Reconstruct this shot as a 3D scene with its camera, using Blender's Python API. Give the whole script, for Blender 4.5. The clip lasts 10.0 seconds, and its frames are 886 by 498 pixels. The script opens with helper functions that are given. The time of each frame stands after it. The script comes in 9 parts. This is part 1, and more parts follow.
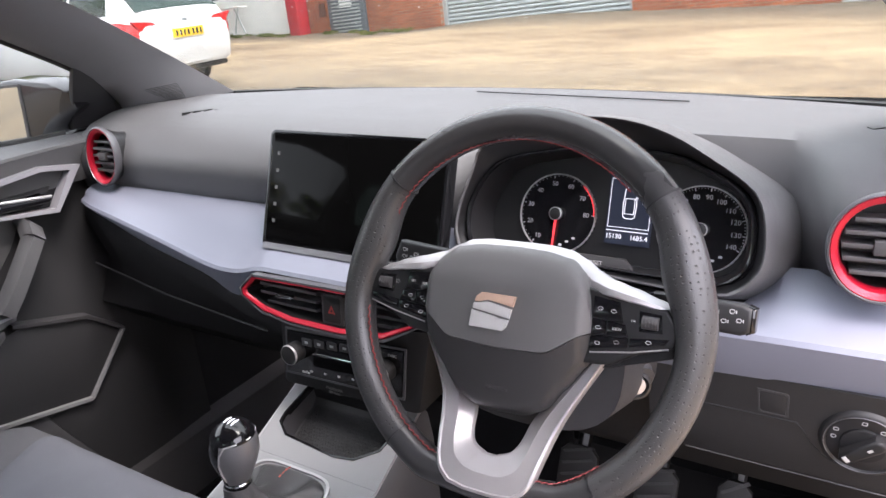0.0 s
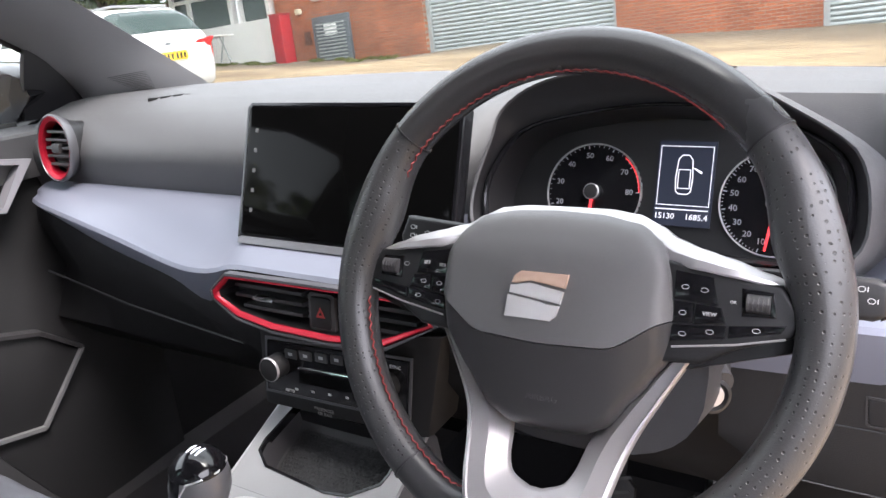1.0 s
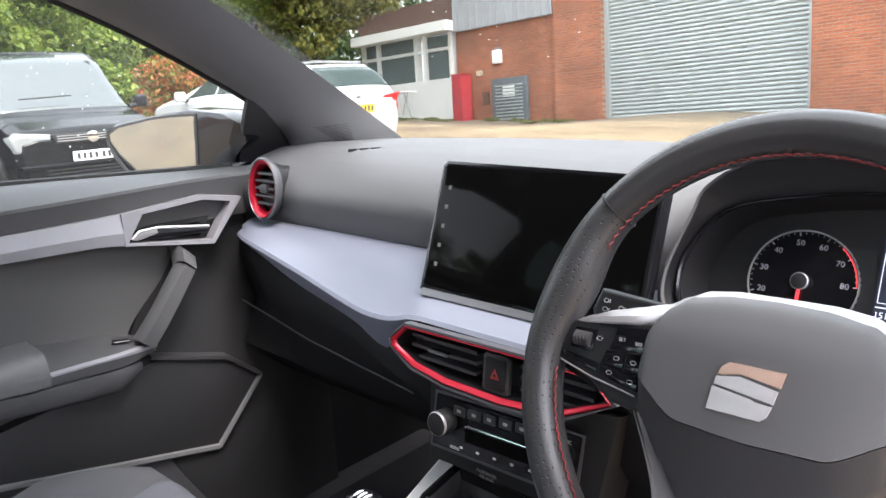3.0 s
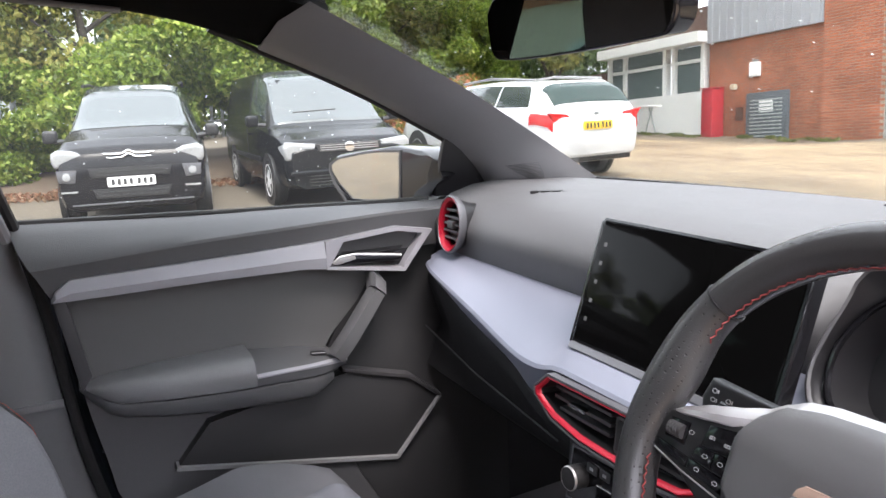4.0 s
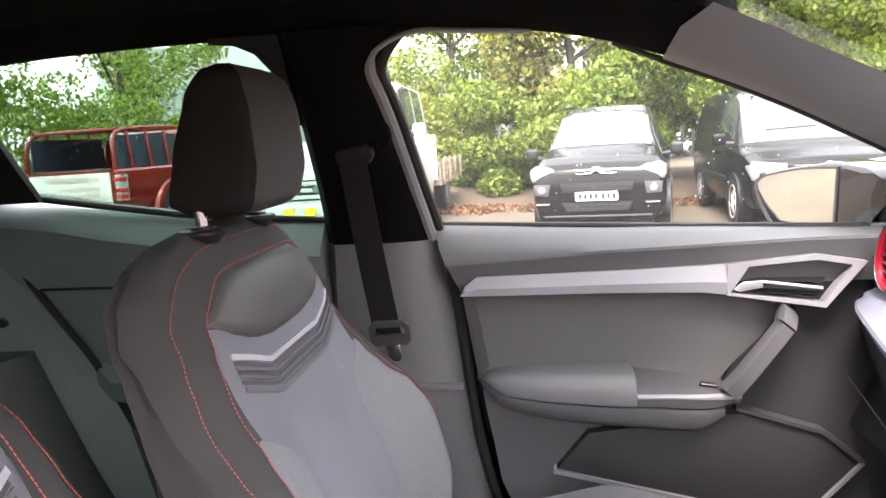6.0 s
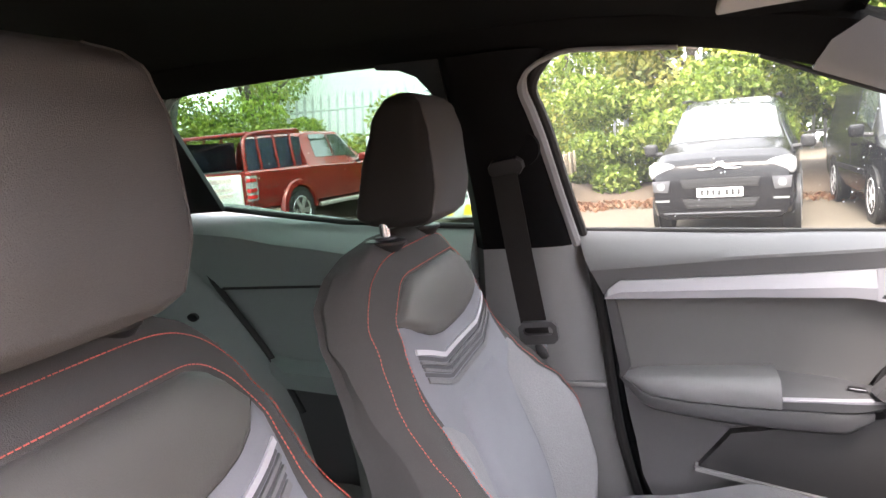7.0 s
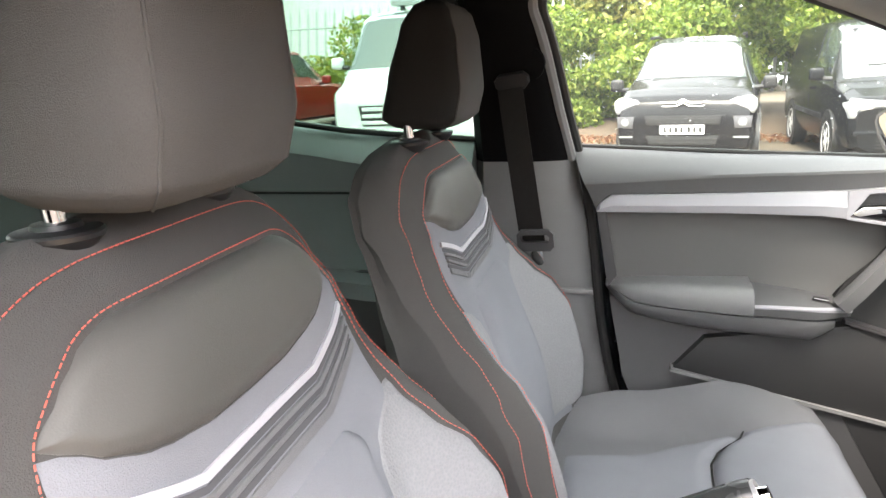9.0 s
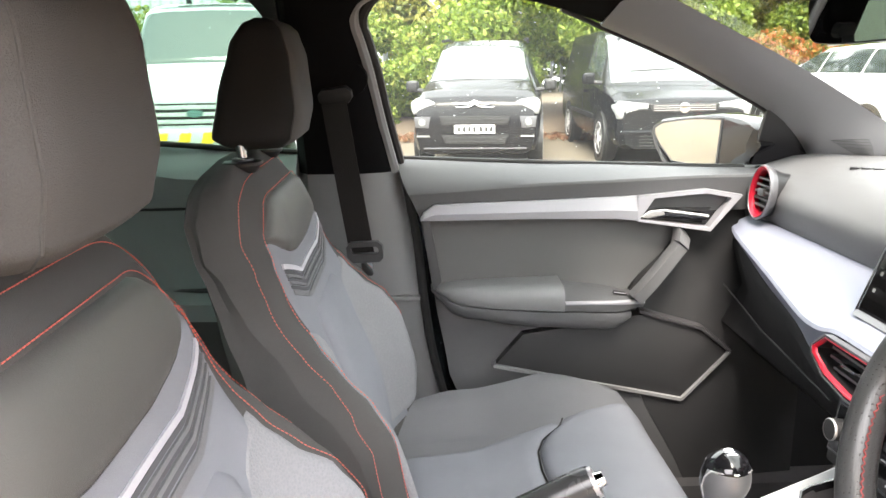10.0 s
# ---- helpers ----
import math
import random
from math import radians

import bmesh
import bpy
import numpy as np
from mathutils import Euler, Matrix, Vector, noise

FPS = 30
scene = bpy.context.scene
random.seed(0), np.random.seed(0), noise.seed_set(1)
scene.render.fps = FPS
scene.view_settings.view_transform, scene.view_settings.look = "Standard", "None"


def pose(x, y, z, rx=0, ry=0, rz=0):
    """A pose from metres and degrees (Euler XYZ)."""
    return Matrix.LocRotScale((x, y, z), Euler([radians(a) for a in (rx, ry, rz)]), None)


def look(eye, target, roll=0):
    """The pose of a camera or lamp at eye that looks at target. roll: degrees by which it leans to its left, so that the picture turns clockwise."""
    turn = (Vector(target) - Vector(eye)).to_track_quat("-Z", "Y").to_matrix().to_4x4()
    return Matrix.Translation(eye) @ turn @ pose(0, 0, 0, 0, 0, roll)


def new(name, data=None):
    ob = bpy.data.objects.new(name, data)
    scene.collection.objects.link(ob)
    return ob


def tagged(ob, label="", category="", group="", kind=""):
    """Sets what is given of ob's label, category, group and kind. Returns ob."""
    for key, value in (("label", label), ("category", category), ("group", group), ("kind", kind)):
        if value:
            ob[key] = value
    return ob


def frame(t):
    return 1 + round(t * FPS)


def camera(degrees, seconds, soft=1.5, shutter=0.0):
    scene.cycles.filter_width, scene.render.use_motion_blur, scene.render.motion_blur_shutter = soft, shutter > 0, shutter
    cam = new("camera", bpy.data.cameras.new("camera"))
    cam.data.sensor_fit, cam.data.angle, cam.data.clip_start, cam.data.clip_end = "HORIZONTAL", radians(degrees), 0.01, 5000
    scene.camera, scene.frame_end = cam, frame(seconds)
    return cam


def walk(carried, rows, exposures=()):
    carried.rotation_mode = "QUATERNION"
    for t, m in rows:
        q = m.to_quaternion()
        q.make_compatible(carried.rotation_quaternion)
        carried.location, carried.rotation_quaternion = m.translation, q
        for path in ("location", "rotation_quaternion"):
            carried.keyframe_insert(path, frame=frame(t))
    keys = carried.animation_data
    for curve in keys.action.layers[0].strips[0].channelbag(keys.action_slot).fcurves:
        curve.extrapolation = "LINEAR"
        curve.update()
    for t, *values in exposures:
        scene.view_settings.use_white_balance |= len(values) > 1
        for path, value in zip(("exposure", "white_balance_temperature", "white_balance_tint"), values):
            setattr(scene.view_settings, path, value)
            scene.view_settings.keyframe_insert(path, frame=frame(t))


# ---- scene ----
cam = camera(62.4, 10.0)
PATH = [
    (0, (0.618, -0.469, 1.287), (-0.438, 1.132, 0.72), -6.5),
    (0.5, (0.563, -0.418, 1.253), (-0.471, 1.211, 0.725), -6.9),
    (1, (0.514, -0.367, 1.205), (-0.516, 1.273, 0.707), -6.8),
    (1.5, (0.48, -0.321, 1.161), (-0.58, 1.309, 0.693), -6.1),
    (2, (0.427, -0.3, 1.155), (-0.715, 1.287, 0.731), -5.2),
    (2.2, (0.413, -0.306, 1.161), (-0.767, 1.259, 0.76), -4.7),
    (3.3, (0.527, -0.391, 1.233), (-0.956, 0.925, 0.969), -2.6),
    (3.5, (0.548, -0.379, 1.245), (-1.018, 0.838, 0.99), -2.3),
    (4, (0.573, -0.319, 1.261), (-1.187, 0.599, 1.013), -1.6),
    (4.5, (0.566, -0.276, 1.265), (-1.341, 0.282, 1.031), -0.3),
    (5, (0.555, -0.24, 1.258), (-1.423, -0.024, 1.055), 0.4),
    (5.5, (0.547, -0.205, 1.25), (-1.444, -0.275, 1.068), 0.4),
    (6, (0.561, -0.204, 1.25), (-1.412, -0.474, 1.072), -0.1),
    (6.2, (0.583, -0.204, 1.256), (-1.378, -0.553, 1.078), -0.4),
    (7.3, (0.679, -0.269, 1.275), (-1.213, -0.883, 1.068), -0.9),
    (7.5, (0.689, -0.276, 1.276), (-1.192, -0.917, 1.046), -1.0),
    (8, (0.706, -0.296, 1.252), (-1.165, -0.939, 0.961), -0.6),
    (8.5, (0.725, -0.305, 1.232), (-1.157, -0.891, 0.891), 0.1),
    (9, (0.751, -0.313, 1.239), (-1.164, -0.755, 0.869), 1.5),
    (9.5, (0.761, -0.338, 1.254), (-1.195, -0.539, 0.893), 2.0),
    (10, (0.773, -0.365, 1.268), (-1.192, -0.27, 0.906), 1.8),
]
walk(cam, [(t, look(eye, target, roll)) for t, eye, target, roll in PATH], [(0.0, 2.75, 6450, 20.5), (1.0, 2.87, 6400, 18), (2.0, 3.2, 6350, 15.5), (3.5, 2.80, 6400, 18), (4.5, 2.92, 6500, 20.5), (5.5, 3.42, 6850, 23.5), (6.2, 3.67, 6850, 23), (7.5, 3.93, 6850, 19.5), (8.5, 3.87, 6950, 12.5), (10.0, 3.82, 6950, 12.5)])

# the parked car stands nose up and leaning on a sloping yard; its parts are laid out in its own axes
PIVOT = Matrix.Translation((0, 0.1, 1.05))
CAR = PIVOT @ Matrix.Rotation(radians(3), 4, "X") @ Matrix.Rotation(radians(4), 4, "Y") @ PIVOT.inverted()

# ---- light ----
world = bpy.data.worlds.new("sky")
scene.world = world
world.use_nodes = True
wn = world.node_tree
sky = wn.nodes.new("ShaderNodeTexSky")
sky.sky_type, sky.sun_disc = "NISHITA", False
sky.sun_elevation, sky.sun_rotation = radians(58), radians(102)
sky.air_density, sky.dust_density, sky.ozone_density = 1.0, 5.0, 1.0
cloud = wn.nodes.new("ShaderNodeMixRGB")
cloud.inputs[0].default_value = 0.75
cloud.inputs[2].default_value = (9.0, 9.3, 9.8, 1)
wn.links.new(sky.outputs[0], cloud.inputs[1])
bg = wn.nodes["Background"]
wn.links.new(cloud.outputs[0], bg.inputs[0])
bg.inputs[1].default_value = 0.15
sun = new("sun", bpy.data.lights.new("sun", "SUN"))
sun.data.energy, sun.data.angle, sun.data.color = 1.0, radians(25), (1.0, 0.96, 0.9)
sun.matrix_world = look((0, 0, 30), (-18, 4, 0))

# ---- materials ----
def node_mat(name):
    m = bpy.data.materials.new(name)
    m.use_nodes = True
    return m, m.node_tree, m.node_tree.nodes["Principled BSDF"]


def surface(name, colour, rough=0.6, metal=0.0, grain=900.0, bump=0.15, vary=0.12, wear=6.0, coat=0.0, kind="noise", spec=0.5, rough_vary=0.08):
    """A surface with fine grain, broad uneven wear and bump."""
    m, t, p = node_mat(name)
    n, k = t.nodes, t.links
    co = n.new("ShaderNodeTexCoord")
    broad = n.new("ShaderNodeTexNoise")
    broad.inputs["Scale"].default_value, broad.inputs["Detail"].default_value = wear, 5
    k.new(co.outputs["Object"], broad.inputs["Vector"])
    if kind == "cells":
        fine = n.new("ShaderNodeTexVoronoi")
        fine.inputs["Scale"].default_value = grain
        fine_out = fine.outputs["Distance"]
    elif kind == "weave":
        fine = n.new("ShaderNodeTexWave")
        fine.inputs["Scale"].default_value, fine.inputs["Distortion"].default_value = grain, 3.0
        fine.inputs["Detail"].default_value, fine.inputs["Detail Scale"].default_value = 3, 2.0
        fine_out = fine.outputs["Fac"]
    else:
        fine = n.new("ShaderNodeTexNoise")
        fine.inputs["Scale"].default_value, fine.inputs["Detail"].default_value = grain, 3
        fine_out = fine.outputs["Fac"]
    k.new(co.outputs["Object"], fine.inputs["Vector"])
    mix = n.new("ShaderNodeMixRGB")
    low = [c * (1 - vary) for c in colour]
    high = [min(1, c * (1 + vary)) for c in colour]
    mix.inputs[1].default_value, mix.inputs[2].default_value = (*low, 1), (*high, 1)
    add = n.new("ShaderNodeMath")
    add.operation = "MULTIPLY_ADD"
    add.inputs[1].default_value, add.inputs[2].default_value = 0.45, 0.0
    k.new(fine_out, add.inputs[0])
    add2 = n.new("ShaderNodeMath")
    add2.operation = "MULTIPLY_ADD"
    add2.inputs[1].default_value = 0.55
    k.new(broad.outputs["Fac"], add2.inputs[0])
    k.new(add.outputs[0], add2.inputs[2])
    k.new(add2.outputs[0], mix.inputs[0])
    k.new(mix.outputs[0], p.inputs["Base Color"])
    rr = n.new("ShaderNodeMapRange")
    rr.inputs["To Min"].default_value, rr.inputs["To Max"].default_value = max(0.02, rough - rough_vary), min(1, rough + rough_vary)
    k.new(broad.outputs["Fac"], rr.inputs["Value"])
    k.new(rr.outputs[0], p.inputs["Roughness"])
    p.inputs["Metallic"].default_value = metal
    p.inputs["Coat Weight"].default_value = coat
    p.inputs["Coat Roughness"].default_value = 0.05
    p.inputs["Specular IOR Level"].default_value = spec
    if bump:
        b = n.new("ShaderNodeBump")
        b.inputs["Strength"].default_value, b.inputs["Distance"].default_value = bump, 0.001
        k.new(fine_out, b.inputs["Height"])
        k.new(b.outputs[0], p.inputs["Normal"])
    return m


def dotted(name, colour, rough, du, dv, dot=0.28):
    """Perforated leather: rows of small holes laid out along the part's own UV."""
    m = surface(name, colour, rough, grain=700, bump=0.12)
    t = m.node_tree
    n, k, p = t.nodes, t.links, t.nodes["Principled BSDF"]
    uv = n.new("ShaderNodeUVMap")
    mp = n.new("ShaderNodeMapping")
    mp.inputs["Scale"].default_value = (du, dv, 1)
    k.new(uv.outputs[0], mp.inputs[0])
    v = n.new("ShaderNodeTexVoronoi")
    v.inputs["Scale"].default_value, v.inputs["Randomness"].default_value = 1.0, 0.25
    k.new(mp.outputs[0], v.inputs["Vector"])
    ramp = n.new("ShaderNodeMapRange")
    ramp.inputs["From Min"].default_value, ramp.inputs["From Max"].default_value = dot * 0.6, dot
    k.new(v.outputs["Distance"], ramp.inputs["Value"])
    old = p.inputs["Base Color"].links[0].from_socket
    mix = n.new("ShaderNodeMixRGB")
    mix.inputs[1].default_value = (0.004, 0.004, 0.004, 1)
    k.new(ramp.outputs[0], mix.inputs[0])
    k.new(old, mix.inputs[2])
    k.new(mix.outputs[0], p.inputs["Base Color"])
    b = n.new("ShaderNodeBump")
    b.inputs["Strength"].default_value, b.inputs["Distance"].default_value = 0.6, 0.001
    k.new(ramp.outputs[0], b.inputs["Height"])
    prior = p.inputs["Normal"].links[0].from_socket
    k.new(prior, b.inputs["Normal"])
    k.new(b.outputs[0], p.inputs["Normal"])
    return m


def glass(name, tint, gloss=0.9, dirt_haze_mix=0.0):
    m, t, p = node_mat(name)
    n, k = t.nodes, t.links
    n.remove(p)
    tr, gl, fr, mx = n.new("ShaderNodeBsdfTransparent"), n.new("ShaderNodeBsdfGlossy"), n.new("ShaderNodeFresnel"), n.new("ShaderNodeMixShader")
    tr.inputs[0].default_value = (*tint, 1)
    gl.inputs["Roughness"].default_value = 0.01
    fr.inputs[0].default_value = 1.45
    f = n.new("ShaderNodeMath")
    f.operation = "MULTIPLY"
    f.inputs[1].default_value = gloss
    k.new(fr.outputs[0], f.inputs[0])
    k.new(f.outputs[0], mx.inputs[0])
    # a faint white veil mixed in to imitate haze over the view
    film, veil = n.new("ShaderNodeMixShader"), n.new("ShaderNodeBsdfTranslucent")
    veil.inputs[0].default_value = (0.8, 0.81, 0.8, 1)
    film.inputs[0].default_value = dirt_haze_mix
    k.new(tr.outputs[0], film.inputs[1])
    k.new(veil.outputs[0], film.inputs[2])
    k.new(film.outputs[0], mx.inputs[1])
    k.new(gl.outputs[0], mx.inputs[2])
    k.new(mx.outputs[0], n["Material Output"].inputs[0])
    return m


def glow(name, colour, strength):
    m, t, p = node_mat(name)
    p.inputs["Base Color"].default_value = (*[c * 0.5 for c in colour], 1)
    p.inputs["Emission Color"].default_value, p.inputs["Emission Strength"].default_value = (*colour, 1), strength
    return m


PAD = surface("dash_grain", (0.080, 0.080, 0.083), 0.52, grain=1300, bump=0.35, kind="cells", vary=0.18)
HARD = surface("hard_plastic", (0.037, 0.036, 0.038), 0.5, grain=1100, bump=0.2)
DOORDARK = surface("door_front_darker", (0.015, 0.015, 0.016), 0.65, grain=900, bump=0.25, kind="cells", vary=0.15)
# door plastic darkened to stand for the shade inside the bin
BIN_SHADE = surface("door_bin_shade", (0.019, 0.019, 0.020), 0.55, grain=900, bump=0.25, kind="cells", vary=0.2)
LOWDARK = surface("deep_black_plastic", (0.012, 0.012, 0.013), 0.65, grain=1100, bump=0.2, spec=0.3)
KNEE = surface("knee_panel_plastic", (0.0125, 0.0126, 0.0135), 0.55, grain=900, bump=0.2, kind="cells", vary=0.12)
FIN = surface("vent_fin_plastic", (0.05, 0.05, 0.052), 0.4, grain=1100, bump=0.1)
DARK = surface("dark_plastic", (0.009, 0.009, 0.010), 0.45, grain=1100, bump=0.15)
GLOSS = surface("piano_black", (0.006, 0.006, 0.007), 0.12, grain=300, bump=0.0, vary=0.05, rough_vary=0.03)
TRIM = surface("satin_lilac_trim", (0.165, 0.174, 0.216), 0.42, 0.25, grain=1800, bump=0.04, vary=0.04)
SATIN = surface("satin_silver", (0.42, 0.408, 0.412), 0.36, 0.6, grain=1800, bump=0.03, vary=0.04)
DCHROME = surface("dark_chrome", (0.11, 0.11, 0.118), 0.36, 0.4, grain=900, bump=0.02, vary=0.05)
DOORSTRIP = surface("door_strip_paint", (0.315, 0.312, 0.335), 0.45, 0.15, grain=1800, bump=0.03, vary=0.04)
CHROME = surface("chrome", (0.78, 0.78, 0.79), 0.07, 1.0, grain=60, bump=0.0, vary=0.03, rough_vary=0.03)
RED = surface("red_metallic", (0.37, 0.008, 0.024), 0.32, 0.3, grain=420, bump=0.25, kind="cells", vary=0.2)
REDCORE = surface("red_thread", (0.46, 0.085, 0.06), 0.7, grain=2500, bump=0.2)
LEATHER = surface("smooth_leather", (0.028, 0.028, 0.029), 0.27, grain=900, bump=0.05, kind="cells", vary=0.15)
DARKRED = surface("dark_red_thread", (0.21, 0.020, 0.020), 0.7, grain=2500, bump=0.2)
PERF = dotted("perforated_leather", (0.034, 0.034, 0.035), 0.36, 50, 20, 0.2)
VINYL = surface("airbag_vinyl", (0.086, 0.084, 0.085), 0.40, grain=2600, bump=0.25, kind="cells", vary=0.15)
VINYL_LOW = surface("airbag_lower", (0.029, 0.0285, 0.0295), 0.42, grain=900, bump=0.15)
CLOTH = surface("seat_cloth_dark", (0.057, 0.055, 0.054), 0.92, grain=1100, bump=0.8, kind="noise", vary=0.38, wear=9, spec=0.2)
CUSHION = surface("seat_cushion_cloth", (0.145, 0.145, 0.152), 0.9, grain=420, bump=0.7, kind="weave", vary=0.3, spec=0.2)
REARSEAT = surface("rear_seat_leatherette", (0.085, 0.090, 0.088), 0.6, grain=500, bump=0.4, vary=0.2)
# black for dark seams and for shade painted on the passenger headrest's sides
CLOTH_SHADE_SEAM = surface("seat_cloth_shade_and_seam", (0.015, 0.0145, 0.0145), 0.95, grain=1100, bump=0.8, vary=0.3, wear=9, spec=0.12)
CLOTH_IN = surface("seat_cloth_blue_grey", (0.160, 0.163, 0.180), 0.95, grain=1100, bump=0.8, vary=0.28, wear=9, spec=0.06)
CLOTH_MID = surface("seat_cloth_ribbed", (0.146, 0.146, 0.154), 0.9, grain=420, bump=0.7, kind="weave", vary=0.3, spec=0.2)
CLOTH_RIB = surface("seat_cloth_mesh", (0.172, 0.172, 0.181), 0.9, grain=330, bump=0.6, kind="cells", vary=0.18, spec=0.2)
# insert cloth darkened by the shade between the chevron ribs
GROOVE_SHADE = surface("seat_groove_shade", (0.080, 0.080, 0.086), 0.95, grain=900, bump=0.4, spec=0.05)
OLIVE = surface("seat_head_panel", (0.063, 0.061, 0.058), 0.55, grain=900, bump=0.25, vary=0.1, spec=0.45)
SILVERBAND = surface("silver_band", (0.40, 0.39, 0.425), 0.5, 0.2, grain=1500, bump=0.2, vary=0.05)
CARD = surface("door_card", (0.084, 0.084, 0.087), 0.55, grain=700, bump=0.3, kind="cells", vary=0.18)
ARMBASE = surface("armrest_plastic", (0.080, 0.080, 0.083), 0.5, grain=700, bump=0.3, kind="cells", vary=0.15)
CARD_LOW = surface("door_lower_plastic", (0.054, 0.054, 0.057), 0.55, grain=700, bump=0.3, kind="cells", vary=0.15)
CARD_SOFT = surface("door_insert", (0.092, 0.090, 0.090), 0.66, grain=1100, bump=0.25, vary=0.08)
GREYPL = surface("grey_plastic", (0.18, 0.18, 0.184), 0.5, grain=900, bump=0.2)
LINING = surface("black_headlining", (0.005, 0.005, 0.0052), 0.97, grain=900, bump=0.4, spec=0.04)
PILLAR_GREY = surface("pillar_grey", (0.150, 0.151, 0.157), 0.6, grain=700, bump=0.25, kind="cells", vary=0.15)
# near-black: the shade on the upper door pillar is in this colour
PILLAR_SHADED = surface("pillar_in_shade", (0.004, 0.004, 0.0044), 0.85, grain=700, bump=0.25, kind="cells", spec=0.07)
CARPET = surface("carpet", (0.006, 0.006, 0.0065), 1.0, grain=500, bump=0.8, spec=0.05)
RUBBER = surface("rubber", (0.010, 0.010, 0.010), 0.65, grain=700, bump=0.2)
WEB = surface("belt_webbing", (0.012, 0.0105, 0.0105), 0.8, grain=700, bump=0.5, kind="weave", spec=0.2)
# grey trim; the green light of the tinted windows is in the colour
REAR_GREEN_LIT = surface("rear_trim_green_light", (0.185, 0.215, 0.212), 0.55, grain=700, bump=0.25, kind="cells")
SCREEN = surface("screen_glass", (0.002, 0.002, 0.002), 0.07, grain=40, bump=0.0, vary=0.05, rough_vary=0.03, spec=0.06)
INK = surface("dial_print", (0.32, 0.32, 0.34), 0.5, grain=500, bump=0)
PRINT = surface("printed_white", (0.46, 0.46, 0.46), 0.5, grain=500, bump=0)
FAINT = surface("faint_print", (0.09, 0.09, 0.09), 0.5, grain=500, bump=0)
LCD = glow("display_blue_black", (0.012, 0.016, 0.03), 0.15)
LCDW = glow("white_glow", (0.9, 0.93, 1.0), 0.17)
NEEDLE = glow("needle_red", (1.0, 0.05, 0.06), 0.25)
BADGE = surface("badge_silver", (0.68, 0.67, 0.67), 0.26, 0.55, grain=60, bump=0)
# silver badge metal with a warm reflection put into its colour
WARM_REFLECTION = surface("badge_warm_reflection", (0.72, 0.50, 0.39), 0.26, 0.55, grain=60, bump=0)
# side glass with a little painted haze that lifts the blacks outside
WINDOW = glass("clear_glass", (0.73, 0.755, 0.735), 0.3, 0.006)
SCREENGLASS = glass("windscreen_glass", (0.66, 0.685, 0.665), 0.15)
PRIVACY = glass("green_tinted_glass", (0.39, 0.48, 0.435), 0.35)
MIRROR = surface("mirror_silver", (0.55, 0.57, 0.57), 0.02, 1.0, grain=10, bump=0.0, vary=0.0, rough_vary=0.0)
PAINT_DARK = surface("car_paint_dark_blue", (0.012, 0.016, 0.022), 0.25, 0.3, grain=900, bump=0.0, coat=1.0)


# ---- mesh helpers ----
def soften(bm, angle=38):
    bm.normal_update()
    for f in bm.faces:
        f.smooth = True
    for e in bm.edges:
        e.smooth = len(e.link_faces) == 2 and e.calc_face_angle(0) < radians(angle)


def part(name, bm, material, parent=None, label="", angle=38):
    soften(bm, angle)
    me = bpy.data.meshes.new(name)
    bm.to_mesh(me)
    bm.free()
    for m in material if isinstance(material, (list, tuple)) else [material]:
        me.materials.append(m)
    ob = new(name, me)
    ob.parent = parent
    if label:
        ob["label"] = label
    return ob


def thing(name, label, category, base=None, group="", kind="", place=None):
    """An Empty at the base of a thing of several parts."""
    ob = new(name)
    ob.empty_display_size = 0.05
    ob.matrix_world = (CAR if place is None else place)
    return tagged(ob, label, category, group, kind)


def single(name, bm, material, label, category, group="", kind="", place=None, angle=38):
    ob = part(name, bm, material, None, "", angle)
    ob.matrix_world = (CAR if place is None else place)
    return tagged(ob, label, category, group, kind)


def ring_loft(rings, closed=True, caps=True, bm=None, uv=False):
    """Skin over rings of equally many points."""
    bm = bm or bmesh.new()
    vs = [[bm.verts.new(p) for p in r] for r in rings]
    n = len(rings[0])
    layer = bm.loops.layers.uv.verify() if uv else None
    for i in range(len(vs) - 1):
        for j in range(n if closed else n - 1):
            a, b, c, d = vs[i][j], vs[i][(j + 1) % n], vs[i + 1][(j + 1) % n], vs[i + 1][j]
            try:
                f = bm.faces.new((a, b, c, d))
            except ValueError:
                continue
            if uv:
                for l, q in zip(f.loops, ((i, j), (i, j + 1), (i + 1, j + 1), (i + 1, j))):
                    l[layer].uv = (q[0] / (len(vs) - 1), q[1] / n)
    if caps and closed:
        for r in (vs[0], vs[-1]):
            try:
                bm.faces.new(r)
            except ValueError:
                pass
    bmesh.ops.recalc_face_normals(bm, faces=bm.faces)
    return bm


def box(lo, hi, bevel=0.0, seg=2, bm=None):
    bm = bm or bmesh.new()
    m = Matrix.Translation([(a + b) / 2 for a, b in zip(lo, hi)]) @ Matrix.Diagonal([abs(b - a) for a, b in zip(lo, hi)] + [1])
    r = bmesh.ops.create_cube(bm, size=1, matrix=m)
    if bevel:
        es = list({e for v in r["verts"] for e in v.link_edges})
        bmesh.ops.bevel(bm, geom=es, offset=bevel, segments=seg, affect="EDGES", profile=0.6)
    return bm


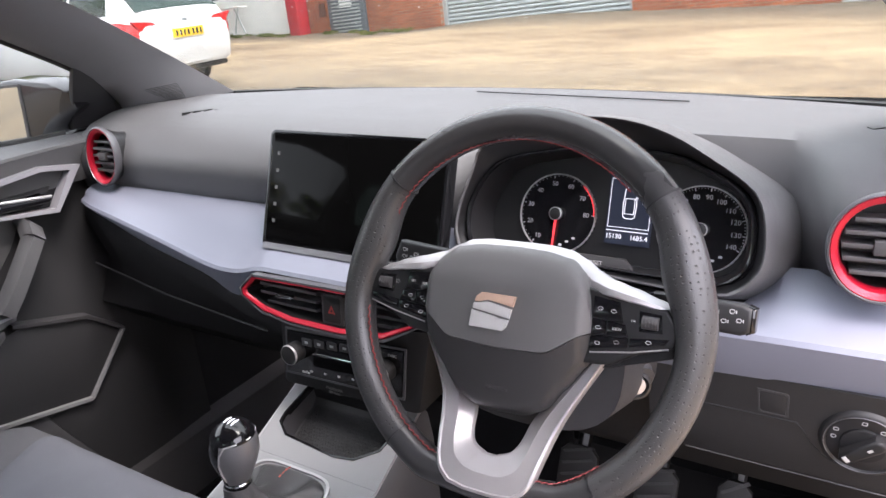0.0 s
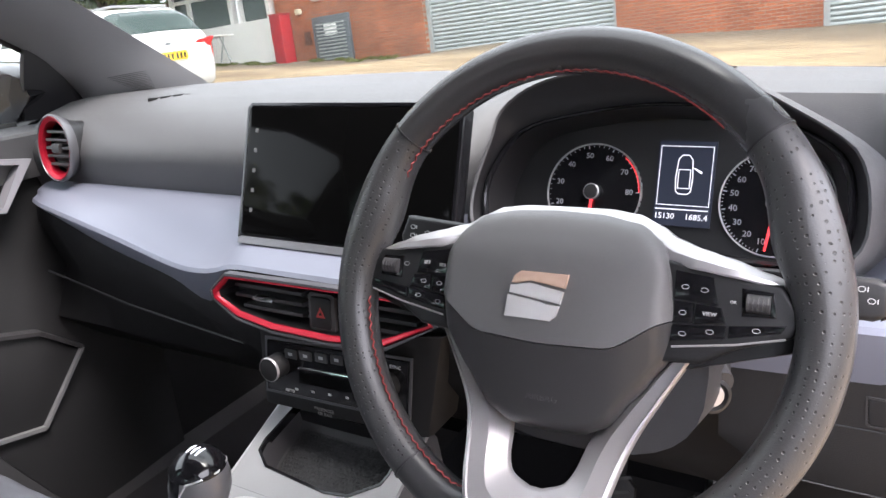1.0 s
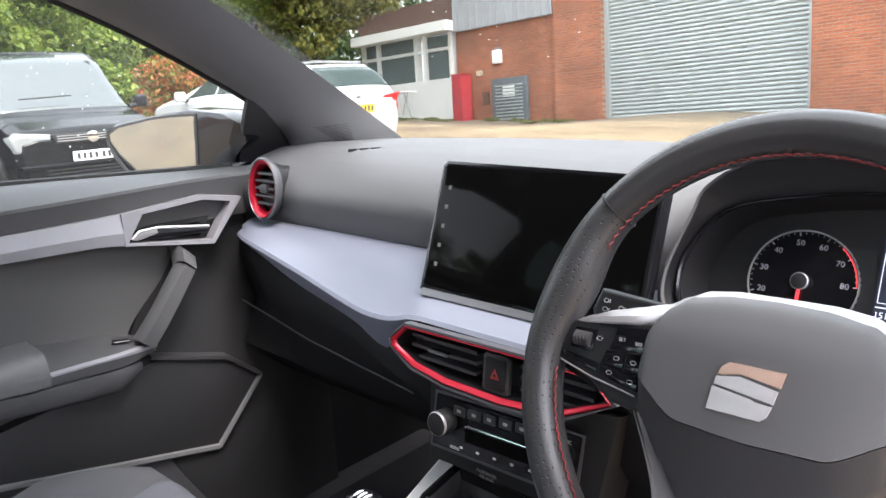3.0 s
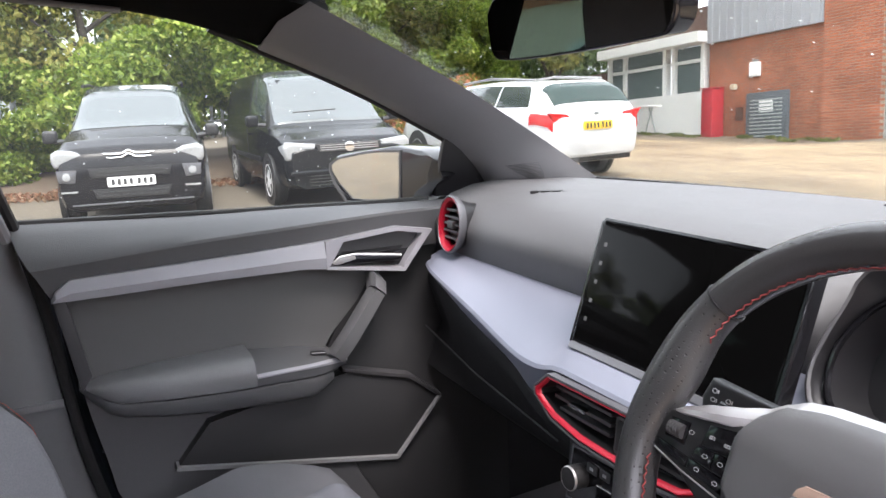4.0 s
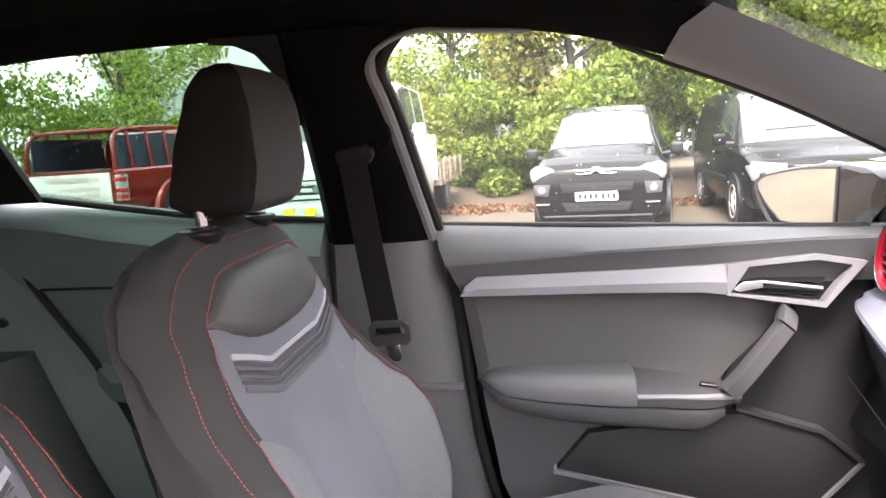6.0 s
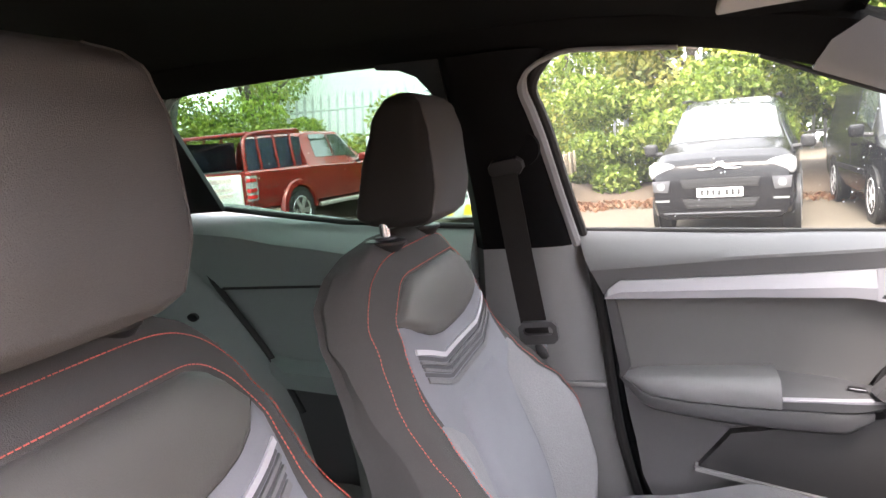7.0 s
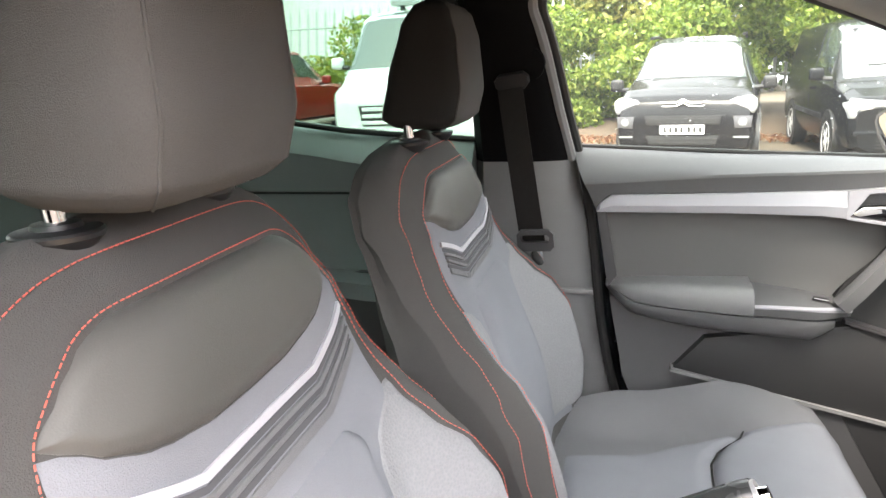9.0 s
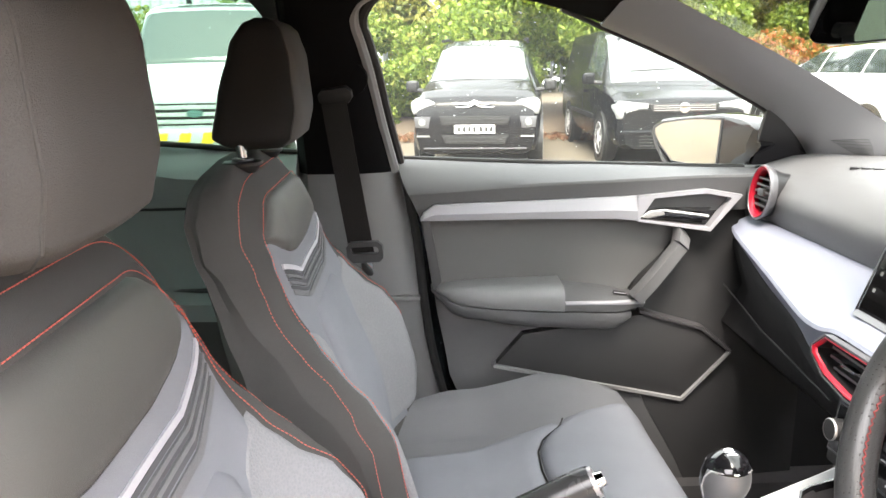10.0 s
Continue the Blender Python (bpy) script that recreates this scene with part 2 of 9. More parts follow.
def prism(pts, place, depth, bevel=0.0, seg=2, bm=None):
    """A flat outline in the (a, b) plane of the matrix place, with depth along its third axis, and rounded edges."""
    bm = bm or bmesh.new()
    lo = [bm.verts.new(place @ Vector((a, b, 0))) for a, b in pts]
    hi = [bm.verts.new(place @ Vector((a, b, depth))) for a, b in pts]
    n = len(pts)
    fs = [bm.faces.new(lo[::-1]), bm.faces.new(hi)]
    fs += [bm.faces.new((lo[i], lo[(i + 1) % n], hi[(i + 1) % n], hi[i])) for i in range(n)]
    bmesh.ops.recalc_face_normals(bm, faces=fs)
    if bevel:
        top = [e for e in fs[1].edges]
        bmesh.ops.bevel(bm, geom=top, offset=bevel, segments=seg, affect="EDGES", profile=0.6)
    return bm


def frame_ring(outer, inner, place, depth, bm=None, lift=0.0):
    """A flat ring between two outlines of equally many points; the inner edge is lifted or sunk by lift."""
    rings = []
    for pts, h in ((outer, 0), (outer, depth), (inner, depth + lift), (inner, 0)):
        rings.append([place @ Vector((a, b, h)) for a, b in pts])
    rings.append(rings[0])
    return ring_loft(rings, True, False, bm)


def tube(path, radius, n=10, closed=False, bm=None, flat=1.0, uv=False):
    """A round bar along a path; radius may be a function of the way along, from 0 to 1."""
    path = [Vector(p) for p in path]
    m = len(path)
    rings, up = [], None
    for i, p in enumerate(path):
        a = path[(i - 1) % m] if closed or i else p
        b = path[(i + 1) % m] if closed or i < m - 1 else p
        d = (b - a).normalized()
        if up is None:
            up = Vector((0, 0, 1)) if abs(d.z) < 0.9 else Vector((0, 1, 0))
        side = d.cross(up).normalized()
        up = side.cross(d).normalized()
        r = radius(i / max(1, m - 1)) if callable(radius) else radius
        rings.append([p + r * (math.cos(q) * side + flat * math.sin(q) * up) for q in [2 * math.pi * k / n for k in range(n)]])
    if closed:
        rings.append(rings[0])
    return ring_loft(rings, True, not closed, bm, uv)


def disc(place, r, depth, n=28, bevel=0.0, bm=None, ratio=1.0):
    return prism([(r * math.cos(2 * math.pi * k / n), ratio * r * math.sin(2 * math.pi * k / n)) for k in range(n)], place, depth, bevel, 2, bm)


def ease(x, a, b):
    x = min(1, max(0, (x - a) / (b - a)))
    return x * x * (3 - 2 * x)


def curve(x, table):
    """Smooth interpolation in a short table of (x, value)."""
    if x <= table[0][0]:
        return table[0][1]
    for (a, u), (b, v) in zip(table, table[1:]):
        if x <= b:
            k = (x - a) / (b - a)
            return u + (v - u) * (0.5 * k + 0.5 * k * k * (3 - 2 * k))
    return table[-1][1]


def flow(x, table):
    """Interpolation in a short table with an even slope through its rows."""
    if x <= table[0][0]:
        return table[0][1]
    if x >= table[-1][0]:
        return table[-1][1]
    n = len(table)
    slope = [(table[min(n - 1, i + 1)][1] - table[max(0, i - 1)][1]) / (table[min(n - 1, i + 1)][0] - table[max(0, i - 1)][0]) for i in range(n)]
    for i in range(n - 1):
        (a, u), (b, v) = table[i], table[i + 1]
        if x <= b:
            h = b - a
            t = (x - a) / h
            return (2 * t ** 3 - 3 * t * t + 1) * u + (t ** 3 - 2 * t * t + t) * h * slope[i] + (3 * t * t - 2 * t ** 3) * v + (t ** 3 - t * t) * h * slope[i + 1]


def spline(pts, steps=6, closed=False):
    """Catmull-Rom through the points."""
    pts = [Vector(p) for p in pts]
    n, out = len(pts), []
    for i in range(n if closed else n - 1):
        p = [pts[(i + k) % n] if closed else pts[min(n - 1, max(0, i + k))] for k in (-1, 0, 1, 2)]
        for s in range(steps):
            t = s / steps
            out.append(0.5 * ((2 * p[1]) + (p[2] - p[0]) * t + (2 * p[0] - 5 * p[1] + 4 * p[2] - p[3]) * t * t + (3 * p[1] - p[0] - 3 * p[2] + p[3]) * t ** 3))
    return out if closed else out + [pts[-1]]


def stitches(path, length, gap, r, bm=None):
    """Separate short stitches along a path of points."""
    bm = bm or bmesh.new()
    path = [Vector(p) for p in path]
    run, start = 0.0, None
    for a, b in zip(path, path[1:]):
        d = (b - a).length
        s = 0.0
        while s < d:
            phase = (run + s) % (length + gap)
            step = min(d - s, (length - phase) if phase < length else (length + gap - phase))
            step = max(step, 1e-5)
            if phase < length:
                p, q = a.lerp(b, s / d), a.lerp(b, min(1, (s + step) / d))
                if (q - p).length > r * 0.8:
                    tube([p, q], r, 5, bm=bm)
            s += step
        run += d
    return bm


def writing(text, place, size, material, parent, name="lettering", depth=0.0003):
    """Raised lettering, centred on the matrix place."""
    c = bpy.data.curves.new(name, "FONT")
    c.body, c.size, c.align_x, c.align_y, c.extrude = text, size, "CENTER", "CENTER", depth
    c.resolution_u = 2
    tmp = bpy.data.objects.new(name, c)
    me = bpy.data.meshes.new_from_object(tmp)
    bpy.data.objects.remove(tmp)
    me.transform(place)
    me.materials.clear()
    me.materials.append(material)
    ob = new(name, me)
    ob.parent = parent
    return ob


def axes(origin, right, up):
    """A matrix with the given right and up directions; its third axis points to the viewer."""
    right, up = Vector(right).normalized(), Vector(up).normalized()
    out = right.cross(up).normalized()
    up = out.cross(right)
    m = Matrix((right, up, out)).transposed().to_4x4()
    m.translation = Vector(origin)
    return m


def square(w, h, cx=0.0, cy=0.0, cut=0.0):
    if not cut:
        return [(cx - w / 2, cy - h / 2), (cx + w / 2, cy - h / 2), (cx + w / 2, cy + h / 2), (cx - w / 2, cy + h / 2)]
    a, b = w / 2, h / 2
    return [(cx + x, cy + y) for x, y in ((-a + cut, -b), (a - cut, -b), (a, -b + cut), (a, b - cut), (a - cut, b), (-a + cut, b), (-a, b - cut), (-a, -b + cut))]

# ---- the car's shell ----
def side_x(z):
    """The cabin side's inner face, leaning in towards the roof."""
    return -0.722 + max(0.0, z - 1.16) * 0.53


def mirrored(ob, name=None):
    """The same part on the car's other side."""
    o = ob.copy()
    o.data = ob.data.copy()
    o.data.transform(Matrix.Diagonal((-1, 1, 1, 1)))
    o.data.flip_normals()
    scene.collection.objects.link(o)
    return o


bm = bmesh.new()
rings = []
for i in range(15):
    y = 0.03 - i * 1.85 / 14
    ring = []
    for j in range(17):
        s = -1 + j / 8
        half = 0.475 + 0.10 * ease(-y, -0.03, 0.35)
        z = 1.462 + 0.055 * (1 - abs(s) ** 2.4) + 0.02 * ease(-y, 0, 0.4) - 0.03 * ease(-y, 1.2, 1.8)
        ring.append(Vector((s * half, y, z)))
    rings.append(ring + [p + Vector((0, 0, 0.035)) for p in reversed(ring)])
ring_loft(rings, True, True, bm)
roof = single("ceiling", bm, LINING, "black fabric roof lining of the car cabin", "headlining", kind="structure")

bm = bmesh.new()
rings = []
for i in range(15):
    y = 0.03 - i * 1.85 / 14
    half = 0.49 + 0.10 * ease(-y, -0.03, 0.35)
    ring = [Vector((s * half, y, 1.503 + 0.055 * (1 - abs(s) ** 2.4) + 0.02 * ease(-y, 0, 0.4) - 0.03 * ease(-y, 1.2, 1.8))) for s in [-1 + j / 8 for j in range(17)]]
    rings.append(ring + [p + Vector((0, 0, 0.02)) for p in reversed(ring)])
ring_loft(rings, True, True, bm)
single("roof_panel", bm, PAINT_DARK, "dark painted steel roof of the car", "car roof", kind="structure")

bm = box((-0.70, -1.75, 0.26), (0.70, 0.95, 0.30))
box((-0.70, 0.90, 0.30), (0.70, 0.95, 1.10), bm=bm)
box((-0.12, -1.0, 0.30), (0.12, 0.75, 0.50), 0.03, bm=bm)
box((-0.70, -1.75, 0.30), (0.70, -1.70, 1.05), bm=bm)
single("floor", bm, CARPET, "black carpeted car floor and bulkhead", "car floor", kind="structure")
for s in (-1, 1):
    single("sill", box((s * 0.69 - 0.06, -1.75, 0.24), (s * 0.69 + 0.06, 0.75, 0.44), 0.02), HARD, "black plastic door sill trim", "door sill", kind="structure")

for s in (-1, 1):
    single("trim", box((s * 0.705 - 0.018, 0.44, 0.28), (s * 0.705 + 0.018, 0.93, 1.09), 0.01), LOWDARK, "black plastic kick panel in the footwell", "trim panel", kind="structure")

# windscreen: curved glass between bonnet and roof
bm = bmesh.new()
rings = []
for i in range(10):
    t = (i - 1) / 8 if i else -0.06
    ring = []
    for j in range(13):
        s = -1 + j / 6
        half = 0.665 - 0.185 * t
        bow = 0.09 * (1 - s * s) * (1 - 0.4 * t)
        ring.append(Vector((s * half, 0.70 - 0.675 * t + bow - 0.03, 1.148 + 0.318 * t + 0.02 * math.sin(math.pi * t))))
    rings.append(ring + [p + Vector((0, 0.003, 0.004)) for p in reversed(ring)])
ring_loft(rings, True, True, bm)
ws = single("window_1", bm, SCREENGLASS, "clear laminated windscreen with rain spots", "windscreen", kind="structure")
ws.visible_shadow = False

bm = bmesh.new()
ring_loft([[Vector((s * 0.69, 0.70 + 0.085 * (1 - s * s), 1.110)), Vector((s * 0.69, 0.70 + 0.085 * (1 - s * s), 1.1335)), Vector((s * 0.69, 0.715 + 0.085 * (1 - s * s), 1.1335)), Vector((s * 0.69, 0.715 + 0.085 * (1 - s * s), 1.110))] for s in [-1 + k / 8 for k in range(17)]], True, True, bm)
single("trim", bm, RUBBER, "black rubber seal along the windscreen's foot", "seal", kind="structure")
rings = []
for i in range(12):
    y = 0.83 + i * 0.075
    rings.append([Vector((s * 0.70, y, 1.085 - 0.16 * (i / 11) ** 1.5 - 0.06 * s * s)) for s in [-1 + k / 6 for k in range(13)]] + [Vector((s * 0.70, y, 1.06 - 0.16 * (i / 11) ** 1.5 - 0.06 * s * s)) for s in [1 - k / 6 for k in range(13)]])
single("bonnet", ring_loft(rings), PAINT_DARK, "dark painted car bonnet", "bonnet", kind="structure")


def a_pillar():
    top = [(-0.456, 0.03, 1.452), (-0.512, 0.19, 1.386), (-0.556, 0.33, 1.326), (-0.610, 0.52, 1.230), (-0.648, 0.69, 1.136)]
    low = [(-0.588, -0.012, 1.397), (-0.616, 0.126, 1.342), (-0.646, 0.25, 1.284), (-0.684, 0.385, 1.212), (-0.716, 0.468, 1.128)]
    a, b = spline(top, 5), spline(low, 5)
    rings = []
    for i, (p, q) in enumerate(zip(a, b)):
        boss = ease(i, 14.0, 18.5)
        mid = p.lerp(q, 0.5) + Vector((0.018 + 0.016 * boss, -0.012 - 0.006 * boss, 0.006 - 0.002 * boss))
        q1, q3 = p.lerp(q, 0.22) + Vector((0.008 + 0.012 * boss, -0.006, 0.002)), p.lerp(q, 0.8) + Vector((0.008 + 0.014 * boss, -0.006 - 0.006 * boss, 0.003))
        back = p.lerp(q, 0.5) + Vector((-0.04, 0.01, 0.0))
        rings.append([p, q1, mid, q3, q, q + Vector((-0.03, 0.004, 0.010)), back, p + Vector((-0.03, 0.0, -0.018))])
    return rings


pil = thing("a_pillar", "grey grained plastic trim on the windscreen pillar", "pillar trim", kind="structure")
part("pillar_trim", ring_loft(a_pillar()), PILLAR_GREY, pil, angle=50)
# tweeter grille of fine slits at the pillar's foot
gr = bmesh.new()
pr = a_pillar()
for k in range(13):
    f = 17.3 + 0.15 * k
    r0, r1, f = pr[int(f)], pr[int(f) + 1], f - int(f)
    w1, w2, w3 = (r0[j].lerp(r1[j], f) + Vector((0.0004, -0.0002, -0.0002)) for j in (1, 2, 3))
    tube([w2.lerp(w3, 0.70 - 0.030 * k), w2, w2.lerp(w1, 0.45 - 0.03 * k)], 0.0005, 5, bm=gr)
part("tweeter_grille", gr, HARD, pil, "grey slotted loudspeaker grille")
seal = tube(spline([(-0.585, -0.085, 1.427), (-0.600, -0.012, 1.397), (-0.628, 0.126, 1.342), (-0.658, 0.25, 1.284), (-0.696, 0.385, 1.212), (-0.726, 0.462, 1.13)], 5), 0.0045, 8)
part("seal", seal, RUBBER, pil)
other = part("a", ring_loft(a_pillar()), PILLAR_GREY)
other.data.transform(Matrix.Diagonal((-1, 1, 1, 1)))
other.data.flip_normals()
other.name = "a_pillar"
other.matrix_world = CAR
tagged(other, "grey grained plastic trim on the driver's windscreen pillar", "pillar trim", kind="structure")

# side rail between roof and windows
def cant_rail():
    edge = spline([(-0.604, 0.045, 1.386), (-0.593, -0.011, 1.403), (-0.577, -0.112, 1.433), (-0.568, -0.21, 1.451), (-0.564, -0.29, 1.458), (-0.562, -0.37, 1.463), (-0.558, -0.70, 1.470), (-0.560, -1.03, 1.463), (-0.575, -1.3, 1.435), (-0.60, -1.6, 1.38)], 5)
    rings = []
    for e in edge:
        k = ease(e.y, -0.2, 0.02)
        rings.append([e + Vector(q) for q in ((-0.035, 0, 0.010), (-0.004, 0, 0.001), (0.012, 0, 0.002), (0.045 + 0.03 * k, 0.01 * k, 0.014 + 0.012 * k), (0.085 + 0.045 * k, 0.02 * k, 0.035 + 0.015 * k), (0.08 + 0.03 * k, 0.02 * k, 0.075), (-0.03, 0, 0.065))])
    return ring_loft(rings)


part_rail = single("cant_rail", cant_rail(), LINING, "black lined roof rail above the doors", "roof rail", kind="structure")
o = mirrored(part_rail)

# sun visor folded up against the roof
bm = box((-0.52, -0.155, 1.478), (-0.12, 0.0, 1.496), 0.007, 3)
single("sun_visor", bm, surface("visor_vinyl", (0.33, 0.31, 0.29), 0.7, grain=700, bump=0.2), "beige vinyl sun visor folded against the roof", "sun visor")


def b_pillar(parent, flip=1):
    edge = [(-0.400, 1.470), (-0.432, 1.440), (-0.446, 1.412), (-0.437, 1.375), (-0.425, 1.324), (-0.407, 1.224), (-0.386, 1.13), (-0.362, 1.0), (-0.35, 0.87), (-0.335, 0.75), (-0.305, 0.62), (-0.26, 0.50)]
    rings, upper = [], []
    away = 0.0 if flip > 0 else 0.13
    edge = [(y - away, z) for y, z in edge]
    for y, z in edge:
        x = side_x(z) + 0.02 if z > 1.0 else -0.69 - 0.01 * (z < 0.87)
        back = -0.580 - away
        ring = [Vector((flip * (x - 0.045), y + 0.004, z)), Vector((flip * (x - 0.01), y, z)), Vector((flip * (x + 0.012), y - 0.025, z)), Vector((flip * (x + 0.022), y - 0.07, z)), Vector((flip * (x + 0.015), back + 0.02, z)), Vector((flip * (x - 0.02), back, z)), Vector((flip * (x - 0.06), back, z))]
        (upper if z > 1.05 else rings).append(ring)
    lower = [[p.copy() for p in upper[-1]]] + rings
    # upper half carries its shade as colour
    ob = part("upper_trim", ring_loft(upper), PILLAR_SHADED, parent, angle=50)
    part("lower_trim", ring_loft(lower), surface("pillar_lower_grey", (0.115, 0.114, 0.116), 0.55, grain=700, bump=0.3, kind="cells", vary=0.15), parent, "grey grained lower pillar trim", angle=50)
    rub = spline([Vector((flip * (side_x(z) - 0.005 if z > 1.0 else flip * 0 - 0.712), y + 0.012, z)) for y, z in edge], 4)
    if flip < 0:
        rub = [Vector((abs(p.x), p.y, p.z)) for p in rub]
    part("door_seal", tube(rub, 0.009, 8), RUBBER, parent, "black rubber door seal")
    frame = spline([Vector((flip * (side_x(z) + 0.010), y - 0.003, z)) for y, z in [(-0.20 - away, 1.449), (-0.30 - away, 1.457), (-0.37 - away, 1.461)] + edge[1:7]], 5)
    part("edge_trim", tube(frame, lambda t: 0.004 + 0.006 * ease(t, 0.3, 0.5), 8), GREYPL, parent, "grey plastic window edge")


bp = thing("b_pillar", "door pillar trim, upper part darkened as shade, lower part grey", "pillar trim", kind="structure")
b_pillar(bp)
part("ledge", prism([(-0.36, 0.868), (-0.345, 0.868), (-0.345, 0.878), (-0.46, 0.882), (-0.46, 0.872)], axes((-0.678, 0, 0), (0, 1, 0), (0, 0, 1)), 0.012, 0.003), surface("pillar_ledge", (0.14, 0.138, 0.14), 0.5, grain=700, bump=0.3, kind="cells", vary=0.15), bp)
bp2 = thing("b_pillar", "pillar trim behind the open driver's doorway, upper part darkened as shade", "pillar trim", kind="structure")
b_pillar(bp2, -1)

# ---- seat belt on the pillar ----
belt = thing("seat_belt", "dark brown woven seat belt hanging on the pillar", "seat belt")
def strap(a, b, w, wd):
    a, b, w = Vector(a), Vector(b), Vector(wd).normalized() * w / 2
    rings = []
    for k in range(9):
        p = a.lerp(b, k / 8) + Vector((0.006 * math.sin(math.pi * k / 8), 0, 0))
        n = Vector((0.0012, 0, 0))
        rings.append([p - w - n, p + w - n, p + w + n, p - w + n])
    return ring_loft(rings)
part("webbing", strap((-0.597, -0.492, 1.272), (-0.585, -0.452, 0.985), 0.047, (0.15, 1, 0.12)), WEB, belt)
bm = prism(square(0.062, 0.030, cut=0.009), axes((-0.612, -0.489, 1.286), (0.1, 1, 0.12), (0.25, -0.1, 1)), 0.016, 0.004)
part("guide", bm, LOWDARK, belt, "black plastic belt guide")
bm = disc(axes((-0.625, -0.462, 1.318), (0, 1, 0), (0.3, 0, 1)), 0.032, 0.02, bevel=0.006)
part("guide_cap", bm, PILLAR_SHADED, belt)
U = axes((-0.578, -0.446, 1.0), (0.1, 1, 0.05), (0.1, 0, 1))
part("tongue", frame_ring(square(0.068, 0.040, cut=0.008), square(0.052, 0.014, 0, 0.004, cut=0.004), U, 0.010), HARD, belt, "dark grey belt tongue")
part("tongue_plate", prism(square(0.022, 0.03, 0, -0.035, cut=0.004), U, 0.003, 0.001), CHROME, belt, "chrome latch plate")

# ---- passenger door ----
door = thing("door_1", "closed black front passenger door with silver trim", "car door", kind="structure")
def card_x(z):
    return curve(z, [(0.40, -0.66), (0.62, -0.662), (0.78, -0.682), (0.90, -0.70), (1.03, -0.698), (1.06, -0.676), (1.115, -0.686), (1.145, -0.704), (1.16, -0.724)])
def door_rear(z):
    return curve(z, [(0.42, -0.02), (0.50, -0.05), (0.56, -0.19), (0.60, -0.243), (0.71, -0.290), (0.876, -0.316), (1.03, -0.340), (1.136, -0.382), (1.16, -0.388)])
def slab(z0, z1, nz, y_front=0.47, y_rear=None, off=0.0, thick=0.02, ny=18):
    rings = []
    for i in range(nz + 1):
        z = z0 + (z1 - z0) * i / nz
        r = (y_rear or door_rear)(z)
        e = y_front(z) if callable(y_front) else y_front
        ring = [Vector((card_x(z) + off - 0.012 * ease(y, 0.30, 0.5), y, z)) for y in [r + (e - r) * k / ny for k in range(ny + 1)]]
        rings.append(ring + [p + Vector((-thick, 0, 0)) for p in reversed(ring)])
    return ring_loft(rings)
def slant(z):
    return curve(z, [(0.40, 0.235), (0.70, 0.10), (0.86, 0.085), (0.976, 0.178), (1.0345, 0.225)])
def crease_z(y):
    return curve(y, [(-0.40, 1.088), (-0.04, 1.103), (0.24, 1.110), (0.47, 1.108)])
def sill_z(y):
    return curve(y, [(-0.40, 1.153), (-0.03, 1.133), (0.35, 1.116), (0.47, 1.112)])
rings = []
for k in range(25):
    f = k / 24
    y0 = -0.35 + 0.82 * f
    zc, zs = crease_z(y0), sill_z(y0)
    gap = zs - zc
    ring = []
    for x, z in ((-0.700, 1.036), (-0.684, 1.037), (-0.672, zc - 0.012), (-0.669, zc - 0.003), (-0.6705, zc + 0.002), (-0.684, zc + 0.36 * gap), (-0.706, zc + 0.74 * gap), (-0.722, zc + 0.95 * gap), (-0.731, zs), (-0.742, zs - 0.004), (-0.742, 1.036)):
        rear = door_rear(z)
        ring.append(Vector((x - 0.012 * ease(y0, 0.30, 0.5), rear + (0.47 - rear) * f, z)))
    rings.append(ring)
part("upper_panel", ring_loft(rings), CARD, door, "soft grained upper door panel", 32)
part("middle_panel", slab(0.86, 1.0345, 14, lambda z: slant(z) - 0.001), CARD_SOFT, door, "taupe grained insert", 55)
# front part of the card, much darker than the panels behind it
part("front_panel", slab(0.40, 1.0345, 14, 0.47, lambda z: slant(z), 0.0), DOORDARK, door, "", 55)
part("lower_panel", slab(0.42, 0.8585, 14, lambda z: slant(z) - 0.001), CARD_LOW, door, "black grained lower panel", 55)
part("outer_skin", box((-0.80, -0.37, 0.40), (-0.775, 0.60, 1.10), 0.01), PAINT_DARK, door, "dark painted outer skin")
part("edge_frame", prism([(-0.340, 1.036), (-0.322, 1.036), (-0.300, 0.905), (-0.318, 0.88)], axes((-0.69, 0, 0), (0, 1, 0), (0, 0, 1)), 0.012, 0.003), HARD, door)

bm = bmesh.new()
rings = []
for y, zt, zb in ((-0.341, 1.036, 1.034), (-0.334, 1.050, 1.034), (-0.312, 1.066, 1.0335), (-0.1, 1.069, 1.032), (0.055, 1.0725, 1.028), (0.094, 1.0738, 1.0228)):
    zm = zb + 0.42 * (zt - zb)
    rings.append([Vector((-0.675, y, zb)), Vector((-0.6640, y, zb + 0.001)), Vector((-0.6615, y, zm)), Vector((-0.668, y, zt)), Vector((-0.69, y, zt)), Vector((-0.69, y, zb))])
ring_loft(rings, bm=bm)
outer = [(0.094, 1.0228), (0.094, 1.0738), (0.232, 1.085), (0.306, 1.071), (0.245, 0.998)]
inner = [(0.099, 1.027), (0.127, 1.069), (0.232, 1.0765), (0.284, 1.0660), (0.2415, 1.0065)]
frame_ring(outer, inner, axes((-0.688, 0, 0), (0, 1, 0), (0, 0, 1)), 0.026, bm)
part("trim_strip", bm, DOORSTRIP, door, "brushed silver trim strip round the handle", 20)
part("handle_recess", prism(inner, axes((-0.688, 0, 0), (0, 1, 0), (0, 0, 1)), 0.004), GLOSS, door, "gloss black handle recess")
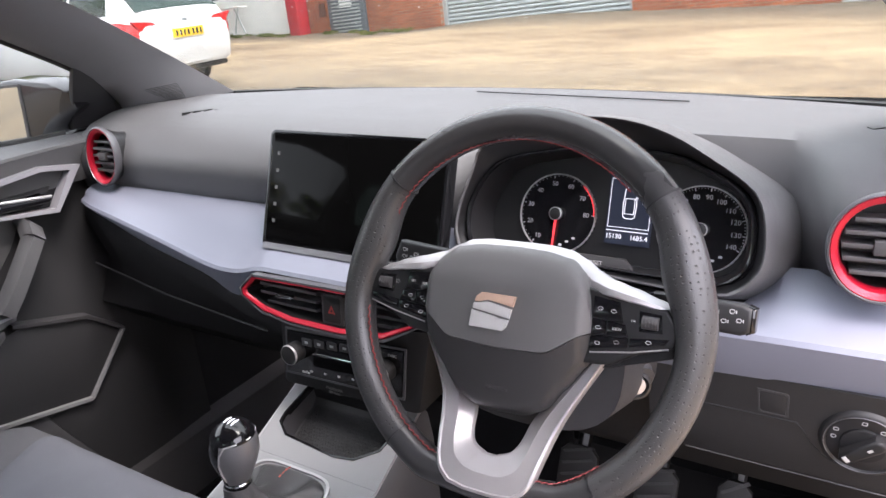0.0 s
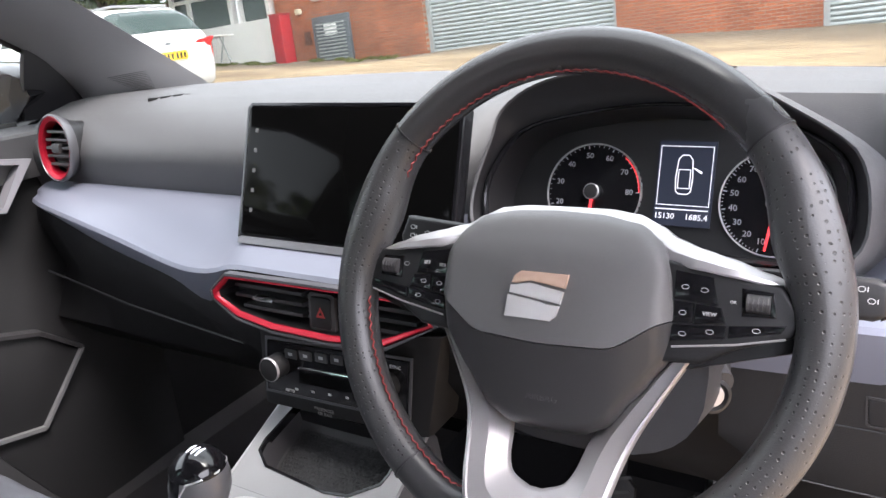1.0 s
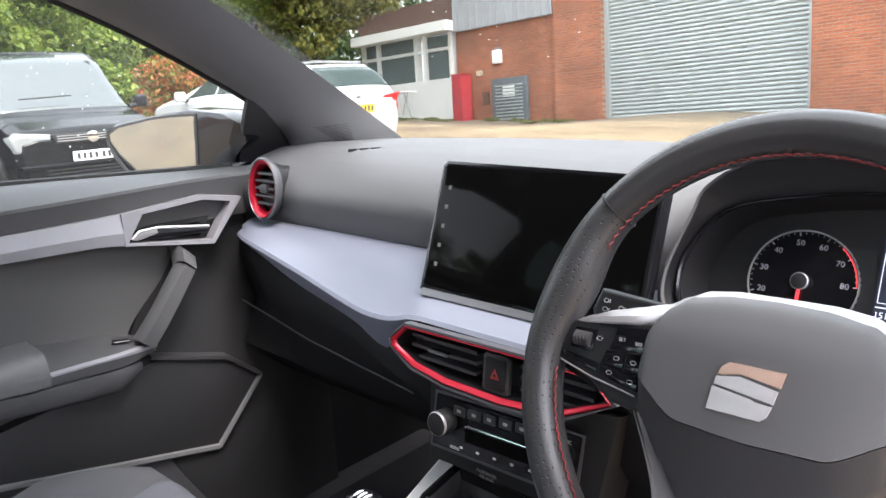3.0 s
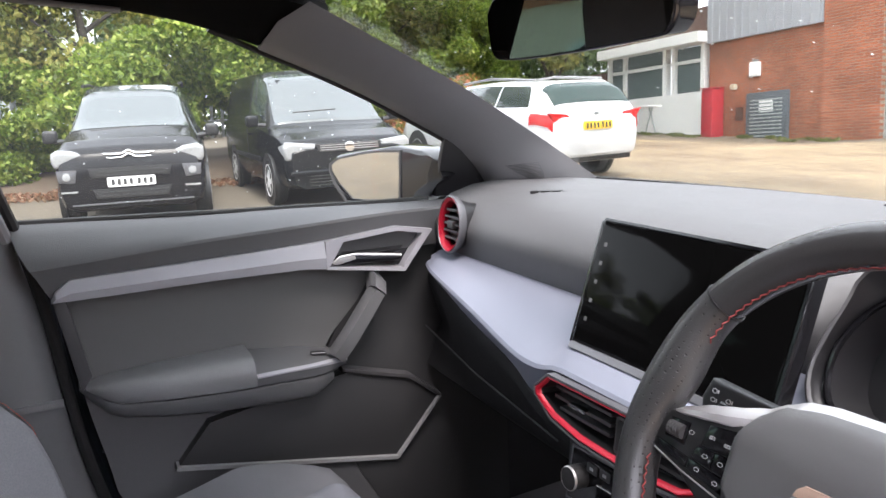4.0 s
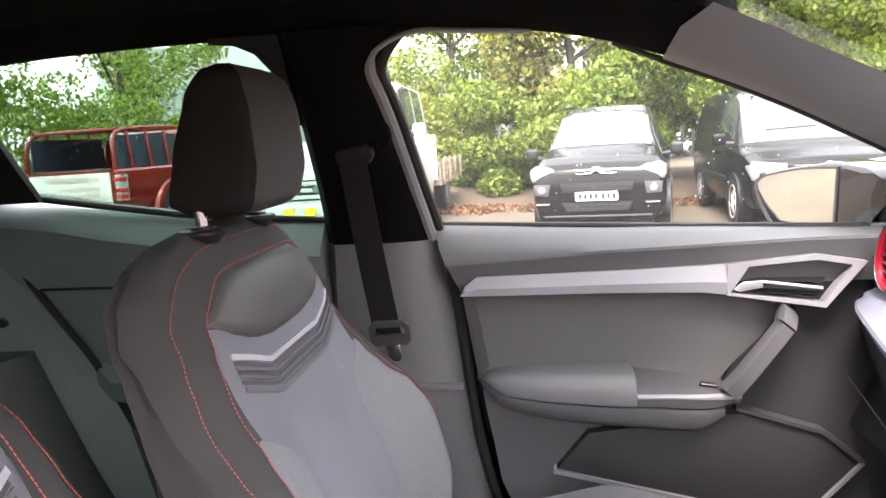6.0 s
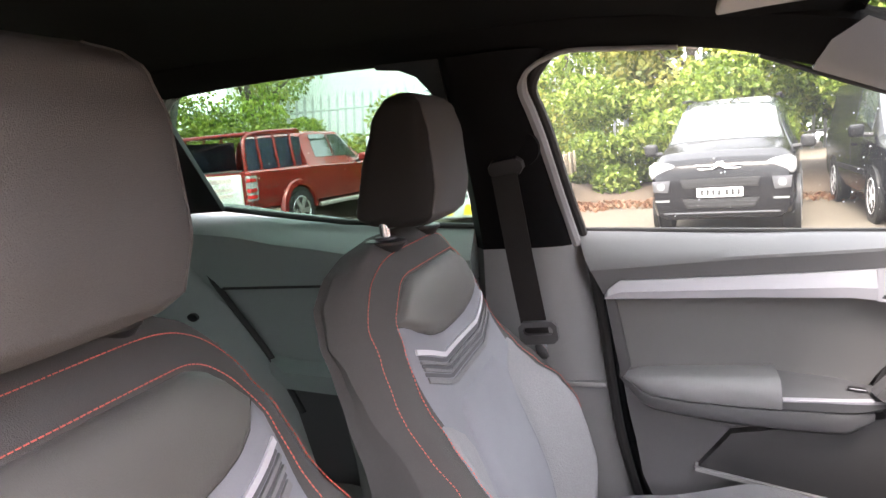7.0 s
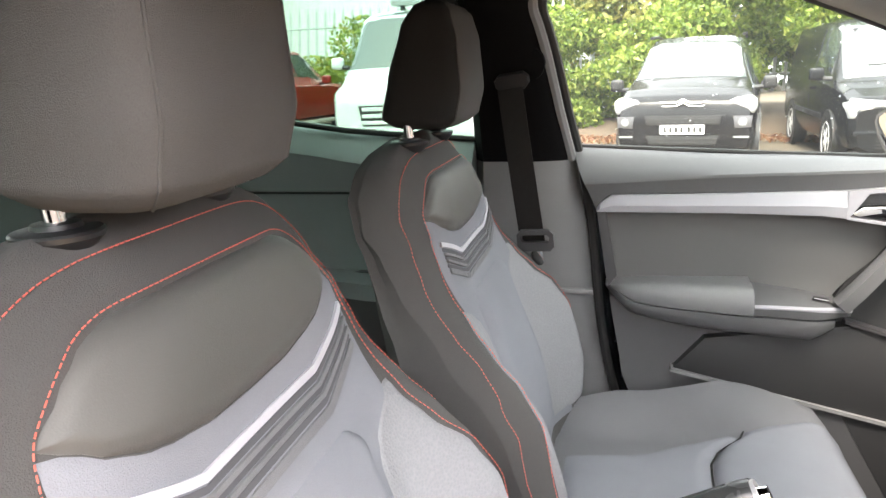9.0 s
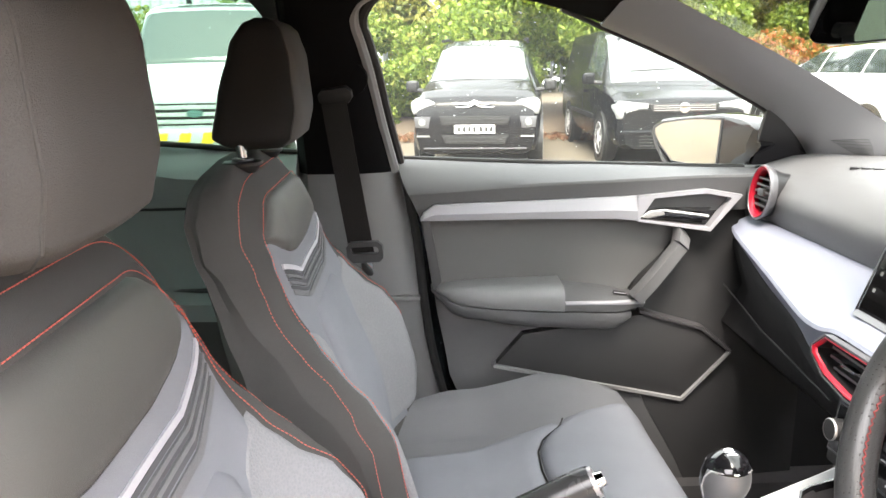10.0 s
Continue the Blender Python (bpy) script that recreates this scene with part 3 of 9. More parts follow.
lever = part("door_handle", prism([(0.104, 1.030), (0.118, 1.042), (0.150, 1.044), (0.242, 1.030), (0.237, 1.019), (0.112, 1.026)], axes((-0.682, 0, 0), (0, 1, 0), (0, 0, 1)), 0.016, 0.004, 3), GLOSS, door, "gloss black door release lever")
part("lever_edge", tube([(-0.667, 0.106, 1.031), (-0.666, 0.120, 1.0415), (-0.666, 0.150, 1.043), (-0.666, 0.240, 1.0295)], 0.0028, 8), BADGE, lever, "chrome lever edge")
part("lever_face", prism([(0.105, 1.0305), (0.118, 1.0415), (0.148, 1.0430), (0.150, 1.0340), (0.114, 1.0275)], axes((-0.6655, 0, 0), (0, 1, 0), (0, 0, 1)), 0.0015, 0.0006), SATIN, lever, "satin silver lever face")
part("finger_slot", prism([(0.13, 1.047), (0.25, 1.045), (0.244, 1.036), (0.15, 1.0455)], axes((-0.6835, 0, 0), (0, 1, 0), (0, 0, 1)), 0.004), DARK, lever)

# armrest with padded rear half and hard front half
def arm(y0, y1, n, tz, bz, dx):
    rings = []
    for k in range(n + 1):
        y = y0 + (y1 - y0) * k / n
        t, b, d = tz(y), bz(y), dx(y)
        rings.append([Vector((-0.72, y, b)), Vector((-0.69 + d * 0.90, y, b)), Vector((-0.69 + d * 0.985, y, b + 0.06 * (t - b))), Vector((-0.69 + d * 1.01, y, b + 0.28 * (t - b))), Vector((-0.69 + d, y, b + 0.55 * (t - b))), Vector((-0.69 + d * 0.94, y, b + 0.80 * (t - b))), Vector((-0.69 + d * 0.82, y, t - 0.002)), Vector((-0.69 + d * 0.6, y, t)), Vector((-0.72, y, t + 0.002))])
    return ring_loft(rings)
top_z = lambda y: curve(y, [(-0.312, 0.888), (-0.28, 0.898), (-0.20, 0.900), (-0.06, 0.902)])
bot_z = lambda y: curve(y, [(-0.312, 0.884), (-0.27, 0.862), (-0.06, 0.850)])
deep = lambda y: curve(y, [(-0.312, 0.015), (-0.28, 0.045), (-0.20, 0.066), (-0.06, 0.074)])
part("arm_pad", arm(-0.312, -0.058, 12, top_z, bot_z, deep), surface("arm_leatherette", (0.150, 0.150, 0.153), 0.5, grain=600, bump=0.3, kind="cells"), door, "padded grained leatherette armrest", 50)
rings = []
for k in range(21):
    y = -0.322 + 0.407 * k / 20
    t = curve(y, [(-0.322, 0.887), (-0.312, 0.8835), (-0.27, 0.8612), (-0.06, 0.8492), (0.06, 0.8412), (0.085, 0.840)])
    b = curve(y, [(-0.322, 0.882), (-0.300, 0.860), (-0.27, 0.836), (-0.1, 0.816), (0.045, 0.803), (0.085, 0.822)])
    d = curve(y, [(-0.322, 0.006), (-0.312, 0.016), (-0.28, 0.044), (-0.20, 0.064), (-0.06, 0.072), (0.05, 0.062), (0.085, 0.048)])
    rings.append([Vector((-0.69 + q, y, z)) for q, z in ((-0.03, b), (d * 0.86, b + 0.001), (d * 0.95, b + 0.2 * (t - b)), (d * 0.99, b + 0.7 * (t - b)), (d * 0.990, t - 0.001), (d * 0.97, t), (-0.03, t))])
part("arm_base", ring_loft(rings), ARMBASE, door, "black moulded armrest base", 50)
rings = []
for k in range(13):
    y = -0.0575 + 0.165 * k / 12
    d = curve(y, [(-0.06, 0.0735), (0.03, 0.068), (0.105, 0.055)])
    e, t = curve(y, [(-0.06, 0.8700), (0.105, 0.8640)]), curve(y, [(-0.06, 0.8960), (0.02, 0.8860), (0.105, 0.8665)])
    b = curve(y, [(-0.06, 0.8495), (0.06, 0.8415), (0.105, 0.8480)])
    rings.append([Vector((-0.69 + q, y, z)) for q, z in ((-0.03, b), (0.6 * d, b + 0.001), (0.96 * d, b + 0.003), (d, e - 0.006), (d, e - 0.001), (0.96 * d, e + 0.0005), (0.5 * d, e + 0.62 * (t - e)), (-0.02, t))])
part("arm_front", ring_loft(rings), ARMBASE, door, "black hard armrest front sloping to its edge", 40)
rings = []
for k in range(13):
    y = -0.0565 + 0.166 * k / 12
    d = curve(y, [(-0.06, 0.0735), (0.03, 0.068), (0.105, 0.055), (0.11, 0.053)])
    e = curve(y, [(-0.06, 0.8700), (0.105, 0.8640)])
    h = 0.0035 + 0.0025 * ease(y, 0.0, 0.10)
    rings.append([Vector((-0.69 + d + q, y, z)) for q, z in ((-0.004, e - h - 0.001), (0.0012, e - h), (0.0016, e - 0.0006), (-0.002, e + 0.0016), (-0.006, e + 0.0022))])
part("arm_trim", ring_loft(rings), DOORSTRIP, door, "narrow silver line on the armrest")
sw = part("window_switch", prism([(0.046, 0.002), (0.078, 0.002), (0.074, 0.012), (0.050, 0.012)], axes((-0.650, 0, 0.8835), (0, 1, -0.16), (-1, 0, 0.34)), 0.0015, 0.0006), DARK, door, "gloss black window switch")
part("switch_lip", tube([(-0.652, 0.050, 0.8785), (-0.652, 0.074, 0.8748)], 0.0010, 8), SATIN, sw)
# slanting pull handle
path = [(-0.628, 0.090, 0.868), (-0.624, 0.114, 0.898), (-0.627, 0.146, 0.937), (-0.632, 0.178, 0.976)]
rings = []
for k, p in enumerate(spline(path, 5)):
    w = 0.0155 - 0.001 * k / 15
    d = Vector((0, 0.66, 0.75)).cross(Vector((1, 0, 0))).normalized()
    rings.append([p + d * w + Vector((-0.012, 0, 0)), p + d * (w - 0.004) + Vector((0.006, 0, 0)), p - d * (w - 0.004) + Vector((0.006, 0, 0)), p - d * w + Vector((-0.010, 0, 0)), p - d * w * 0.8 + Vector((-0.028, 0, 0)), p + d * w * 0.8 + Vector((-0.028, 0, 0))])
pull = part("pull_handle", ring_loft(rings), surface("pull_plastic", (0.085, 0.085, 0.088), 0.5, grain=700, bump=0.3, kind="cells"), door, "grained black slanting pull handle", 50)
cap = []
for p, w in ((Vector((-0.634, 0.178, 0.976)), 0.0165), (Vector((-0.655, 0.188, 0.992)), 0.0165), (Vector((-0.70, 0.194, 0.998)), 0.0165)):
    d = Vector((0, 0.75, -0.66))
    cap.append([p + d * w + Vector((-0.008, 0, 0)), p + d * w * 0.8 + Vector((0.010, 0, 0.004)), p - d * w * 0.8 + Vector((0.010, 0, 0.004)), p - d * w + Vector((-0.008, 0, 0)), p - d * w + Vector((-0.03, 0, -0.01)), p + d * w + Vector((-0.03, 0, -0.01))])
part("handle_cap", ring_loft(cap), surface("pull_cap_plastic", (0.092, 0.092, 0.095), 0.5, grain=700, bump=0.3, kind="cells"), pull, "grey plastic cap of the pull", 50)

# door bin with a pale rim
P = axes((-0.676, 0, 0), (0, 1, 0), (0, 0, 1))
pocket = [(-0.192, 0.726), (-0.135, 0.790), (0.119, 0.826), (0.240, 0.788), (0.300, 0.737), (0.205, 0.636)]
# no real recess: a raised plate coloured like the hollow's shade
part("bin_shade_plate", prism(pocket, axes((-0.690, 0, 0), (0, 1, 0), (0, 0, 1)), 0.0305, 0.003), BIN_SHADE, door, "door bin plate with the hollow's shade as its dark colour")
rim = bmesh.new()
def lip(a, b, w, m):
    a, b = Vector((0, *a)), Vector((0, *b))
    n = Vector((1, 0, 0)).cross((b - a).normalized()) * w
    ring_loft([[p + Vector((-0.668 + q, 0, 0)) + n * s for q, s in ((-0.006, -1), (0.0145, -0.6), (0.0145, 0.6), (-0.006, 1))] for p in (a, b)], bm=m)
lip((-0.196, 0.724), (0.206, 0.632), 0.0055, rim)
lip((0.206, 0.632), (0.303, 0.738), 0.0045, rim)
part("bin_rim", rim, GREYPL, door, "pale grey rim of the door bin")
rim = bmesh.new()
lip((0.105, 0.834), (0.240, 0.792), 0.005, rim)
lip((0.240, 0.792), (0.304, 0.738), 0.005, rim)
part("bin_edge", rim, HARD, door)
part("belt_seal", tube(spline([(-0.737, -0.388, 1.152), (-0.738, -0.03, 1.133), (-0.738, 0.3, 1.118), (-0.732, 0.455, 1.112)], 6), 0.006, 8), RUBBER, door, "black window seal")
part("mirror_corner", prism([(0.352, 1.105), (0.475, 1.10), (0.475, 1.19), (0.42, 1.215), (0.345, 1.25), (0.345, 1.21)], axes((-0.722 - 0.53 * 1.16, 0, 0), (0, 1, 0), (0.53, 0, 1)) @ Matrix.Diagonal((1, 1.1318, 1, 1)), 0.010, 0.003), DARK, door, "black mirror mounting corner")
bm = bmesh.new()
rings = []
for k in range(7):
    z = 1.10 + k * 0.062
    yf = curve(z, [(1.11, 0.46), (1.20, 0.42), (1.27, 0.32), (1.345, 0.16), (1.41, -0.02), (1.47, -0.30)])
    x = side_x(z) - 0.012
    rings.append([Vector((x, -0.44, z)), Vector((x, yf, z)), Vector((x - 0.004, yf, z)), Vector((x - 0.004, -0.44, z))])
gl = part("window_pane", ring_loft(rings), WINDOW, door, "clear side window with rain spots")
gl.visible_shadow = False

# rain spots on the glass
rng = random.Random(12)
drops = bmesh.new()
def bead(p, n, size):
    n = Vector(n).normalized()
    a = n.orthogonal().normalized()
    b = n.cross(a)
    rim = [drops.verts.new(p + size * (math.cos(q) * a + math.sin(q) * b)) for q in [2 * math.pi * k / 7 for k in range(7)]]
    top = drops.verts.new(p + n * size * 0.55)
    for k in range(7):
        drops.faces.new((rim[k], rim[(k + 1) % 7], top))
for k in range(170):
    y, z = rng.uniform(-0.42, 0.38), rng.uniform(1.16, 1.45)
    if y > curve(z, [(1.13, 0.44), (1.20, 0.40), (1.27, 0.30), (1.345, 0.14), (1.41, -0.04), (1.46, -0.28)]):
        continue
    bead(Vector((side_x(z) - 0.0163, y, z)), (-1, 0, 0.53), rng.choice((0.0005, 0.0007, 0.0009, 0.0013)) * rng.uniform(0.8, 1.2))
for k in range(110):
    y, z = rng.uniform(-1.06, -0.60), rng.uniform(1.20, 1.45)
    if z < 1.20 + 0.12 * max(0, -y - 0.6):
        continue
    bead(Vector((side_x(z) - 0.0163, y, z)), (-1, 0, 0.53), rng.choice((0.0006, 0.0008, 0.0012)) * rng.uniform(0.8, 1.2))
for k in range(110):
    t, s = rng.uniform(0.35, 0.95), rng.uniform(-0.95, 0.3)
    p = Vector((s * (0.665 - 0.185 * t), 0.70 - 0.675 * t + 0.09 * (1 - s * s) * (1 - 0.4 * t) - 0.03 + 0.003, 1.148 + 0.318 * t + 0.02 * math.sin(math.pi * t) + 0.0042))
    bead(p, (0, 0.43, 0.9), rng.choice((0.0008, 0.0012, 0.0018)))
dr, dt, dp = node_mat("water_bead")
dp.inputs["Base Color"].default_value = (0.75, 0.78, 0.80, 1)
dp.inputs["Roughness"].default_value = 0.08
bead_t, bead_m = dt.nodes.new("ShaderNodeBsdfTranslucent"), dt.nodes.new("ShaderNodeMixShader")
bead_t.inputs[0].default_value, bead_m.inputs[0].default_value = (0.85, 0.88, 0.90, 1), 0.4
dt.links.new(dp.outputs[0], bead_m.inputs[1])
dt.links.new(bead_t.outputs[0], bead_m.inputs[2])
dt.links.new(bead_m.outputs[0], dt.nodes["Material Output"].inputs[0])
single("rain_spots", drops, dr, "small white rain spots on the window glass", "rain spots", kind="stuff")

# ---- rear door and rear side ----
rd = thing("door_2", "closed rear passenger door with dark trim", "car door", kind="structure")
def rear_belt(y):
    return curve(-y, [(0.55, 1.172), (0.80, 1.19), (0.94, 1.213), (1.12, 1.245), (1.3, 1.27)])
def rear_slab(lo, hi, x0, x1, n=14, ya=-0.582, yb=-1.30, thick=0.03):
    rings = []
    for k in range(n + 1):
        y = ya + (yb - ya) * k / n
        a, b = lo(y), hi(y)
        rings.append([Vector((x0, y, a)), Vector((x0 + (x1 - x0) * 0.6, y, a + 0.6 * (b - a))), Vector((x1, y, b)), Vector((x1 - thick, y, b)), Vector((x0 - thick, y, a))])
    return ring_loft(rings)
rings = []
for k in range(17):
    y = -0.582 - 0.72 * k / 16
    zb = rear_belt(y)
    rings.append([Vector((x, y, z)) for x, z in ((-0.71, 1.07), (-0.680, 1.071), (-0.668, zb - 0.070), (-0.666, zb - 0.060), (-0.672, zb - 0.050), (-0.695, zb - 0.026), (-0.715, zb - 0.006), (-0.732, zb), (-0.748, zb - 0.005), (-0.748, 1.07))])
part("upper_panel", ring_loft(rings), REAR_GREEN_LIT, rd, "soft upper rear door panel", 35)
part("middle_panel", rear_slab(lambda y: 0.90, lambda y: 1.068, -0.695, -0.690), REAR_GREEN_LIT, rd, "", 50)
part("lower_panel", rear_slab(lambda y: 0.42, lambda y: 0.898, -0.665, -0.685), HARD, rd, "", 50)
part("armrest", ring_loft([[Vector((-0.70, y, z0)), Vector((-0.70 + d, y, z0 + 0.01)), Vector((-0.70 + d, y, z0 + 0.045)), Vector((-0.70, y, z0 + 0.05))] for y, d, z0 in ((-0.62, 0.07, 0.835), (-0.8, 0.08, 0.845), (-0.98, 0.07, 0.86), (-1.04, 0.02, 0.875))]), REAR_GREEN_LIT, rd, "dark padded rear armrest", 50)
part("seam_line", tube([(-0.6755, -0.60, 1.069), (-0.6755, -1.125, 1.0715)], 0.003, 6), RUBBER, rd)
bm = bmesh.new()
rings = []
for y in (-0.585, -0.70, -0.85, -1.0, -1.13, -1.22):
    zt, zb = 1.48 - 0.02 * ease(-y, 0.8, 1.2), rear_belt(y) - 0.01
    ring = [Vector((side_x(z) - 0.012, y, z)) for z in (zb, (zb + zt) / 2, zt)]
    rings.append(ring + [p + Vector((-0.004, 0, 0)) for p in reversed(ring)])
gl = part("window_pane", ring_loft(rings), PRIVACY, rd, "green tinted rear side window")
part("belt_seal", tube([(side_x(rear_belt(y)) - 0.004, y, rear_belt(y) - 0.002) for y in (-0.58, -0.7, -0.85, -1.0, -1.14)], 0.006, 8), RUBBER, rd)

# sloping rear window edge and quarter panel
def quarter(flip):
    edge = [(-1.10, 1.475), (-1.125, 1.45), (-1.165, 1.39), (-1.20, 1.31), (-1.215, 1.25), (-1.18, 1.13), (-1.12, 1.04), (-1.04, 0.93), (-0.97, 0.80), (-0.92, 0.65), (-0.88, 0.45)]
    rings = []
    for y, z in edge:
        x = side_x(z) + 0.012 if z > 1.16 else -0.69
        back = -1.62
        rings.append([Vector((flip * p[0], p[1], p[2])) for p in ((x - 0.05, y, z), (x, y, z), (x + 0.03, y - 0.05, z), (x + 0.04, back, z), (x - 0.05, back, z))])
    return ring_loft(rings)
qp = thing("quarter_panel", "dark rear quarter trim beside the back seat, coloured by green window light", "side trim", kind="structure")
part("trim_panel", quarter(1), REAR_GREEN_LIT, qp, angle=50)
part("rear_seal", tube(spline([(-0.668, -1.212, 1.245), (-0.683, -1.178, 1.13), (-0.682, -1.118, 1.04), (-0.680, -1.04, 0.93), (-0.680, -0.972, 0.80)], 5), 0.007, 8), RUBBER, qp, "black door seal")
SIDE = axes((-0.722 - 0.53 * 1.16, 0, 0), (0, 1, 0), (0.53, 0, 1)) @ Matrix.Diagonal((1, 1.1318, 1, 1))
part("window_corner", prism([(-1.128, 1.405), (-1.098, 1.238), (-1.212, 1.238), (-1.172, 1.345), (-1.140, 1.425)], SIDE, 0.012, 0.003), DARK, qp, "black triangular window corner")
part("front_corner", prism([(-0.578, 1.485), (-0.690, 1.485), (-0.690, 1.470), (-0.650, 1.4655), (-0.622, 1.452), (-0.605, 1.428), (-0.594, 1.39), (-0.578, 1.34)], SIDE, 0.012, 0.003), DARK, qp, "rounded black window corner")
part("edge_trim", tube(spline([(-0.565, -1.105, 1.462), (-0.580, -1.140, 1.435), (-0.604, -1.178, 1.385), (-0.632, -1.205, 1.325), (-0.655, -1.220, 1.265)], 5), 0.008, 8), REAR_GREEN_LIT, qp, "grey pillar edge with green window light in its colour")
single("quarter_panel", quarter(-1), REAR_GREEN_LIT, "dark rear quarter trim on the driver's side", "side trim", kind="structure")
single("parcel_shelf", box((-0.56, -1.70, 1.02), (0.56, -1.42, 1.05), 0.008), REAR_GREEN_LIT, "dark rear parcel shelf behind the seats", "parcel shelf", kind="structure")
bm = box((-0.55, -1.735, 1.06), (0.55, -1.73, 1.45))
single("window_2", bm, PRIVACY, "green tinted tailgate window", "rear window", kind="structure")

single("door_3", box((0.70, -1.15, 0.40), (0.74, -0.735, 1.17), 0.012), REAR_GREEN_LIT, "closed rear door on the driver's side", "car door", kind="structure")
bm = bmesh.new()
rings = []
for y in (-0.735, -0.9, -1.13):
    rings.append([Vector((0.735, y, rear_belt(y))), Vector((0.575, y, 1.47)), Vector((0.58, y, 1.472)), Vector((0.74, y, rear_belt(y)))])
gl = single("window_3", ring_loft(rings), PRIVACY, "green tinted rear side window of the driver's side", "rear window", kind="structure")

# ---- the car's own outer body ----
body = thing("car_body", "dark painted outer body panels of the car", "car body", kind="structure")
def side_skin(s):
    rings = []
    for y, lo, hi in ((1.62, 0.42, 0.86), (1.45, 0.34, 0.97), (1.2, 0.32, 1.02), (0.9, 0.28, 1.05), (0.62, 0.24, 1.06)):
        rings.append([Vector((s * x, y, z)) for x, z in ((0.80, lo), (0.83, lo + 0.25), (0.82, hi - 0.12), (0.74, hi), (0.70, hi - 0.02), (0.74, lo))])
    return ring_loft(rings)
for s in (-1, 1):
    part("front_wing", side_skin(s), PAINT_DARK, body, "dark painted front wing", 40)
    part("rear_wing", ring_loft([[Vector((s * x, y, z)) for x, z in ((0.80, lo), (0.83, 0.7), (0.82, 1.02), (0.74, 1.16), (0.70, 1.14), (0.74, lo))] for y, lo in ((-1.16, 0.26), (-1.5, 0.32), (-1.85, 0.36), (-2.05, 0.42))]), PAINT_DARK, body, "dark painted rear wing", 40)
    part("sill_skin", box((s * 0.755 - 0.035, -1.16, 0.24), (s * 0.755 + 0.035, 0.62, 0.40), 0.02), PAINT_DARK, body)
part("rear_door_skin", box((-0.80, -1.155, 0.40), (-0.775, -0.375, 1.12), 0.01), PAINT_DARK, body, "dark painted rear door skin")
part("rear_door_skin", box((0.755, -1.155, 0.40), (0.80, -0.74, 1.12), 0.01), PAINT_DARK, body)
part("front_bumper", ring_loft([[Vector((x, 1.66 + 0.12 * (1 - (x / 0.8) ** 2), z)) for z in (0.28, 0.45, 0.62, 0.84)] + [Vector((x, 1.45, z)) for z in (0.84, 0.28)] for x in [-0.80 + 0.16 * k for k in range(11)]]), PAINT_DARK, body, "dark painted front bumper", 40)
part("tailgate", ring_loft([[Vector((s * w, y, z)) for s in (-1, 1)] + [Vector((s * w, y - 0.05, z)) for s in (1, -1)] for w, y, z in ((0.78, -2.02, 0.36), (0.80, -2.06, 0.70), (0.78, -2.02, 0.98), (0.70, -1.90, 1.06))]), PAINT_DARK, body, "dark painted tailgate", 40)
for s in (-1, 1):
    for wy in (1.08, -1.46):
        wl = part("wheel", ring_loft([[Vector((s * x, wy + k * math.cos(q), 0.315 + k * math.sin(q))) for q in [2 * math.pi * j / 32 for j in range(32)]] for k, x in ((0.18, 0.62), (0.30, 0.62), (0.315, 0.64), (0.315, 0.78), (0.295, 0.805), (0.21, 0.805), (0.20, 0.77))]), RUBBER, body, "black tyre", 50)
        part("rim", ring_loft([[Vector((s * x, wy + k * math.cos(q), 0.315 + k * math.sin(q))) for q in [2 * math.pi * j / 32 for j in range(32)]] for k, x in ((0.208, 0.806), (0.19, 0.80), (0.06, 0.775), (0.01, 0.78))]), SATIN, wl, "alloy rim", 50)

# ---- dashboard ----
dash = thing("dashboard", "black grained dashboard with a lilac-grey trim strip and red vents", "dashboard")
def crown(x):
    return 1 - (x / 0.70) ** 2
def dash_profile(x):
    k = crown(x)
    far_y = 0.69 + 0.07 * k
    back = ease(x, 0.11, 0.17) * (1 - ease(x, 0.50, 0.565))
    rows = [(far_y, 1.128 + 0.012 * k), (0.60 + 0.05 * k, 1.142 + 0.012 * k), (0.48, 1.147 + 0.010 * k), (0.42, 1.143 + 0.009 * k), (0.37, 1.130 + 0.008 * k), (0.343, 1.112 + 0.007 * k), (0.3255, 1.093 + 0.007 * k), (0.3185, 1.079 + 0.007 * k), (0.3190, 1.066 + 0.006 * k), (0.3235, 1.046), (0.331, 1.02), (0.36, 1.0), (0.5, 0.99), (far_y, 1.06)]
    return [(y + back * max(0.0, 0.43 - y) * 0.9, z) for y, z in rows]
bm = bmesh.new()
rings = []
for i in range(113):
    x = -0.70 + 1.4 * i / 112
    rings.append([Vector((x, y, z)) for y, z in dash_profile(x)])
ring_loft(rings, bm=bm)
part("top_pad", bm, PAD, dash, "soft grained dashboard top", 55)

def strip_line(x):
    a = abs(x)
    if x < 0:
        yn = flow(a, [(0.15, 0.196), (0.20, 0.203), (0.30, 0.219), (0.40, 0.233), (0.50, 0.246), (0.60, 0.264), (0.655, 0.284)])
        zn = flow(a, [(0.13, 0.990), (0.18, 0.976), (0.25, 0.972), (0.40, 0.990), (0.50, 1.002), (0.60, 1.010), (0.655, 1.010)])
        zb = flow(a, [(0.13, 0.984), (0.155, 0.955), (0.20, 0.927), (0.27, 0.943), (0.42, 0.962), (0.58, 0.992), (0.655, 1.0)])
    else:
        yn = flow(a, [(0.15, 0.196), (0.25, 0.21), (0.5, 0.220), (0.66, 0.229)])
        zn = flow(a, [(0.13, 0.990), (0.20, 0.985), (0.45, 1.002), (0.66, 1.003)])
        zb = flow(a, [(0.13, 0.984), (0.155, 0.955), (0.20, 0.944), (0.45, 0.950), (0.55, 0.953), (0.66, 0.954)])
    return yn, zn, zb
bm = bmesh.new()
rings = []
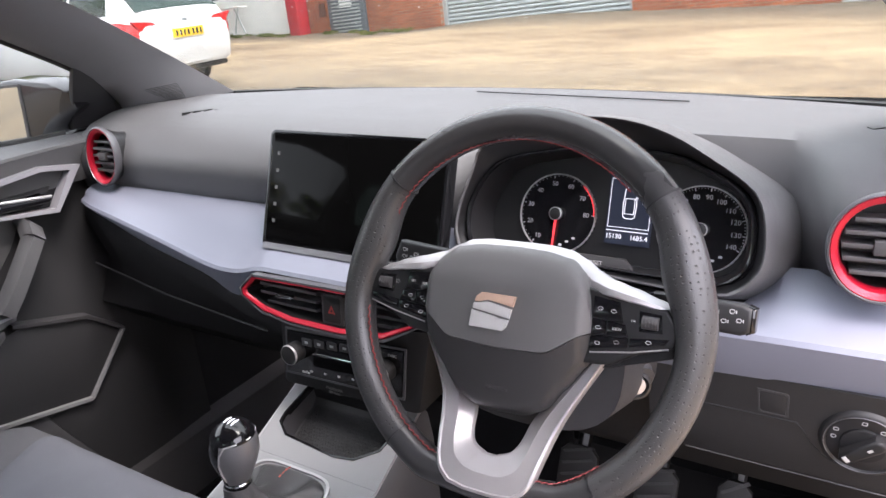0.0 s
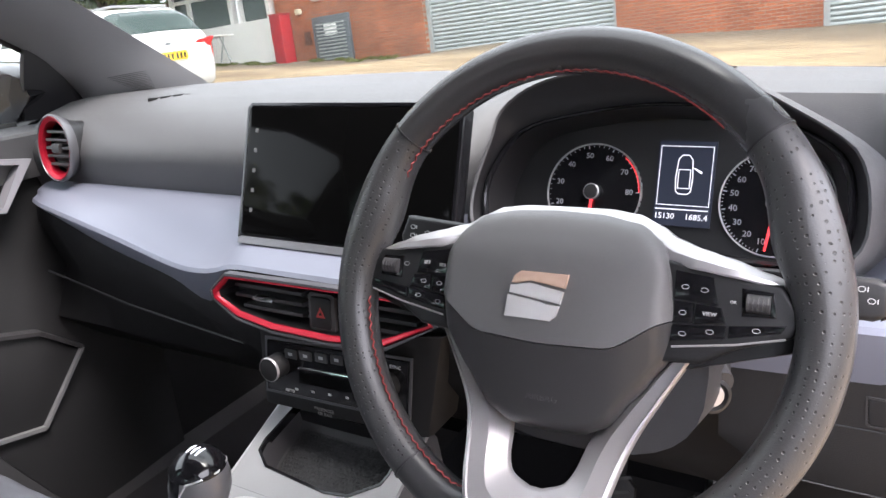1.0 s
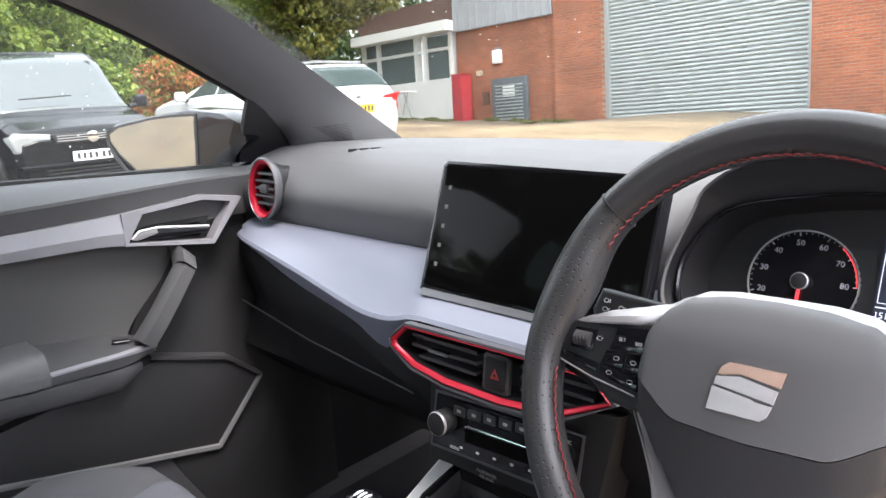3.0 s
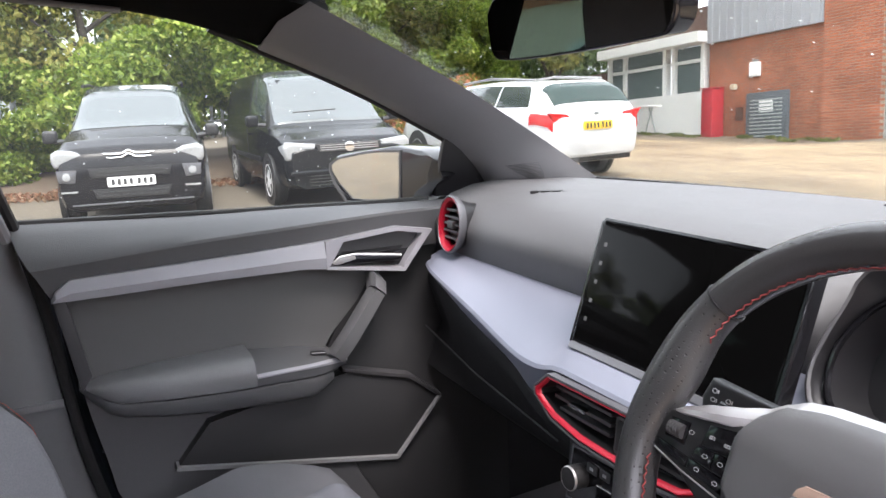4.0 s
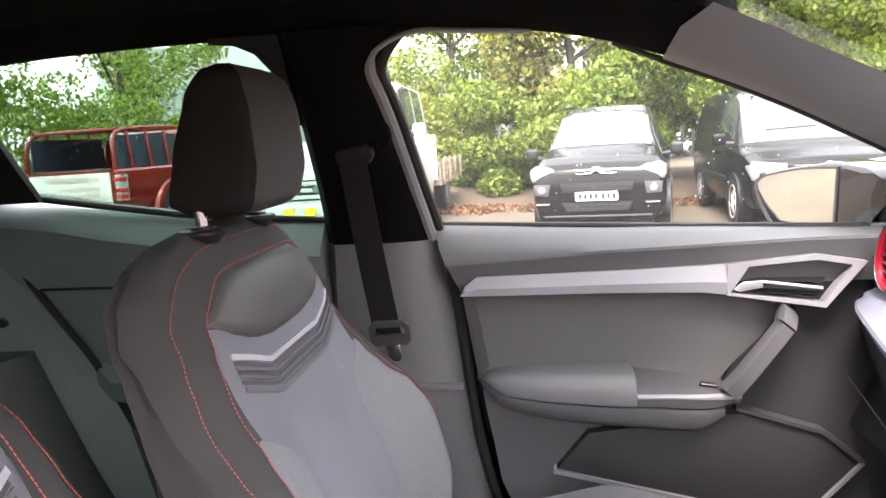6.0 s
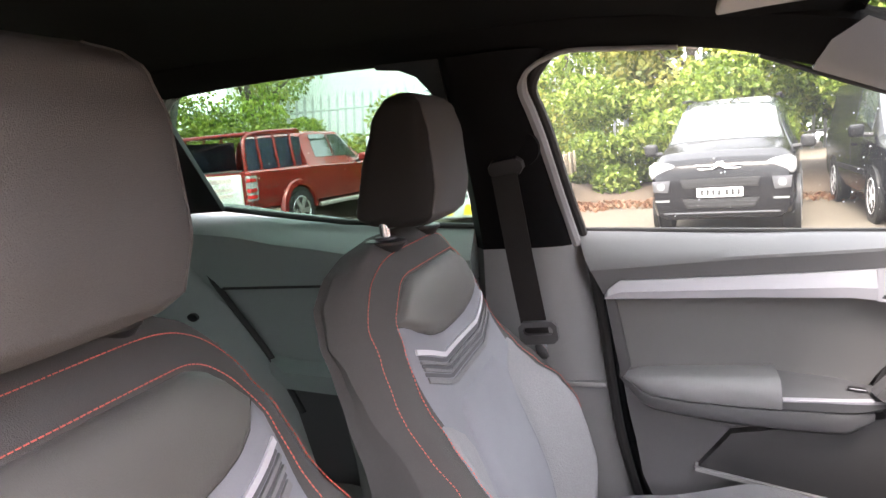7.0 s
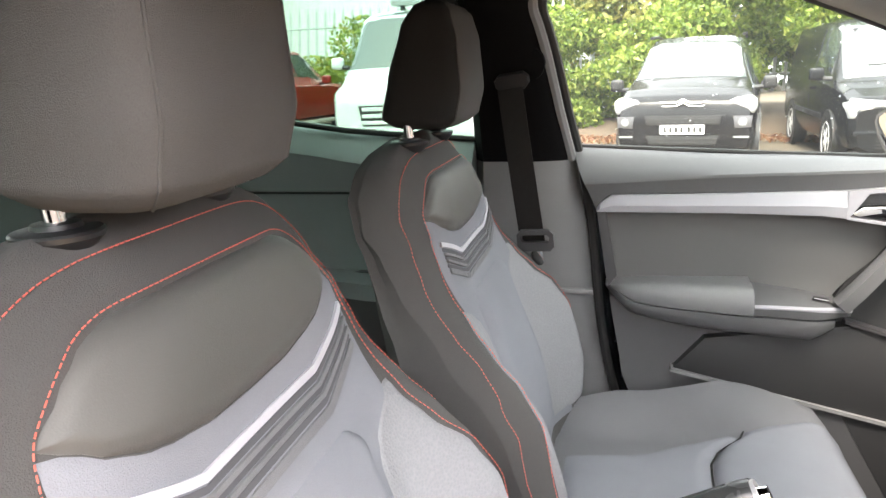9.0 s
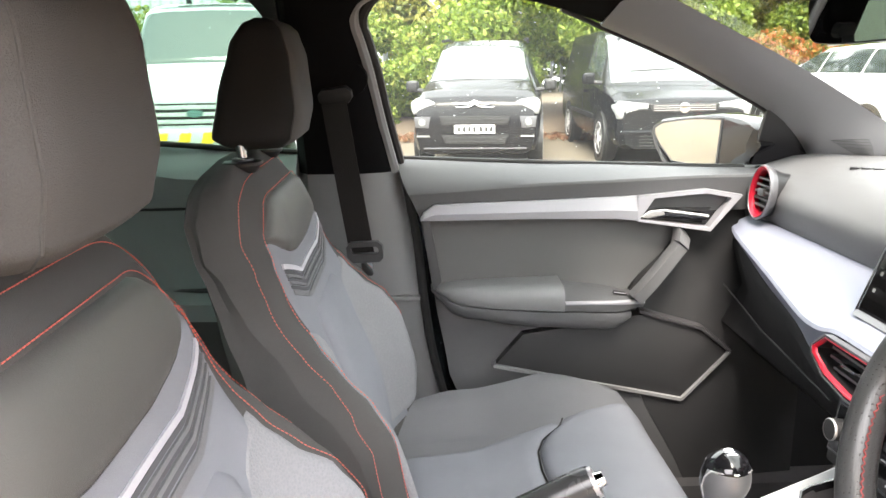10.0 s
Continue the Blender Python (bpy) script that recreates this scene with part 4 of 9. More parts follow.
for i in range(67):
    x = -0.655 + 1.315 * i / 66
    yn, zn, zb = strip_line(x)
    dip = 0.034 * ease(x, 0.15, 0.20) * (1 - ease(x, 0.475, 0.525))
    rings.append([Vector((x, *q)) for q in ((0.340, 1.0315 - dip), (0.315, 1.030 - dip), (yn + 0.45 * (0.315 - yn), zn + 0.62 * (1.030 - zn) - 0.6 * dip), (yn + 0.012, zn + 0.0055), (yn + 0.003, zn + 0.001), (yn, zn - 0.004), (yn + 0.004, zn - 0.5 * (zn - zb) - 0.002), (yn + 0.012, zb), (yn + 0.06, zb + 0.004), (0.340, 1.0))])
ring_loft(rings, bm=bm)
part("trim_strip", bm, TRIM, dash, "satin lilac-grey trim strip", 28)

bm = bmesh.new()
rings = []
for i in range(41):
    x = -0.68 + 1.36 * i / 40
    yn, zn, zb = strip_line(max(-0.655, min(0.66, x)))
    deep = 0.02 * ease(abs(x), 0.15, 0.3)
    set_back = 0.035 * ease(x, 0.30, 0.42)
    rings.append([Vector((x, *q)) for q in ((0.315, 1.015), (yn + 0.020 + 0.3 * set_back, zb + 0.004), (yn + 0.016 + set_back, zb - 0.03), (yn + 0.024 + deep + set_back, 0.88), (0.29 + set_back, 0.80), (0.36, 0.735), (0.50, 0.70), (0.60, 0.80), (0.60, 0.98))])
ring_loft(rings, bm=bm)
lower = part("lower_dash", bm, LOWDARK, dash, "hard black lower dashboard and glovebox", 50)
part("glovebox_seam", tube([(-0.62, 0.262, 0.90), (-0.40, 0.236, 0.885), (-0.16, 0.222, 0.872)], 0.0016, 6), DARK, lower)

# demister slots along the foot of the windscreen
for start, step, z in ((Vector((-0.481, 0.417, 0)), Vector((0.0158, 0.0112, 0)), 1.1508), (Vector((0.545, 0.470, 0)), Vector((0.0190, 0.0120, 0)), 1.1500)):
    across = Vector((-step.y, step.x, 0)).normalized()
    for k in range(5):
        c = start + step * k + Vector((0, 0, z - 0.0008 * abs(k - 2)))
        part("demister_slot", ring_loft([[c + step * 0.36 * a + across * b + Vector((0, 0, h)) for a, b in ((-1, -0.007), (1, -0.003), (1, 0.009), (-1, 0.005))] for h in (-0.004, 0.0008)]), DARK, dash, "black demister slot")
part("light_sensor_line", tube([(0.0, 0.62, 1.1585), (0.35, 0.60, 1.1545)], 0.0012, 6), DARK, dash)

# ---- round end vents ----
def round_vent(cx, y, z, turn, wide):
    A = axes((cx, y, z), (math.cos(turn), math.sin(turn), 0), (0, 0.12, 1))
    v = thing("air_vent", "round air vent with a red ring and black fins", "air vent", group="round dashboard vents")
    rings = []
    for r, w in ((0.047, -0.012), (0.0515, -0.003), (0.0530, 0.001), (0.0520, 0.0045), (0.0500, 0.0055), (0.0480, 0.002)):
        rings.append([A @ Vector((r * wide * math.cos(q), r * math.sin(q), w)) for q in [2 * math.pi * k / 40 for k in range(40)]])
    collar = [[A @ Vector((r * wide * math.cos(q), r * math.sin(q), w)) for q in [2 * math.pi * k / 40 for k in range(40)]] for r, w in ((0.038, -0.040), (0.043, -0.022), (0.0475, -0.012))]
    part("collar", ring_loft(collar, caps=False), DARK, v, "black vent collar")
    part("bezel", ring_loft(rings, caps=False), DCHROME, v, "dark satin chrome bezel")
    rings = []
    for r, w in ((0.0490, 0.0038), (0.0478, 0.0046), (0.0425, 0.0010), (0.0408, -0.0060), (0.0400, -0.0120)):
        rings.append([A @ Vector((r * wide * math.cos(q), r * math.sin(q), w)) for q in [2 * math.pi * k / 40 for k in range(40)]])
    part("red_ring", ring_loft(rings, caps=False), RED, v, "deep red inner ring")
    part("duct", disc(A @ Matrix.Translation((0, 0, -0.055)), 0.041, 0.004), DARK, v)
    part("duct_wall", ring_loft([[A @ Vector((r * wide * math.cos(q), r * math.sin(q), w)) for q in [2 * math.pi * k / 40 for k in range(40)]] for r, w in ((0.0404, -0.010), (0.0395, -0.052))], caps=False), DARK, v, "black inner duct")
    for k in range(-2, 3):
        h = 0.0125 * k
        w = math.sqrt(max(0, 0.0385 ** 2 - h * h)) * wide
        part("fin", prism([(-w, -0.0022), (w, -0.0022), (w, 0.0022), (-w, 0.0022)], A @ Matrix.Translation((0, h, -0.026)), 0.024, 0.001), FIN, v)
    part("tab", box((-0.010, -0.007, -0.014), (0.010, 0.007, 0.003), 0.002), HARD, v, "black thumb tab").matrix_local = A
    return v
round_vent(-0.588, 0.306, 1.090, 0.0, 0.80)
round_vent(0.607, 0.268, 1.090, 0.1, 0.93)

# ---- central vents ----
cv = thing("air_vent", "angular central air vents framed in red", "air vent")
out = [(-0.1505, 0.9505), (-0.1535, 0.9610), (-0.128, 0.984), (0.0, 0.986), (0.130, 0.987), (0.157, 0.963), (0.094, 0.928), (0.02, 0.921), (-0.06, 0.922), (-0.114, 0.930)]
mid = [(-0.1480, 0.9510), (-0.1505, 0.9605), (-0.127, 0.981), (0.0, 0.983), (0.129, 0.984), (0.153, 0.962), (0.092, 0.931), (0.02, 0.924), (-0.06, 0.925), (-0.112, 0.933)]
inn = [(-0.1410, 0.9535), (-0.1425, 0.9595), (-0.1245, 0.9765), (0.0, 0.9790), (0.1265, 0.9800), (0.1445, 0.9625), (0.0895, 0.9385), (0.02, 0.9315), (-0.06, 0.9325), (-0.109, 0.9400)]
V1 = axes((0, 0.082, 0.0), (1, 0, 0), (0, 0.12, 1))
V1.translation = Vector((0, 0.192 - 0.12 * 0.955, 0))
V1 = Matrix.Translation((0, 0.0, 0.007)) @ V1
part("outer_edge", frame_ring(out, mid, V1, 0.012), DCHROME, cv, "thin dark chrome outer edge")
def vent_loop(f, w):
    return [V1 @ Vector((a + (c - a) * f, b + (d - b) * f, w)) for (a, b), (c, d) in zip(mid, inn)]
part("red_frame", ring_loft([vent_loop(f, w) for f, w in ((0.0, 0.0), (0.0, 0.0085), (0.12, 0.0108), (0.35, 0.0122), (0.62, 0.0115), (0.85, 0.0095), (1.0, 0.0070))], caps=False), RED, cv, "rounded red metallic vent frame", 50)
part("duct_wall", ring_loft([vent_loop(1.0, 0.0072), vent_loop(1.03, 0.0), vent_loop(1.0, -0.030)], caps=False), DARK, cv, "black inner duct")
part("duct", prism(inn, V1 @ Matrix.Translation((0, 0, -0.03)), 0.004), DARK, cv)
for x0, x1 in ((-0.125, -0.024), (0.036, 0.125)):
    for k, h in enumerate((0.944, 0.956, 0.968)):
        a = x0 + (0.012 if x0 < 0 and h < 0.95 else 0)
        b = x1 - (0.018 if x1 > 0.1 and h < 0.95 else 0)
        part("fin", prism([(a, h - 0.002), (b, h - 0.002), (b, h + 0.0022), (a, h + 0.0022)], V1 @ Matrix.Translation((0, 0, -0.02)), 0.019, 0.001), FIN, cv)
part("tab", prism(square(0.030, 0.005, -0.078, 0.9565, cut=0.0015), V1 @ Matrix.Translation((0, 0, -0.004)), 0.008, 0.001), CHROME, cv, "chrome thumb tab")
hz = part("hazard_button", prism(square(0.036, 0.043, 0.008, 0.954, cut=0.003), V1, 0.005, 0.002), HARD, cv, "black hazard warning button")
part("button_face", prism(square(0.027, 0.035, 0.008, 0.954, cut=0.002), V1 @ Matrix.Translation((0, 0, 0.005)), 0.0015, 0.001), LOWDARK, hz)
part("triangle", frame_ring([(0.002, 0.949), (0.014, 0.949), (0.008, 0.9605)], [(0.0055, 0.9513), (0.0105, 0.9513), (0.008, 0.9563)], V1 @ Matrix.Translation((0, 0, 0.0066)), 0.0006), DARKRED, hz, "red warning triangle")

# ---- climate controls ----
cc = thing("climate_control", "black climate control panel with two knobs", "climate control")
tilt = axes((0, 0.190, 0.875), (1, 0, 0), (0, 0.10, 1))
part("surround", ring_loft([[Vector((x, y, z)) for x, y, z in ((-0.104 + a, 0.196 + b, 0.925), (0.150 - a, 0.198 + b, 0.942), (0.128 - a, 0.190 + b, 0.826), (-0.104 + a, 0.186 + b, 0.822))] for a, b in ((0.0, 0.06), (0.0, 0.010), (0.003, 0.003), (0.010, 0.0))]), LOWDARK, cc, "black console surround", 40)
part("panel", prism([(-0.086, -0.030), (0.108, -0.024), (0.114, 0.040), (-0.080, 0.032)], tilt @ Matrix.Translation((0, 0, 0.004)), 0.004, 0.0015), GLOSS, cc, "gloss black panel")
part("rim_line", frame_ring([(-0.090, -0.034), (0.112, -0.028), (0.118, 0.044), (-0.084, 0.036)], [(-0.087, -0.031), (0.109, -0.025), (0.115, 0.041), (-0.081, 0.033)], tilt @ Matrix.Translation((0, 0, 0.004)), 0.002), DCHROME, cc)
part("display", prism([(-0.035, -0.012), (0.058, -0.008), (0.060, 0.006), (-0.034, 0.003)], tilt @ Matrix.Translation((0, 0, 0.008)), 0.0006), SCREEN, cc, "dark switched-off display")
part("chrome_line", tube([tilt @ Vector((-0.034, 0.0065, 0.009)), tilt @ Vector((0.058, 0.0105, 0.009))], 0.0010, 6), CHROME, cc)
for k in range(5):
    part("button", prism(square(0.017, 0.011, -0.064 + 0.022 * k + 0.02, 0.0215 + 0.0016 * k, cut=0.001), tilt @ Matrix.Translation((0, 0, 0.008)), 0.0016, 0.0006), HARD, cc)
    part("icon", prism(square(0.006, 0.0035, -0.064 + 0.022 * k + 0.02, 0.0215 + 0.0016 * k), tilt @ Matrix.Translation((0, 0, 0.0096)), 0.0002), PRINT, cc)
    part("lower_icon", prism(square(0.004, 0.0025, -0.04 + 0.024 * k, -0.021 + 0.0016 * k), tilt @ Matrix.Translation((0, 0, 0.008)), 0.0003), PRINT, cc)
for kx, ky in ((-0.0615, 0.006), (0.089, 0.012)):
    K = tilt @ Matrix.Translation((kx, ky, 0.008))
    kn = part("knob", disc(K, 0.0140, 0.020, 32, 0.003), LOWDARK, cc, "round black ribbed knob")
    part("knob_rim", ring_loft([[K @ Vector((r * math.cos(q), r * math.sin(q), w)) for q in [2 * math.pi * k / 32 for k in range(32)]] for r, w in ((0.01405, 0.0172), (0.0143, 0.0185), (0.0140, 0.0197), (0.0133, 0.0203))], caps=False), SATIN, kn, "chrome knob rim")
writing("SYNC", tilt @ Matrix.Translation((0.098, 0.032, 0.0085)), 0.0055, PRINT, cc)
writing("AUTO", tilt @ Matrix.Translation((-0.05, -0.0245, 0.0085)), 0.005, PRINT, cc)
writing("PASSENGER\nAIR BAG", tilt @ Matrix.Translation((-0.005, -0.044, 0.0045)), 0.0055, FAINT, cc)

# ---- central screen ----
sc = thing("touch_screen", "switched-off tablet-like touch screen on the dashboard", "touch screen")
S = axes((0.0, 0.2625, 1.083), (1, 0, 0), (0, 0.053, 0.149))
part("housing", prism(square(0.292, 0.164, cut=0.005), S @ Matrix.Translation((0, 0, -0.016)), 0.020, 0.004, 3), GLOSS, sc, "gloss black housing")
part("glass", prism(square(0.284, 0.150, 0, 0.003, cut=0.003), S @ Matrix.Translation((0, 0, 0.004)), 0.0015, 0.001), SCREEN, sc, "dark reflective display glass")
part("lower_lip", ring_loft([[S @ Vector((x, b, c)) for b, c in ((-0.084, 0.0), (-0.084, 0.008), (-0.0765, 0.0062), (-0.0755, 0.004))] for x in (-0.144, 0.144)]), DCHROME, sc, "dark silver lower lip")
part("edge_line", frame_ring(square(0.293, 0.165, cut=0.006), square(0.287, 0.159, cut=0.005), S @ Matrix.Translation((0, 0, 0.0045)), 0.0012), GLOSS, sc, "thin gloss black edge")
for k in range(5):
    part("touch_icon", prism(square(0.005, 0.005, -0.129, 0.050 - 0.0235 * k), S @ Matrix.Translation((0, 0, 0.0056)), 0.0002), FAINT, sc)
part("stand", box((-0.10, 0.27, 1.0), (0.10, 0.32, 1.10), 0.01), DARK, sc)

# ---- instrument cluster ----
cl = thing("instrument_cluster", "instrument cluster with two dials and a lit display", "instrument cluster")
C = axes((0.335, 0.344, 1.066), (1, 0, 0), (0, 0.36, 1))
lip_line = [(-0.1855, -0.039), (-0.183, -0.008), (-0.167, 0.040), (-0.158, 0.066), (-0.125, 0.090), (-0.070, 0.1035), (-0.008, 0.1055), (0.034, 0.1000), (0.0715, 0.0875), (0.108, 0.068), (0.138, 0.050), (0.156, 0.034), (0.166, 0.006), (0.167, -0.034), (0.1515, -0.0575), (0.128, -0.069), (0.06, -0.068), (-0.03, -0.064), (-0.10, -0.066), (-0.150, -0.072), (-0.174, -0.062)]
bezel_line = [(-0.176, -0.031), (-0.173, 0.005), (-0.143, 0.049), (-0.085, 0.067), (-0.01, 0.0765), (0.065, 0.072), (0.102, 0.059), (0.132, 0.044), (0.149, 0.025), (0.155, -0.006), (0.153, -0.038), (0.138, -0.055), (0.118, -0.061), (0.03, -0.060), (-0.06, -0.057), (-0.12, -0.060), (-0.153, -0.062), (-0.168, -0.052)]
def round_about(pts, n=96):
    """The outline met at even angles from its middle."""
    fine = [p.to_2d() - Vector((-0.01, 0.0)) for p in spline([(a, b, 0) for a, b in pts], 8, True)]
    turns = sorted(((math.atan2(p.y, p.x), p.length) for p in fine))
    turns = [(turns[-1][0] - 2 * math.pi, turns[-1][1])] + turns + [(turns[0][0] + 2 * math.pi, turns[0][1])]
    got = []
    for k in range(n):
        q = -math.pi + 2 * math.pi * (k + 0.5) / n
        for (a, u), (b, v) in zip(turns, turns[1:]):
            if a <= q <= b:
                r = u + (v - u) * (q - a) / max(b - a, 1e-9)
                break
        got.append(Vector((-0.01 + r * math.cos(q), r * math.sin(q))))
    return got
lip_pts, bezel_pts = round_about(lip_line), round_about(bezel_line)
def hood_ring(pts, scale, w, drop=0.0, side=0.0):
    return [C @ Vector((-0.01 + (p.x + 0.01) * (side or scale), p.y * scale, w + drop * p.y)) for p in pts]
part("face", ring_loft([hood_ring(bezel_pts, 0.93, -0.008), hood_ring(bezel_pts, 0.93, -0.0005)]), DARK, cl, "matt black dial face")
part("visor_inside", ring_loft([hood_ring(bezel_pts, 0.93, -0.001), hood_ring(bezel_pts, 0.965, 0.030), hood_ring(bezel_pts, 0.985, 0.044)], caps=False), DARK, cl, "black inner wall round the dials", 60)
part("bezel_line", ring_loft([hood_ring(bezel_pts, 0.985, 0.043), hood_ring(bezel_pts, 0.992, 0.0475), hood_ring(bezel_pts, 1.004, 0.0485), hood_ring(bezel_pts, 1.010, 0.046), hood_ring(bezel_pts, 1.018, 0.0475), hood_ring(bezel_pts, 1.026, 0.046), hood_ring(bezel_pts, 1.032, 0.042)], caps=False), GLOSS, cl, "gloss black double bezel", 35)
part("visor", ring_loft([hood_ring(bezel_pts, 1.028, 0.043), hood_ring(lip_pts, 0.992, 0.054, 0.10), hood_ring(lip_pts, 1.0, 0.058, 0.10)], caps=False), DARK, cl, "black visor under the hood's edge", 60)
part("hood", ring_loft([hood_ring(lip_pts, 1.0, 0.058, 0.10), hood_ring(lip_pts, 1.012, 0.0605, 0.10), hood_ring(lip_pts, 1.030, 0.058, 0.06, 1.026), hood_ring(lip_pts, 1.065, 0.044, 0, 1.065), hood_ring(lip_pts, 1.10, 0.012, 0, 1.11), hood_ring(lip_pts, 1.115, -0.038, 0, 1.15), hood_ring(lip_pts, 1.10, -0.120, 0, 1.19), hood_ring(lip_pts, 1.04, -0.230, 0, 1.20)], caps=False), PAD, cl, "grained hood over the dials", 60)
def dial(cx, cy, r, numbers, a0, a1, needle, red_from=None, minor=5):
    P = C @ Matrix.Translation((cx, cy, 0.0))
    d = part("dial", disc(P, r * 1.03, 0.003, 48), GLOSS, cl, "black dial with white figures")
    part("dial_ring", ring_loft([[P @ Vector((r * k * math.cos(q), r * k * math.sin(q), w)) for q in [2 * math.pi * j / 56 for j in range(56)]] for k, w in ((1.03, 0.0), (1.03, 0.005), (1.008, 0.0048), (1.0, 0.0033))], caps=False), SATIN, d, "thin silver ring")
    t = bmesh.new()
    n = (len(numbers) - 1) * minor
    for k in range(n + 1):
        q = radians(a0 + (a1 - a0) * k / n)
        big = k % minor == 0
        e = Vector((math.cos(q), math.sin(q), 0))
        s = Vector((-e.y, e.x, 0)) * (0.00055 if big else 0.0003)
        i, o = r * (0.91 if big else 0.945), r * 0.985
        t.faces.new([t.verts.new(P @ (p + Vector((0, 0, 0.0034)))) for p in (e * i - s, e * o - s, e * o + s, e * i + s)])
    part("scale", t, INK, d, "white scale marks")
    if red_from is not None:
        rings = [[P @ Vector((r * k * math.cos(radians(q)), r * k * math.sin(radians(q)), 0.0036)) for k in (0.965, 0.985)] for q in [red_from + (a1 - red_from) * j / 10 for j in range(11)]]
        part("red_zone", ring_loft(rings, closed=False), NEEDLE, d, "red zone")
    for k, txt in enumerate(numbers):
        q = radians(a0 + (a1 - a0) * k / (len(numbers) - 1))
        writing(txt, P @ Matrix.Translation((r * 0.77 * math.cos(q), r * 0.77 * math.sin(q), 0.0035)), r * 0.165, INK, d, "figure")
    part("needle", tube([P @ Vector((r * 0.12 * math.cos(radians(needle)), r * 0.12 * math.sin(radians(needle)), 0.007)), P @ Vector((r * 0.93 * math.cos(radians(needle)), r * 0.93 * math.sin(radians(needle)), 0.006))], lambda t: 0.0017 - 0.0007 * t, 6), NEEDLE, d, "red pointer")
    part("hub", disc(P @ Matrix.Translation((0, 0, 0.003)), r * 0.16, 0.008, 24, 0.002), DARK, d)
    part("hub_ring", ring_loft([[P @ Vector((r * k * math.cos(q), r * k * math.sin(q), w)) for q in [2 * math.pi * j / 24 for j in range(24)]] for k, w in ((0.165, 0.009), (0.172, 0.0105), (0.152, 0.0112))], caps=False), SATIN, d)
    for k, s in enumerate((0.30, 0.42, 0.55)):
        part("symbol", prism(square(0.004, 0.0025, 0.008 + 0.008 * k, -r * (0.78 - 0.1 * k)), P @ Matrix.Translation((0, 0, 0.0034)), 0.0002), PRINT, d)
dial(-0.0768, -0.0043, 0.0480, [str(k) for k in (10, 20, 30, 40, 50, 60, 70, 80)], 232, 2, 268, 50)
dial(0.0950, -0.0050, 0.0480, [str(k) for k in range(10, 150, 10)], 255, -25, 263)
disp = part("display", prism(square(0.054, 0.082, 0.0125, 0.0085), C, 0.003), LCD, cl, "lit display with a car outline")
L = C @ Matrix.Translation((0.012, 0.010, 0.0033))
part("display_frame", frame_ring(square(0.0495, 0.0575, 0.0005, 0.006), square(0.0482, 0.0562, 0.0005, 0.006), L, 0.0002), LCDW, disp)
part("display_line", prism(square(0.050, 0.0010, 0, -0.0265), L, 0.0002), LCDW, disp)
def outline(pts, w):
    t = bmesh.new()
    for a, b in zip(pts, pts[1:] + pts[:1]):
        tube([L @ Vector((*a, 0.0003)), L @ Vector((*b, 0.0003))], w, 4, bm=t)
    return t
part("car_outline", outline([(-0.007, -0.009), (-0.008, 0.004), (-0.0065, 0.022), (-0.003, 0.026), (0.003, 0.026), (0.0065, 0.022), (0.008, 0.004), (0.007, -0.009), (0.004, -0.0115), (-0.004, -0.0115)], 0.0005), LCDW, disp)
part("car_roof", outline([(-0.0055, -0.006), (-0.0055, 0.012), (0.0055, 0.012), (0.0055, -0.006)], 0.0004), LCDW, disp)
part("open_door_mark", outline([(0.008, 0.014), (0.016, 0.010), (0.0155, 0.009)], 0.0006), LCDW, disp)
writing("15130", L @ Matrix.Translation((-0.0155, -0.0335, 0.0003)), 0.0078, LCDW, disp, "figures")
writing("1685.4", L @ Matrix.Translation((0.0145, -0.0335, 0.0003)), 0.0078, LCDW, disp, "figures")
part("reset_key", prism([(-0.035, -0.010), (0.04, -0.010), (0.028, 0.003), (-0.035, 0.003)], C @ Matrix.Translation((-0.005, -0.050, 0.030)), 0.006, 0.002), HARD, cl, "black reset key")
writing("0.0/SET", C @ Matrix.Translation((-0.012, -0.0555, 0.0365)), 0.0065, PRINT, cl)

# ---- steering wheel ----
wheel = thing("steering_wheel", "black leather flat-bottomed steering wheel with red stitching", "steering wheel")
W = axes((0.3217, 0.072, 1.0647), (1, 0, 0), (0, math.sin(radians(22.2)), math.cos(radians(22.2)))) @ Matrix.Rotation(radians(1.1), 4, "Z")
def rim_point(deg):
    q = radians(deg)
    r = 0.1694
    u, v = 0.1651 * math.cos(q) + 0.0015, r * math.sin(q)
    v = max(v, -0.159 + 0.010 * (u / 0.1) ** 2) if v < -0.13 else v
    return Vector((u, v, 0.0))
def rim_arc(a0, a1, n, swell=True, extra=0.0, roll=14):
    rings = []
    for k in range(n + 1):
        d = a0 + (a1 - a0) * k / n
        p = rim_point(d)
        e = p.normalized()
        grip = max(math.exp(-((d % 360 - c) / 13) ** 2) for c in (18, 378, 162)) if swell else 0
        ra, rb = 0.0155 + 0.0045 * grip + extra, 0.0175 + 0.002 * grip + extra
        shift = -0.006 * grip
        ring = []
        for j in range(roll):
            q = 2 * math.pi * j / roll
            ring.append(W @ (p + e * (ra * math.cos(q) + shift) + Vector((0, 0, rb * math.sin(q)))))
        rings.append(ring)
    return ring_loft(rings, True, True, uv=True)
part("rim_top", rim_arc(40, 140, 44, False), LEATHER, wheel, "smooth black leather rim", 60)
for a0, a1, s in ((140, 233, 1), (-53, 40, -1)):
    part("rim_grip", rim_arc(a0, a1, 44, True), PERF, wheel, "perforated leather grip", 60)
part("rim_bottom", rim_arc(233, 307, 30, False), LEATHER, wheel, "smooth black leather rim", 60)
